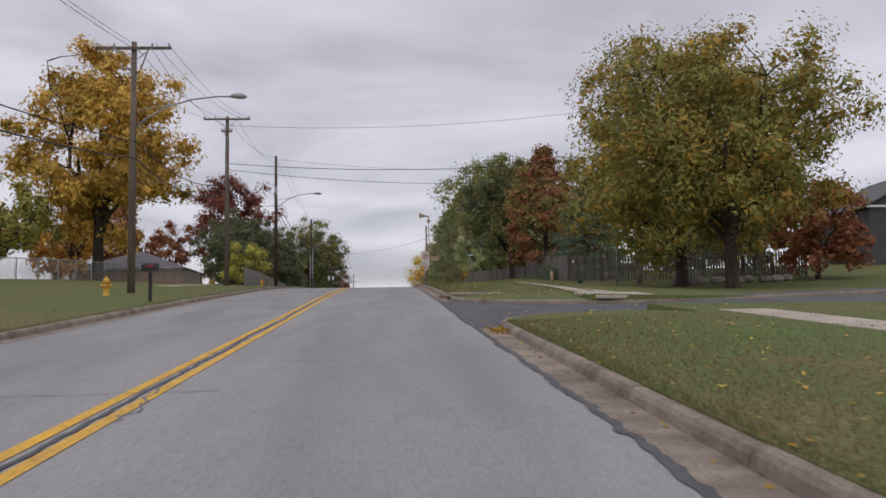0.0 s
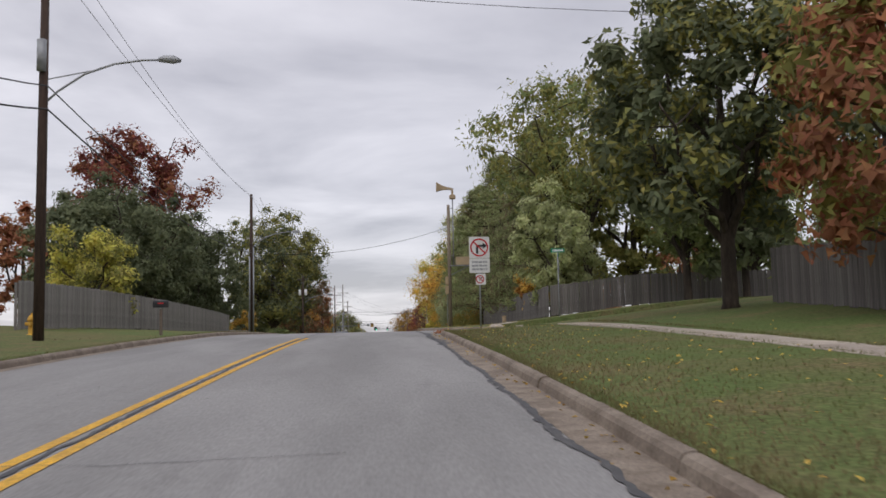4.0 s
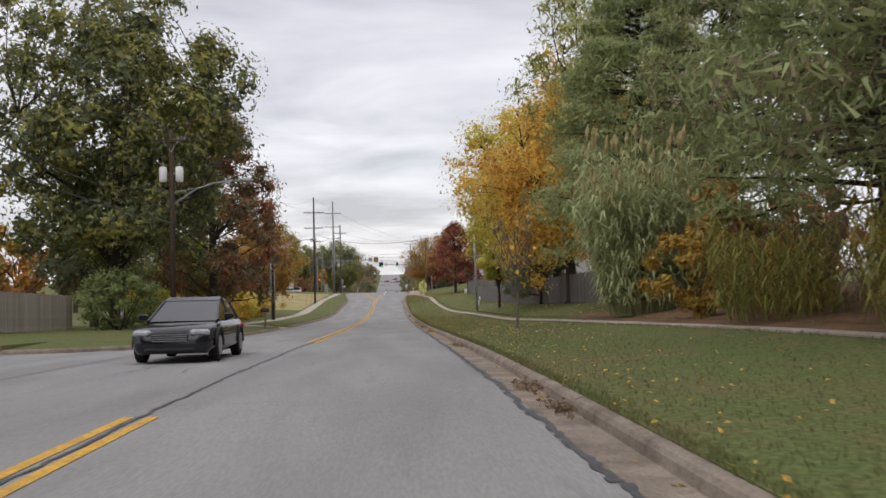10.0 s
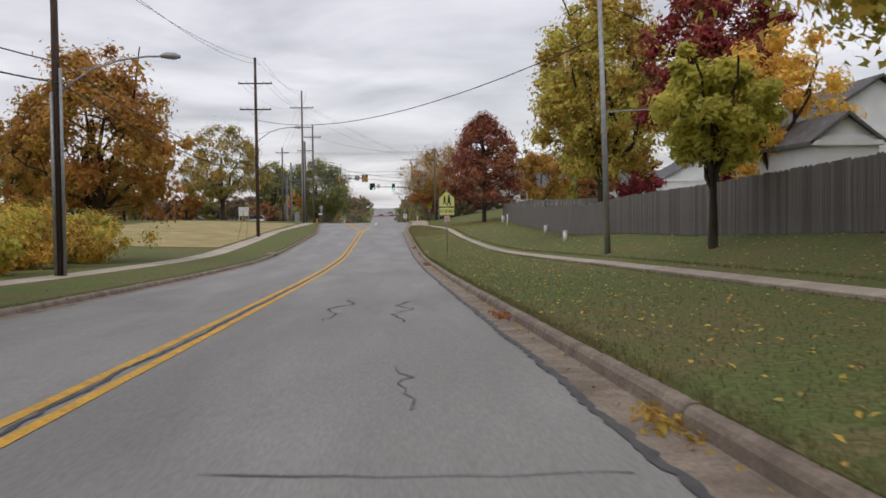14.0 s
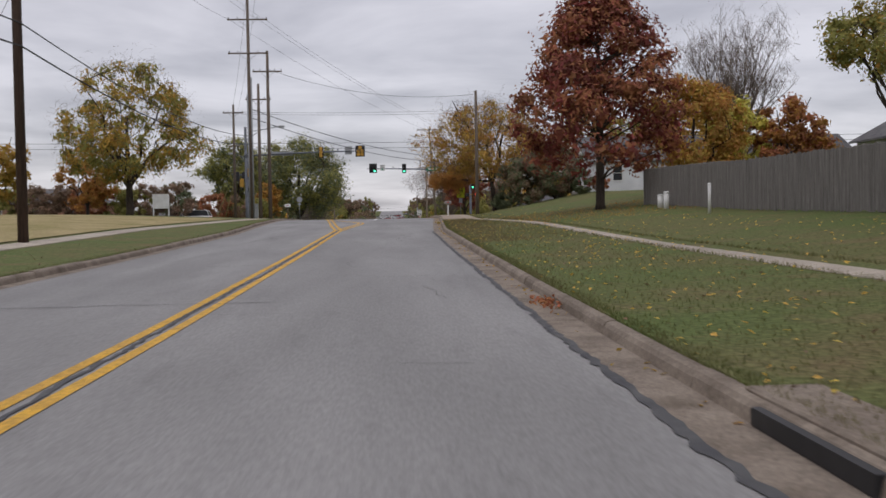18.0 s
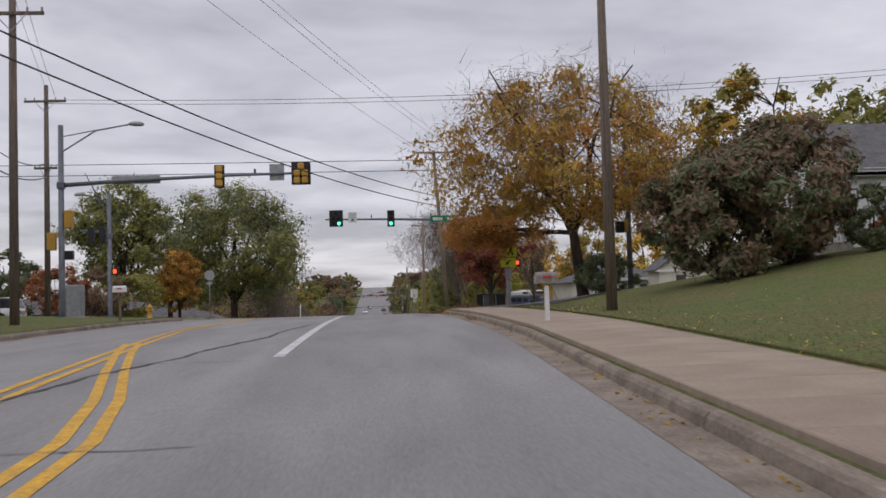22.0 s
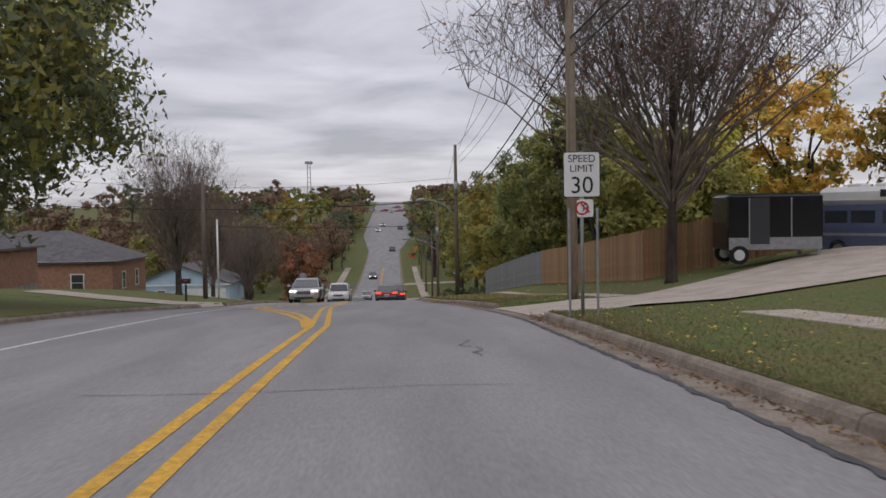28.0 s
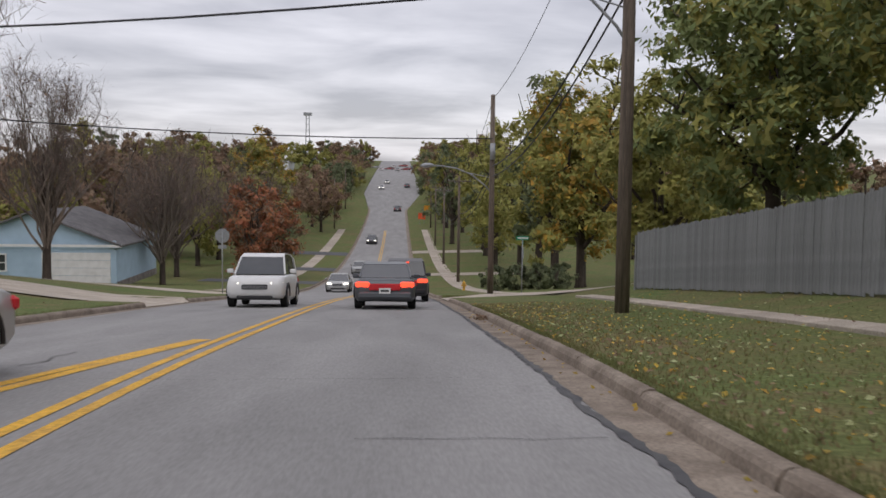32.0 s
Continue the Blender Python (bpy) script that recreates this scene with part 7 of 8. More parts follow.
# storm inlets
M_DARKIRON = mat("cast_iron", (0.09, 0.085, 0.08), (0.05, 0.048, 0.046), 9.0, 0.7, 0.3)
for side, y in ((1, 34.9), (-1, 264.0), (1, 263.0)):
    e = (right_edge(y) if side > 0 else left_edge(y))
    s = thing("storm_inlet", (e + side * 0.45, y, zr(y)), "concrete kerb inlet with a dark opening", "storm drain")
    s.rotation_euler.x = math.atan((zr(y + 1) - zr(y - 1)) / 2)
    wide = 1.9 if y < 100 else 0.5
    lid_z = 0.18 if y < 100 else 0.13
    Geo().box((wide / 2 * side - 0.355 * side, 0, lid_z), (wide, 2.3 if y > 100 else 1.7, 0.09), ch=0.015).part("lid_slab", M_CONC, s)
    # solid black block: the shade inside the inlet mouth is put into its colour
    Geo().box((-0.40 * side, 0, 0.065), (0.14, 1.5, 0.11)).part("opening", M_BLACK, s)
    if y < 100:
        Geo().tube([(0.75, 0, 0.2), (0.75, 0, 0.228), (0.75, 0, 0.232)], [0.33, 0.33, 0.29], 20).part("manhole_cover", M_DARKIRON, s, "dark cast iron cover", smooth=False)
    for dy in (-1.0, 1.0):
        Geo().box((-0.28 * side, dy, 0.04), (0.24, 0.28, 0.12)).part("cheek", M_CONC, s)
    if side > 0:
        Geo().box((-0.385 * side, 0.1, 0.045), (0.02, 1.3, 0.06)).part("rusty_plate", M_BRICK, s)

# stone sign wall at the corner lot
s = thing("stone_entrance_wall", (-13.2, 172.5, gz(-13.2, 172.5)), "low rubble stone entrance wall with a flat cap", "wall")
srng = random.Random(3)
for row in range(4):
    x = -1.5
    while x < 1.5:
        L = srng.uniform(0.25, 0.55)
        Geo().box((x + L / 2, srng.uniform(-0.02, 0.02), 0.13 + row * 0.22), (L - 0.02, 0.4, 0.2), ch=0.03).part("stone", M_STONE, s)
        x += L
Geo().box((0, 0, 0.98), (3.2, 0.5, 0.1), ch=0.02).part("cap_stone", M_STONE, s)
Geo().box((0.2, -0.22, 0.6), (1.7, 0.03, 0.5)).part("plaque", M_TAN, s)
for i in range(9):
    r0 = thing("landscape_rock", (21 + i * 0.95 + srng.uniform(-0.2, 0.2), 60.5 + srng.uniform(-0.5, 0.5), 0), "grey limestone landscaping boulder under the trees", "rock", "row of boulders")
    r0.location.z = gz(r0.location.x, r0.location.y)
    Geo().box((0, 0, 0.2), (srng.uniform(0.6, 1.0), 0.5, 0.5), srng.uniform(0, 0.5), ch=0.16).part("boulder", M_STONE, r0)

# orange work sign far down the hill
s = thing("work_sign", (7.9, 655, gz(7.9, 655)), "orange-red temporary work sign on two legs", "sign")
Geo().box((0, 0, 1.75), (1.6, 0.04, 1.4), ch=0.01).part("panel", M_LORNG, s)
for dx in (-0.5, 0.5):
    Geo().box((dx, 0.05, 0.9), (0.06, 0.05, 1.8)).part("leg", M_GALV, s)

# ---- houses ----
def house(x0, x1, y0, y1, z, wall, rise, wm, label, ridge="x", hip=False, windows=(), doors=(), garage=(), rm=M_ROOF, over=0.45):
    """Openings: (face, along 0..1, sill height, width, height); face s looks to the south, e and w sideways."""
    s = thing("house", ((x0 + x1) / 2, (y0 + y1) / 2, z), label, "house")
    cx, cy = (x0 + x1) / 2, (y0 + y1) / 2
    a, b = (x1 - x0) / 2, (y1 - y0) / 2
    Geo().box((0, 0, 0.0), (2 * a + 0.1, 2 * b + 0.1, 0.5)).part("foundation", M_STONE, s)
    for nm, c, sz in (("wall", (0, -b, wall / 2), (2 * a, 0.2, wall)), ("wall", (0, b, wall / 2), (2 * a, 0.2, wall)), ("wall", (-a + 0.1, 0, wall / 2), (0.2, 2 * b - 0.2, wall)), ("wall", (a - 0.1, 0, wall / 2), (0.2, 2 * b - 0.2, wall))):
        Geo().box(c, sz).part(nm, wm, s)
    if wm in (M_SIDEW, M_SIDEC, M_SIDEB):
        for i in range(int(wall / 0.2)):
            Geo().box((0, -b - 0.105, 0.3 + i * 0.2), (2 * a, 0.016, 0.18), ch=0.004).part("siding_board", wm, s)
    A, B = a + over, b + over
    t = 0.14
    if ridge == "x":
        q = A - (B if hip else 0)
        tops = [(-q, 0, wall + rise), (q, 0, wall + rise)]
        pl = [[(-A, -B, wall - 0.1), (A, -B, wall - 0.1), tops[1], tops[0]], [(A, B, wall - 0.1), (-A, B, wall - 0.1), tops[0], tops[1]]]
        ends = [[(-A, B, wall - 0.1), (-A, -B, wall - 0.1), tops[0]], [(A, -B, wall - 0.1), (A, B, wall - 0.1), tops[1]]]
        gable = [[(-a, -b, wall), (-a, b, wall), (-a, 0, wall + rise * b / B)], [(a, -b, wall), (a, b, wall), (a, 0, wall + rise * b / B)]]
    else:
        q = B - (A if hip else 0)
        tops = [(0, -q, wall + rise), (0, q, wall + rise)]
        pl = [[(-A, B, wall - 0.1), (-A, -B, wall - 0.1), tops[0], tops[1]], [(A, -B, wall - 0.1), (A, B, wall - 0.1), tops[1], tops[0]]]
        ends = [[(-A, -B, wall - 0.1), (A, -B, wall - 0.1), tops[0]], [(A, B, wall - 0.1), (-A, B, wall - 0.1), tops[1]]]
        gable = [[(-a, -b, wall), (a, -b, wall), (0, -b, wall + rise * a / A)], [(-a, b, wall), (a, b, wall), (0, b, wall + rise * a / A)]]
    for f in pl + (ends if hip else []):
        n = len(f)
        vs = list(f) + [(p[0], p[1], p[2] - t) for p in f]
        Geo().add(vs, [tuple(range(n)), tuple(range(2 * n - 1, n - 1, -1))] + [(i, i + n, (i + 1) % n + n, (i + 1) % n) for i in range(n)]).part("roof_slope", rm, s)
    if not hip:
        for f in gable:
            d = (0.12, 0) if ridge == "x" else (0, 0.12)
            sg = -1 if f[0][0 if ridge == "x" else 1] > 0 else 1
            vs = list(f) + [(p[0] + d[0] * sg, p[1] + d[1] * sg, p[2]) for p in f]
            Geo().add(vs, [(0, 1, 2), (5, 4, 3), (0, 3, 4, 1), (1, 4, 5, 2), (2, 5, 3, 0)]).part("gable", wm, s)
    Geo().box((0, -B + 0.02, wall - 0.16), (2 * A, 0.04, 0.18)).part("fascia", M_WHITE, s)
    def opening(face, t, sill, w, h, kind):
        m = {"s": pose(-a + 2 * a * t, -b - 0.1, sill), "e": pose(a, -b + 2 * b * t, sill, 0, 0, 90), "w": pose(-a, -b + 2 * b * t, sill, 0, 0, -90)}[face]
        o = new(kind)
        o.parent = s
        o.matrix_local = m
        if kind == "window":
            Geo().box((0, -0.02, h / 2), (w, 0.03, h)).part("pane", M_GLASS, o)
            for c, sz in (((0, -0.045, h), (w + 0.16, 0.06, 0.1)), ((0, -0.05, 0), (w + 0.2, 0.09, 0.08)), ((-w / 2, -0.045, h / 2), (0.09, 0.06, h)), ((w / 2, -0.045, h / 2), (0.09, 0.06, h)), ((0, -0.045, h / 2), (w, 0.045, 0.05))):
                Geo().box(c, sz).part("frame", M_WHITE, o)
        elif kind == "garage_door":
            for i in range(4):
                Geo().box((0, -0.03, h / 8 + i * h / 4), (w, 0.05, h / 4 - 0.02), ch=0.01).part("door_panel", M_WHITE, o)
        else:
            Geo().box((0, -0.03, h / 2), (w, 0.06, h), ch=0.01).part("door_leaf", M_WHITE, o)
    for q in windows:
        opening(*q, "window")
    for q in doors:
        opening(*q, "door")
    for q in garage:
        opening(*q, "garage_door")
    return s

house(-28, -17.5, 96, 106, gz(-20, 96) - 0.6, 2.3, 2.0, M_BRICK, "low house behind the chain-link fence under a grey hip roof", hip=True)
house(44.0, 56, 80, 91, gz(44, 80), 5.2, 3.4, M_SIDED, "dark grey house under a gabled roof behind the fence", ridge="y")
house(20.8, 46, 346.5, 356, gz(20.8, 347) + 0.1, 2.9, 2.6, M_SIDEW, "long white sided house with dark windows under a grey roof", windows=[("s", t, 1.0, 0.9, 1.4) for t in (0.1, 0.3, 0.5, 0.7, 0.9)])
house(29.8, 40.4, 402, 405.5, 4.85, 3.15, 4.1, M_SIDEC, "cream sided house with a steep gable and dark shuttered window", ridge="y", windows=[("s", 0.2, 0.9, 1.1, 1.7), ("s", 0.7, 0.9, 1.1, 1.7)])
house(23.4, 34, 412, 423, gz(23.4, 413) + 0.05, 2.6, 2.3, M_SIDEC, "cream house with a white double garage under a grey hip roof", hip=True, windows=[("s", 0.72, 1.0, 0.9, 1.2), ("s", 0.88, 1.0, 0.9, 1.2)], garage=[("s", 0.32, 0.15, 4.6, 2.2)])
house(-47, -31, 434, 446, gz(-31, 434) - 0.3, 2.8, 2.4, M_BRICK, "brown brick house under a low grey hip roof", hip=True, windows=[("s", 0.7, 1.0, 1.2, 1.1)], doors=[("s", 0.9, 0.2, 1.0, 2.1)])
house(-52, -36, 386, 397, gz(-36, 387), 2.8, 2.0, M_BRICK, "long low brown brick building behind the lawn", hip=True, windows=[("s", t, 1.0, 1.2, 1.1) for t in (0.2, 0.5, 0.8)])
house(-40, -22.5, 452, 461, gz(-22.5, 455) - 0.3, 3.0, 2.4, M_BRICK, "tan brick bungalow under a brown roof", hip=True, windows=[("s", 0.75, 1.0, 1.2, 1.2)])
house(-37, -21.8, 477, 488, gz(-21.8, 482) - 0.3, 3.6, 2.6, M_BRICK, "tan brick bungalow with white windows under a grey hip roof", ridge="x", hip=True, windows=[("e", 0.3, 0.9, 1.0, 1.5), ("e", 0.7, 0.9, 1.0, 1.5), ("s", 0.8, 0.9, 1.1, 1.5)])
house(-29, -17.3, 510, 521, gz(-17.3, 512) + 0.1, 3.0, 2.3, M_SIDEB, "pale blue sided house with a white garage door", windows=[("s", 0.3, 1.0, 1.0, 1.2)], garage=[("s", 0.76, 0.15, 4.8, 2.2)], ridge="y")
house(25, 33.5, 252, 262, gz(27, 254), 4.6, 3.0, M_SIDEW, "white gabled house beyond the long fence", ridge="y", windows=[("s", 0.25, 3.0, 1.0, 1.2), ("s", 0.7, 3.0, 1.0, 1.2)])
house(18.25, 20.6, 235.6, 242, gz(19.4, 236), 2.5, 1.0, M_SIDEW, "small white gabled outbuilding close behind the fence", ridge="y", over=0.25)
house(36, 46, 316, 326, gz(36, 316) + 0.3, 3.4, 2.8, M_SIDEW, "pale house under a grey roof behind the fence", ridge="y", windows=[("s", 0.5, 1.0, 1.0, 1.2)])
house(-75, -38, 800, 820, gz(-40, 800), 6.5, 0.6, M_SIDEW, "long white flat-roofed commercial building on the far hill", windows=[("s", t, 2.0, 3.0, 2.0) for t in (0.2, 0.4, 0.6, 0.8)])
s = thing("lattice_tower", (-46, 960, gz(-46, 960)), "tall thin lattice tower on the far hill", "tower")
for dx, dy in ((-1.2, -1.2), (1.2, -1.2), (1.2, 1.2), (-1.2, 1.2)):
    Geo().tube([(dx, dy, 0), (dx * 0.6, dy * 0.6, 26)], 0.16, 5).part("leg", M_GALV, s)
for k in range(8):
    Geo().box((0, 0, 3 + k * 3), (2.2 - k * 0.1, 2.2 - k * 0.1, 0.15)).part("brace_frame", M_GALV, s)
Geo().box((0, 0, 26.5), (4.2, 4.2, 1.4)).part("platform", M_GALV, s)

# ---- vehicles ----
def wheel(parent, x, y, r, w=0.22):
    t = Geo().tube([(x - w / 2, y, r), (x - w / 2 + 0.02, y, r), (x + w / 2 - 0.02, y, r), (x + w / 2, y, r)], [r * 0.9, r, r, r * 0.9], 18).part("tyre", M_TYRE, parent, smooth=False)
    sg = 1 if x > 0 else -1
    Geo().tube([(x + sg * (w / 2 - 0.005), y, r), (x + sg * (w / 2 + 0.012), y, r)], [r * 0.64, r * 0.58], 12).part("rim", M_RIM, t)

def car(x, y, rz, paint, label, L=4.8, W=1.82, H=1.45, suv=False, lit="", plate_back=True):
    """A saloon or off-roader; it faces +y before it is turned."""
    m = pose(x, y, zr(y) + 0.005, math.degrees(math.atan2(zr(y + 1.3) - zr(y - 1.3), 2.6)) if abs(math.sin(radians(rz))) < 0.5 else 0, 0, 0) @ pose(0, 0, 0, 0, 0, rz)
    s = new("car")
    s.matrix_world = m
    tagged(s, label, "car")
    a, hw = L / 2, W / 2
    belt = 0.92 if not suv else 1.05
    # lower body: sections along the length, each a rounded ring
    secs = [(-a, 0.80, 0.36, belt * 0.86), (-a + 0.08, 0.92, 0.28, belt * 0.96), (-a + 0.7, 1.0, 0.22, belt * 1.03 if not suv else belt), (-0.6, 1.0, 0.20, belt), (0.7, 1.0, 0.20, belt * 0.98), (a - 1.25, 1.0, 0.22, belt * 0.95), (a - 0.55, 0.97, 0.2, belt * 0.87), (a - 0.22, 0.9, 0.2, belt * 0.79), (a - 0.07, 0.8, 0.22, belt * 0.7), (a, 0.62, 0.3, belt * 0.58)]
    if suv:
        secs[6:] = [(a - 0.5, 0.97, 0.28, belt * 0.93), (a - 0.1, 0.92, 0.3, belt * 0.86), (a, 0.82, 0.4, belt * 0.74)]
    vs, fs = [], []
    for yy, k, zb, zt2 in secs:
        w = hw * k
        mid = (zb + zt2) / 2
        vs += [(-w * 0.9, yy, zb), (-w, yy, zb + 0.12), (-w, yy, mid + 0.08), (-w * 0.95, yy, zt2 - 0.05), (-w * 0.84, yy, zt2), (w * 0.84, yy, zt2), (w * 0.95, yy, zt2 - 0.05), (w, yy, mid + 0.08), (w, yy, zb + 0.12), (w * 0.9, yy, zb)]
    n = 10
    for i in range(len(secs) - 1):
        fs += [(i * n + j, i * n + (j + 1) % n, i * n + n + (j + 1) % n, i * n + n + j) for j in range(n)]
    fs += [tuple(range(n - 1, -1, -1)), tuple(range(len(vs) - n, len(vs)))]
    body = Geo().add(vs, [f[::-1] for f in fs]).part("body", paint, s, smooth=True)
    # greenhouse
    if suv:
        prof = [(-a + 0.12, belt, 0.86), (-a + 0.35, H - 0.12, 0.76), (-a + 0.7, H, 0.70), (0.15, H - 0.01, 0.71), (0.55, H - 0.13, 0.74), (1.15, belt - 0.02, 0.86)]
    else:
        prof = [(-a + 0.5, belt + 0.02, 0.84), (-a + 1.3, H - 0.1, 0.74), (-a + 1.75, H - 0.01, 0.68), (-0.3, H, 0.67), (0.02, H - 0.09, 0.71), (1.05, belt - 0.02, 0.86)]
    gv = []
    for yy, zz, k in prof:
        gv += [(-hw * k, yy, zz), (hw * k, yy, zz)]
    m2 = len(prof)
    gf = [(2 * i, 2 * i + 1, 2 * i + 3, 2 * i + 2) for i in range(m2 - 1)]
    lft, rgt = tuple(2 * i for i in range(m2)), tuple(2 * i + 1 for i in reversed(range(m2)))
    Geo().add(gv, gf + [lft, rgt]).part("glazing", M_GLASS, s)
    rv = [(sx * hw * k * 1.012, yy, zz + 0.012) for yy, zz, k in prof[1:5] for sx in (-1, 1)]
    roof = Geo().add(rv + [(p[0], p[1], p[2] - 0.05) for p in rv], [(0, 1, 3, 2), (2, 3, 5, 4), (4, 5, 7, 6), (0, 2, 10, 8), (2, 4, 12, 10), (4, 6, 14, 12), (3, 1, 9, 11), (5, 3, 11, 13), (7, 5, 13, 15), (1, 0, 8, 9), (6, 7, 15, 14)]).part("roof", paint, s)
    for sx in (-1, 1):
        for i, j in ((0, 1), (4, 5)):
            (y0, z0, k0), (y1, z1, k1) = prof[i], prof[j]
            Geo().tube([(sx * hw * k0, y0, z0), (sx * hw * k1, y1, z1)], 0.035, 5).part("pillar", paint, s)
        ym = -0.35 if not suv else -0.25
        Geo().tube([(sx * hw * 0.855, ym, belt), (sx * hw * 0.68, ym, H - 0.03)], 0.04, 5).part("pillar", M_BLACK, s)
        Geo().box((sx * (hw + 0.08), 0.72, belt + 0.08), (0.2, 0.12, 0.15), ch=0.03).part("mirror", paint, s)
        for yy in (-0.45, 0.5):
            Geo().box((sx * (hw + 0.005), yy, belt - 0.18), (0.02, 0.18, 0.03)).part("door_handle", paint, s)
        wheel(s, sx * (hw - 0.1), a - 0.92, 0.35 if not suv else 0.37)
        wheel(s, sx * (hw - 0.1), -a + 1.0, 0.35 if not suv else 0.37)
        for yy in (a - 0.92, -a + 1.0):
            Geo().tube([(sx * (hw + 0.002), yy + 0.41 * math.cos(radians(t)), 0.34 + 0.41 * math.sin(radians(t))) for t in range(0, 181, 20)], 0.035, 5).part("wheel_arch", M_BLACK, s)
        Geo().box((sx * hw * 0.68, a - 0.16, belt * 0.71), (0.42, 0.2, 0.15), sx * -0.45, ch=0.05).part("headlamp", M_HEAD if "h" in lit else M_LAMPC, s)
        Geo().box((sx * hw * 0.72, -a + 0.04, belt * 0.8), (0.42, 0.14, 0.17), sx * 0.2, ch=0.04).part("tail_lamp", M_TAIL if "b" in lit else M_RED, s)
    g2 = Geo().box((0, a - 0.03, belt * 0.60), (W * 0.44, 0.1, 0.2), ch=0.04).part("grille", M_BLACK, s)
    for q in range(4):
        Geo().box((0, a + 0.022, belt * 0.60 - 0.066 + q * 0.044), (W * 0.41, 0.012, 0.016)).part("grille_bar", M_RIM, g2)
    Geo().box((0, a - 0.04, 0.3), (W * 0.6, 0.1, 0.12), ch=0.04).part("lower_intake", M_BLACK, s)
    Geo().box((0, -a + 0.0, 0.42), (W * 0.86, 0.14, 0.2), ch=0.05).part("rear_bumper", M_BLACK if suv else paint, s)
    # with brake lamps on, their red is put into the colour of the trim
    Geo().box((0, -a - 0.02, belt * 0.72), (W * 0.5, 0.05, 0.2), ch=0.02).part("boot_trim", M_RED if "b" in lit else M_GALV, s)
    p = Geo().box((0, -a - 0.06, belt * 0.6), (0.34, 0.02, 0.16)).part("number_plate", M_WHITE, s)
    Geo().box((0, -a - 0.072, belt * 0.6), (0.24, 0.004, 0.06)).part("text_bar", M_BLACK, p)
    if "b" in lit:
        Geo().box((0, -a + (1.45 if not suv else 0.3), H - 0.16), (0.26, 0.05, 0.05)).part("high_brake_lamp", M_TAIL, s)
    return s

C_BLACK = mat("black_car_paint", (0.012, 0.012, 0.016), (0.016, 0.016, 0.02), 1.0, 0.12, spec=0.5)
M_LAMPC = mat("clear_lamp_glass", (0.45, 0.46, 0.48), (0.3, 0.31, 0.33), 8.0, 0.12, spec=0.8)
C_GREY = mat("grey_car_paint", (0.105, 0.115, 0.125), (0.095, 0.10, 0.11), 1.0, 0.3, spec=0.6, metal=0.3)
C_SILVER = mat("silver_car_paint", (0.40, 0.40, 0.39), (0.36, 0.36, 0.35), 1.0, 0.3, spec=0.6, metal=0.3)
C_WHITE = mat("white_car_paint", (0.68, 0.68, 0.67), (0.62, 0.62, 0.61), 1.0, 0.3, spec=0.6)
C_DARK = mat("dark_grey_car_paint", (0.045, 0.045, 0.05), (0.04, 0.04, 0.045), 1.0, 0.3, spec=0.6)
C_BLUE = mat("slate_blue_van_paint", (0.085, 0.105, 0.17), (0.07, 0.085, 0.14), 1.0, 0.35, spec=0.5)
C_RED = mat("red_car_paint", (0.30, 0.02, 0.02), (0.26, 0.02, 0.02), 1.0, 0.3, spec=0.6)
car(-2.0, 167.0, 180, C_BLACK, "black saloon car coming up the street", H=1.46)
car(-2.3, 449.0, 180, C_SILVER, "silver saloon car with headlamps on", L=4.7, lit="h")
car(2.3, 471.5, 0, C_GREY, "grey saloon car ahead with brake lamps lit", L=4.8, W=1.84, H=1.45, lit="b")
car(3.0, 481.5, 0, C_DARK, "dark off-road car braking ahead of a saloon", L=4.7, W=1.86, H=1.75, suv=True, lit="b")
car(-1.7, 472.5, 180, C_WHITE, "white off-road car with headlamps on", L=4.6, W=1.84, H=1.72, suv=True, lit="h")
car(-1.9, 516, 180, C_SILVER, "silver saloon car coming up the hill", lit="h")
car(-1.9, 556, 180, C_SILVER, "pale silver saloon car coming up the hill")
car(-2.0, 612, 180, C_DARK, "dark saloon car coming down the far hill", lit="h")
car(2.4, 690, 0, C_DARK, "dark saloon car climbing the far hill")
car(-3.0, 760, 180, C_WHITE, "white saloon car on the far hill", lit="h")
car(-1.5, 790, 180, C_SILVER, "silver saloon car on the far hill", lit="h")
car(5.5, 770, 0, C_DARK, "dark saloon car on the far hill")
for i, (cx, cy, cp) in enumerate(((-6, 905, C_WHITE), (-2, 915, C_RED), (2, 900, C_SILVER), (6, 910, C_RED), (9, 925, C_DARK), (-9, 930, C_SILVER), (0, 945, C_WHITE), (5, 955, C_RED))):
    car(cx, cy, 90 if i % 2 else 0, cp, "distant car at the busy junction on the far hill")
car(-21, 371.5, 90, C_WHITE, "white car waiting on the cross street", suv=True, H=1.7)

# enclosed trailer and camper van on the drive
tz = gz(16, 424)
s = thing("cargo_trailer", (16.2, 424.6, tz), "black enclosed cargo trailer with silver lower trim", "trailer", rz=-4)
Geo().box((0, 0, 1.45), (3.3, 2.0, 1.9), ch=0.06).part("box_body", C_BLACK, s)
Geo().box((0, -1.015, 0.72), (3.2, 0.02, 0.42)).part("lower_trim", M_GALV, s, "bright checker-plate trim")
Geo().box((0, 0, 2.42), (3.1, 1.9, 0.06)).part("roof_cap", C_DARK, s)
Geo().box((-0.55, -1.02, 1.5), (0.7, 0.02, 1.6)).part("side_door", C_DARK, s)
for xx in (-0.9, 0.55):
    Geo().box((xx, -1.03, 1.5), (0.04, 0.03, 1.6)).part("trim_strip", M_GALV, s)
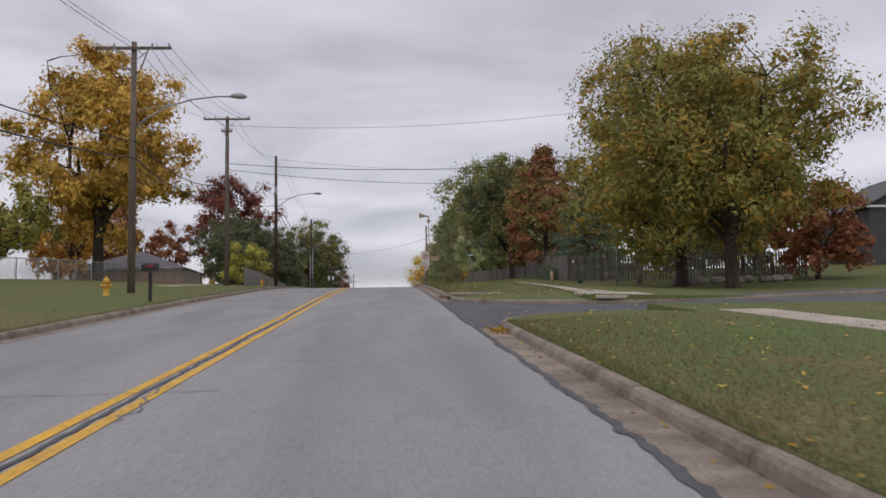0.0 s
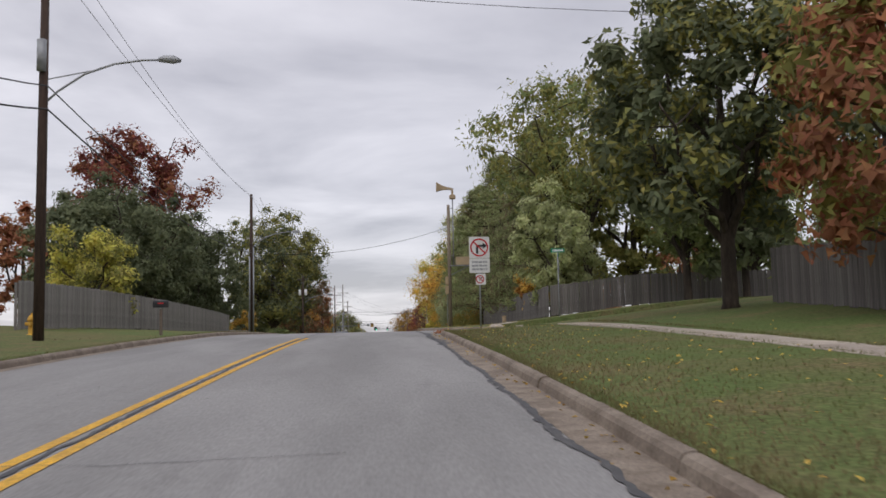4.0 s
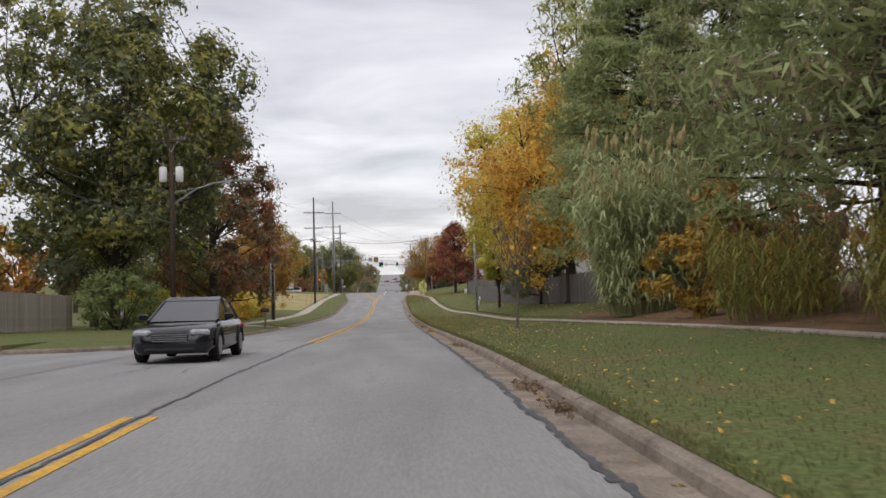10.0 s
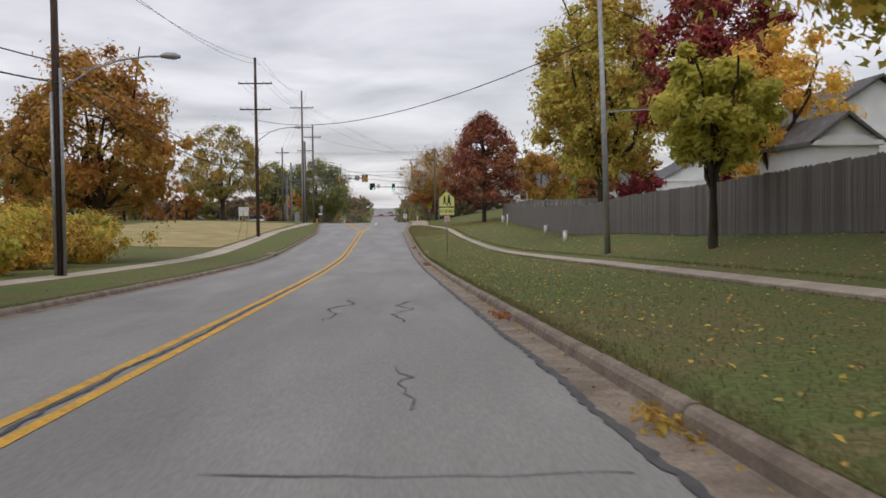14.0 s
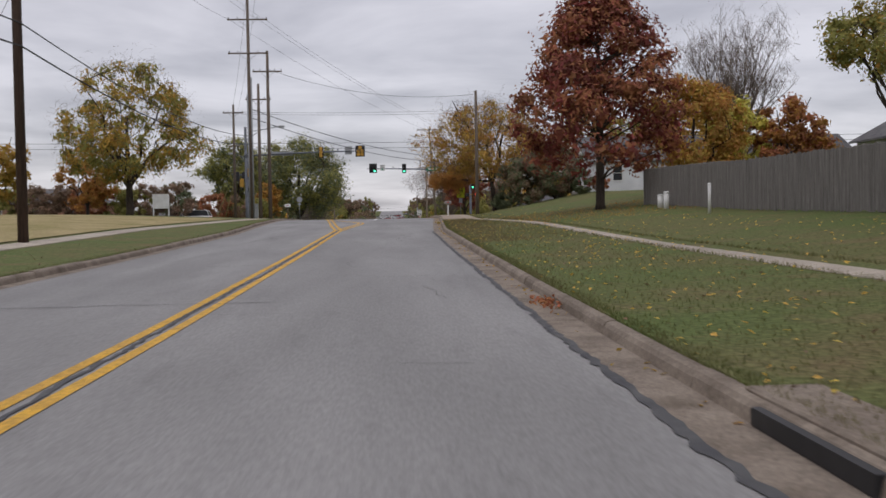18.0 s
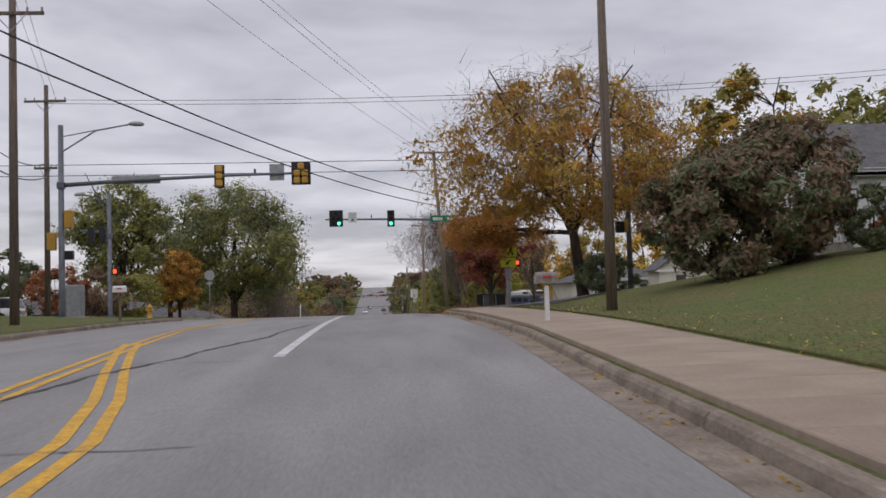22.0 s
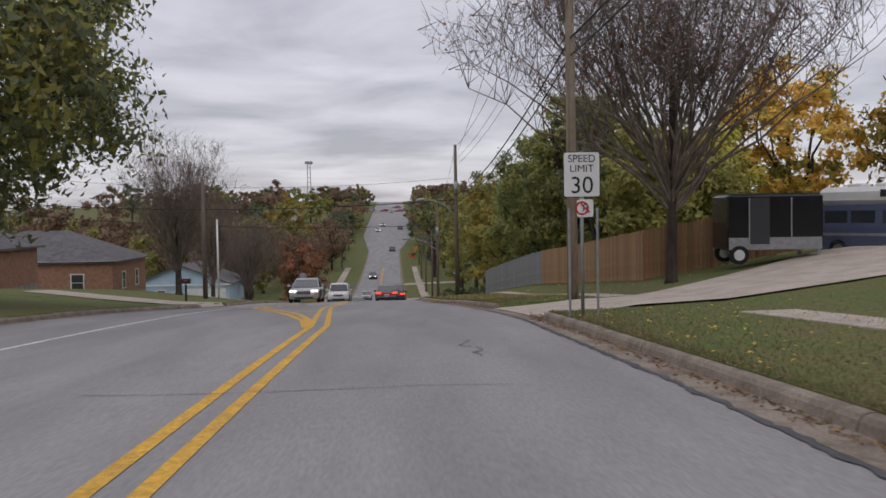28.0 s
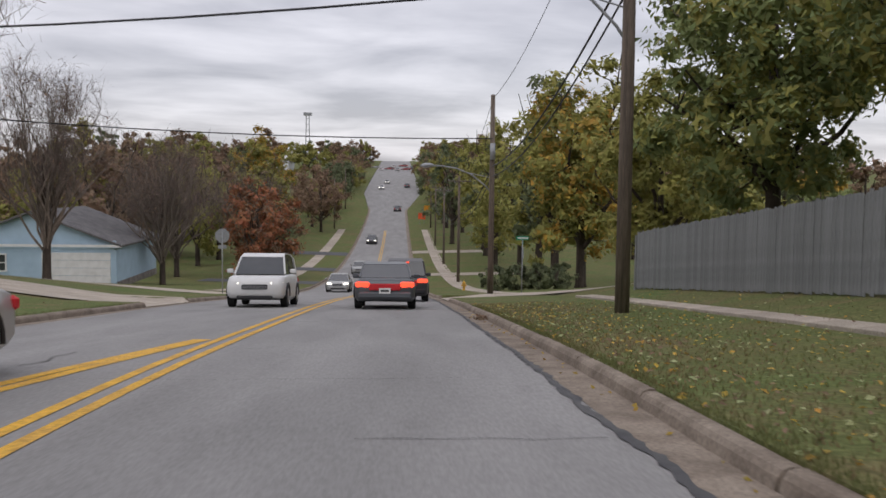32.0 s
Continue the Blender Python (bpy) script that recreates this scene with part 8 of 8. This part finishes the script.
for sy2 in (-0.95, 0.95):
    w = Geo().tube([(-1.25, sy2 - 0.1, 0.33), (-1.25, sy2 + 0.1, 0.33)], 0.33, 16).part("tyre", M_TYRE, s)
    Geo().tube([(-1.25, sy2 - 0.115, 0.33), (-1.25, sy2 + 0.115, 0.33)], 0.19, 12).part("rim", M_WHITE, w)
    Geo().box((1.5, sy2, 0.25), (0.1, 0.1, 0.5)).part("jack_leg", M_GALV, s)
s = thing("camper_van", (20.8, 424.0, tz), "slate-blue camper van with a white raised roof", "camper van", rz=-58)
vs = [(-2.7, 0.75, 0.5, 1.95), (-2.6, 1.0, 0.4, 2.0), (0.9, 1.0, 0.4, 2.0), (1.35, 1.0, 0.4, 1.75), (1.75, 0.98, 0.42, 1.22), (2.6, 0.94, 0.45, 1.12), (2.75, 0.85, 0.5, 1.0)]
g = Geo()
rv = []
for xx, k, zb, zt2 in vs:
    w = 1.0 * k
    rv += [(xx, -w, zb), (xx, -w, (zb + zt2) / 2), (xx, -w * 0.9, zt2), (xx, w * 0.9, zt2), (xx, w, (zb + zt2) / 2), (xx, w, zb)]
g.add(rv, [(i * 6 + j, i * 6 + (j + 1) % 6, i * 6 + 6 + (j + 1) % 6, i * 6 + 6 + j) for i in range(6) for j in range(6)] + [tuple(range(5, -1, -1)), tuple(range(36, 42))]).part("body", C_BLUE, s)
Geo().box((-0.7, 0, 2.32), (4.1, 1.75, 0.66), ch=0.18).part("raised_roof", M_WHITE, s)
Geo().box((0.95, 0, 2.45), (1.5, 1.7, 0.5), ch=0.2).part("roof_nose", M_WHITE, s)
Geo().box((0.2, -0.885, 2.4), (0.9, 0.03, 0.25)).part("roof_window", M_GLASS, s)
Geo().box((1.72, 0, 2.45), (0.03, 1.3, 0.26)).part("roof_window", M_GLASS, s)
for xx in (-1.6, -0.5):
    Geo().box((xx, 0, 2.7), (0.6, 0.6, 0.16), ch=0.04).part("roof_vent", M_WHITE, s)
for sy2 in (-1, 1):
    for xx, w in ((-1.9, 0.9), (-0.85, 0.9), (0.3, 0.8)):
        Geo().box((xx, sy2 * 0.965, 1.55), (w, 0.03, 0.5)).part("side_window", M_GLASS, s)
    Geo().box((-0.3, sy2 * 1.005, 0.95), (4.6, 0.02, 0.1)).part("stripe", M_GALV, s)
    for xx in (-1.8, 1.75):
        w = Geo().tube([(xx, sy2 * 0.75, 0.38), (xx, sy2 * 1.0, 0.38)], 0.38, 16).part("tyre", M_TYRE, s)
        Geo().tube([(xx, sy2 * 1.0, 0.38), (xx, sy2 * 1.015, 0.38)], 0.22, 12).part("rim", M_RIM, w)
    Geo().box((2.72, sy2 * 0.66, 0.95), (0.08, 0.34, 0.2)).part("headlamp", M_WHITE, s)
    Geo().box((1.5, sy2 * 1.12, 1.4), (0.1, 0.22, 0.28)).part("mirror", M_BLACK, s)
Geo().add([(1.36, -0.85, 1.75), (1.36, 0.85, 1.75), (1.78, 0.9, 1.24), (1.78, -0.9, 1.24)], [(0, 1, 2, 3)]).part("windscreen", M_GLASS, s)
Geo().box((2.77, 0, 0.92), (0.05, 0.9, 0.26)).part("grille", M_GALV, s)
Geo().box((2.85, 0, 0.55), (0.14, 1.9, 0.2), ch=0.04).part("bumper", M_GALV, s)

# ---- giant reeds under the pines ----
def reeds(x, y, h, n, seed, pal="reed", spread=1.3, blade=0.045, flare=0.8):
    rng, prn = np.random.default_rng(seed), random.Random(seed)
    s = thing("reed_clump", (x, y, gz(x, y)), "tall clump of giant reed with pale feathery plumes" if h > 4 else "thin upright brownish reed stems under the pines", "reeds")
    stalk, plume = Geo(), Geo()
    vs, fs = [], []
    for i in range(n):
        a, d = prn.uniform(0, 6.283), spread * math.sqrt(prn.random())
        bx, by = math.cos(a) * d * 0.6, math.sin(a) * d * 0.6
        hh = h * prn.uniform(0.6, 1.0)
        tx, ty = bx + math.cos(a) * d * flare, by + math.sin(a) * d * flare
        stalk.tube([(bx, by, 0), ((bx + tx) / 2, (by + ty) / 2, hh * 0.55), (tx, ty, hh)], [0.015, 0.012, 0.006], 4, False)
        for k in range(14):
            t = 0.1 + 0.85 * k / 14
            px, py, pz = bx + (tx - bx) * t, by + (ty - by) * t, hh * t
            q = prn.uniform(0, 6.283)
            L = prn.uniform(0.35, 0.75)
            ex, ey = px + math.cos(q) * L, py + math.sin(q) * L
            wx, wy = -math.sin(q) * blade, math.cos(q) * blade
            b0 = len(vs)
            vs += [(px + wx, py + wy, pz), (px - wx, py - wy, pz), (px + (ex - px) * 0.6 - wx, py + (ey - py) * 0.6 - wy, pz + 0.22), (px + (ex - px) * 0.6 + wx, py + (ey - py) * 0.6 + wy, pz + 0.22), (ex, ey, pz - 0.16)]
            fs += [(b0, b0 + 1, b0 + 2, b0 + 3), (b0 + 3, b0 + 2, b0 + 4)]
        if i % 3 == 0 and pal == "reed" and h > 4:
            plume.tube([(tx, ty, hh - 0.1), (tx, ty, hh + 0.2), (tx + 0.05, ty, hh + 0.5)], [0.02, 0.08, 0.015], 6)
    stalk.part("stem", LEAF[pal], s)["kind"] = "stuff"
    Geo().add(vs, fs).part("foliage", LEAF[pal], s)["kind"] = "stuff"
    if plume.v:
        plume.part("plume", M_DRYG, s)["kind"] = "stuff"
reeds(11.8, 178.2, 6.4, 300, 3, spread=1.9)
reeds(13.8, 180.5, 5.0, 110, 4, spread=1.6)
for i in range(6):
    reeds(11.6 + (i % 3) * 1.1, 158 + i * 2.4, 2.2 + 0.5 * (i % 2), 42, 20 + i, ("olive", "bronze", "brown")[i % 3], 1.9, 0.02, 0.3)

# ---- litter of leaves, soil and grass tufts ----
def scatter(name, pts, size, material, label, category, flat=0.35, seed=1, slim=0.6, kind="stuff"):
    rng = np.random.default_rng(seed)
    n = len(pts)
    nrm = rng.normal(size=(n, 3)) * flat
    nrm[:, 2] = 1.0
    nrm /= np.linalg.norm(nrm, axis=1)[:, None]
    a = np.cross(nrm, rng.normal(size=(n, 3)))
    a /= np.linalg.norm(a, axis=1)[:, None]
    b = np.cross(nrm, a)
    sz = (rng.uniform(0.6, 1.3, n) * size)[:, None]
    v = np.stack([pts + a * sz, pts + b * sz * slim + nrm * sz * 0.25, pts - a * sz, pts - b * sz * slim + nrm * sz * 0.2], 1).reshape(-1, 3)
    me = bpy.data.meshes.new(name)
    me.from_pydata(v.tolist(), [], [(4 * i, 4 * i + 1, 4 * i + 2, 4 * i + 3) for i in range(n)])
    me.materials.append(material)
    return tagged(new(name, me), label, category, kind=kind)

lrng = random.Random(77)
def litter(name, n, xf, ya, yb, size, pal, seed, lift=0.02, flat=0.35):
    rr = random.Random(seed)
    pts = []
    while len(pts) < n:
        y = rr.uniform(ya, yb)
        x = xf(rr, y)
        if (x > 0 and openings(y, OPENINGS_R)) or (x < 0 and openings(y, OPENINGS_L)):
            continue
        inside = left_edge(y) - 0.1 < x < right_edge(y) + 0.1
        pts.append((x, y, (zr(y) + 0.012 if inside else gz(x, y) + lift)))
    return scatter(name, np.array(pts), size, LEAF[pal], "fallen autumn leaves lying on the verge and in the gutter", "leaves", flat, seed)
verge_r = lambda rr, y: right_edge(y) + 0.2 + abs(rr.gauss(0, 2.6))
gutter_r = lambda rr, y: right_edge(y) - 0.03 - abs(rr.gauss(0, 0.10)) + (0.0 if rr.random() < 0.8 else 0.3)
litter("fallen_leaves", 3600, verge_r, 0, 470, 0.036, "gold", 1)
litter("fallen_leaves", 2600, verge_r, 0, 470, 0.034, "brown", 2)
litter("fallen_leaves", 2500, lambda rr, y: rr.uniform(5, 14), 175, 320, 0.04, "gold", 3)
litter("fallen_leaves", 2200, lambda rr, y: rr.uniform(9, 18), 298, 316, 0.042, "amber", 4)
litter("fallen_leaves", 1500, gutter_r, 0, 470, 0.036, "bronze", 5)
litter("fallen_leaves", 2600, gutter_r, 384, 440, 0.036, "brown", 6)
litter("fallen_leaves", 1100, verge_r, 425, 470, 0.036, "bronze", 7)
litter("fallen_leaves", 1100, verge_r, 425, 470, 0.036, "brown", 18)
litter("fallen_leaves", 1100, verge_r, 425, 470, 0.036, "reed", 17)
litter("fallen_leaves", 1200, lambda rr, y: left_edge(y) - 0.2 - abs(rr.gauss(0, 2.4)), 0, 470, 0.034, "brown", 8)
for i in range(26):
    y0 = lrng.uniform(5, 470)
    if openings(y0, OPENINGS_R) or 360 < y0 < 384:
        continue
    pts = np.array([(right_edge(y) - 0.12 + lrng.gauss(0, 0.09), y, zr(y) + 0.02 + abs(lrng.gauss(0, 0.035))) for y in [y0 + lrng.gauss(0, 0.35) for _ in range(110)]])
    scatter("leaf_drift", pts, 0.04, LEAF[lrng.choice(("bronze", "rust", "brown", "brown"))], "small drift of dead leaves against the kerb", "leaves", 0.8, 100 + i)
pts = np.array([(4.95 + lrng.gauss(0, 0.16), 92.6 + lrng.gauss(0, 0.45), zr(92.6) + 0.03 + abs(lrng.gauss(0, 0.05))) for _ in range(260)])
scatter("leaf_drift", pts, 0.045, LEAF["rust"], "drift of russet leaves at the street corner", "leaves", 0.8, 140)
# swept pile at the signals
def mound(x, y):
    u = (x - 7.3) / 1.2
    v = (y - 360.0 - (x - 7.1) * 0.3) / 1.6
    return zr(y) - 0.13 + 0.47 * math.exp(-(u * u + v * v) * 0.45)
pile = []
while len(pile) < 15000:
    u, v = lrng.gauss(0, 1), lrng.gauss(0, 1)
    x, y = 7.2 + u * 1.05, 360.0 + v * 1.4 + u * 0.3
    if x < 5.0 or y > 364.5:
        continue
    base = zr(y) + (0.19 if x > 6.1 and y < 358 else 0.03)
    pile.append((x, y, max(base, mound(x, y)) + 0.035 * lrng.random()))
mv, mf = [], []
for j in range(31):
    for i in range(25):
        x, y = 4.4 + i * 0.25, 355.0 + j * 0.36
        mv.append((x, y, mound(x, y) + lrng.uniform(-0.012, 0.012)))
mf = [(j * 25 + i, j * 25 + i + 1, j * 25 + 26 + i, j * 25 + 25 + i) for j in range(30) for i in range(24)]
M_MATTED = mat("matted_leaves", (0.19, 0.125, 0.06), (0.09, 0.062, 0.036), 14.0, 0.9, 0.6, fine=40.0, spec=0.1)
tagged(Geo().add(mv, mf).part("leaf_pile", M_MATTED, smooth=True), "low mound of matted brown leaves at the street corner", "leaves", kind="stuff")
M_WETLEAF = mat("wet_dead_leaves", (0.27, 0.165, 0.07), (0.13, 0.085, 0.042), 3.0, 0.8, isl_var=0.3, spec=0.15)
scatter("leaf_pile", np.array(pile), 0.034, M_WETLEAF, "broad pile of wet brown leaves at the street corner", "leaves", 0.7, 9)
scatter("leaf_pile", np.array(pile[:3500]) + np.array((0.05, 0.1, 0.02)), 0.032, LEAF["brown"], "broad pile of wet brown leaves at the street corner", "leaves", 0.7, 10)
drive("driveway", [(7.3, 352.6), (14, 355.2), (14, 358.4), (7.1, 357.6)], M_ASPH, "dark asphalt drive beside the tree")
drive("driveway", [(6.1, 358.0), (16, 356.5), (16, 364.0), (6.1, 365)], M_ROAD, "worn grey asphalt apron by the signals")
sheet("leaf_litter", [10.6, 12.5, 15, 18, 22], range(154, 190, 3), lambda x, y: gz(x, y) + 0.025, M_SOIL, label="rusty needle and leaf litter under the pines", category="soil")

def turf(n, seed, xf, ya, yb, hgt, w=0.006, material=M_BLADE, label="uneven autumn grass along the kerb"):
    """Grass blades, each one leaning triangle, over a stretch of the verge."""
    rr = np.random.default_rng(seed)
    y = rr.uniform(ya, yb, n)
    x = np.array([xf(rr, q) for q in y])
    ok = np.array([not ((p > 0 and openings(q, OPENINGS_R)) or (p < 0 and openings(q, OPENINGS_L)) or any(a - 4 < q < b + 4 for a, b in (CROSS_R if p > 0 else CROSS_L))) for p, q in zip(x, y)])
    x, y = x[ok], y[ok]
    z = np.array([gz(p, q) for p, q in zip(x, y)])
    k = len(x)
    a, h = rr.uniform(0, 6.283, k), hgt * rr.uniform(0.5, 1.3, k)
    base, side = np.stack([x, y, z - 0.01], 1), np.stack([np.cos(a) * w, np.sin(a) * w, np.zeros(k)], 1)
    tip = np.stack([x + rr.normal(0, 0.4, k) * h, y + rr.normal(0, 0.4, k) * h, z + h], 1)
    v = np.stack([base - side, base + side, tip], 1).reshape(-1, 3)
    me = bpy.data.meshes.new("grass_blades")
    me.vertices.add(3 * k)
    me.vertices.foreach_set("co", v.ravel())
    me.loops.add(3 * k)
    me.loops.foreach_set("vertex_index", np.arange(3 * k))
    me.polygons.add(k)
    me.polygons.foreach_set("loop_start", np.arange(k) * 3)
    me.polygons.foreach_set("loop_total", np.full(k, 3))
    me.materials.append(material)
    me.update(calc_edges=True)
    tagged(new("grass", me), label, "grass", kind="stuff")
PATH_Y = (29, 40, 55, 68, 84, 92, 107, 112, 119.5, 128, 145, 175, 200, 213, 233, 262, 280, 298, 304, 310.5, 316)
PATH_X = (9.0, 9.6, 9.9, 10.1, 9.9, 9.6, 9.2, 10.2, 11.4, 11.7, 11.4, 10.6, 9.9, 10.05, 10.15, 9.65, 9.15, 9.05, 8.75, 7.9, 7.2)
def off_path(x, y):
    d = x - float(np.interp(y, PATH_Y, PATH_X))
    if 314 < y < 359:
        return max(x, right_edge(y) + 2.4)
    return x + (0.9 if d > 0 else -0.9) if abs(d) < 0.5 and 29 < y < 316 else x
for k in range(6):
    turf(13000, 40 + k, lambda rr, y: off_path(right_edge(y) + 0.14 + abs(rr.normal(0, 0.11)), y), 0 + k * 78, 78 + k * 78, 0.05)
    turf(22000, 80 + k, lambda rr, y: off_path(right_edge(y) + 0.16 + abs(rr.normal(0, 2.6)), y), 0 + k * 78, 78 + k * 78, 0.045, 0.009)
turf(24000, 60, lambda rr, y: left_edge(y) - 0.14 - abs(rr.normal(0, 0.1)), 0, 470, 0.04)
for k, o in ((61, -0.5), (62, 0.5)):
    turf(16000, k, lambda rr, y: float(np.interp(y, PATH_Y, PATH_X)) + o + rr.normal(0, 0.05), 30, 316, 0.07, 0.009)
M_STRAW = mat("dry_grass_blades", (0.27, 0.20, 0.11), (0.19, 0.14, 0.08), 1.2, 0.9, isl_var=0.25, spec=0.1, trans=0.3)
for k, (ya, yb, n, spread) in enumerate(((0, 22, 9000, 1.3), (30, 90, 9000, 0.9), (286, 314, 16000, 1.7), (384, 412, 5000, 0.8), (420, 470, 9000, 1.2))):
    turf(n, 120 + k, lambda rr, y: off_path(right_edge(y) + 0.2 + abs(rr.normal(0, spread)), y), ya, yb, 0.04, 0.009, M_STRAW, "dry straw-coloured grass among the green verge")
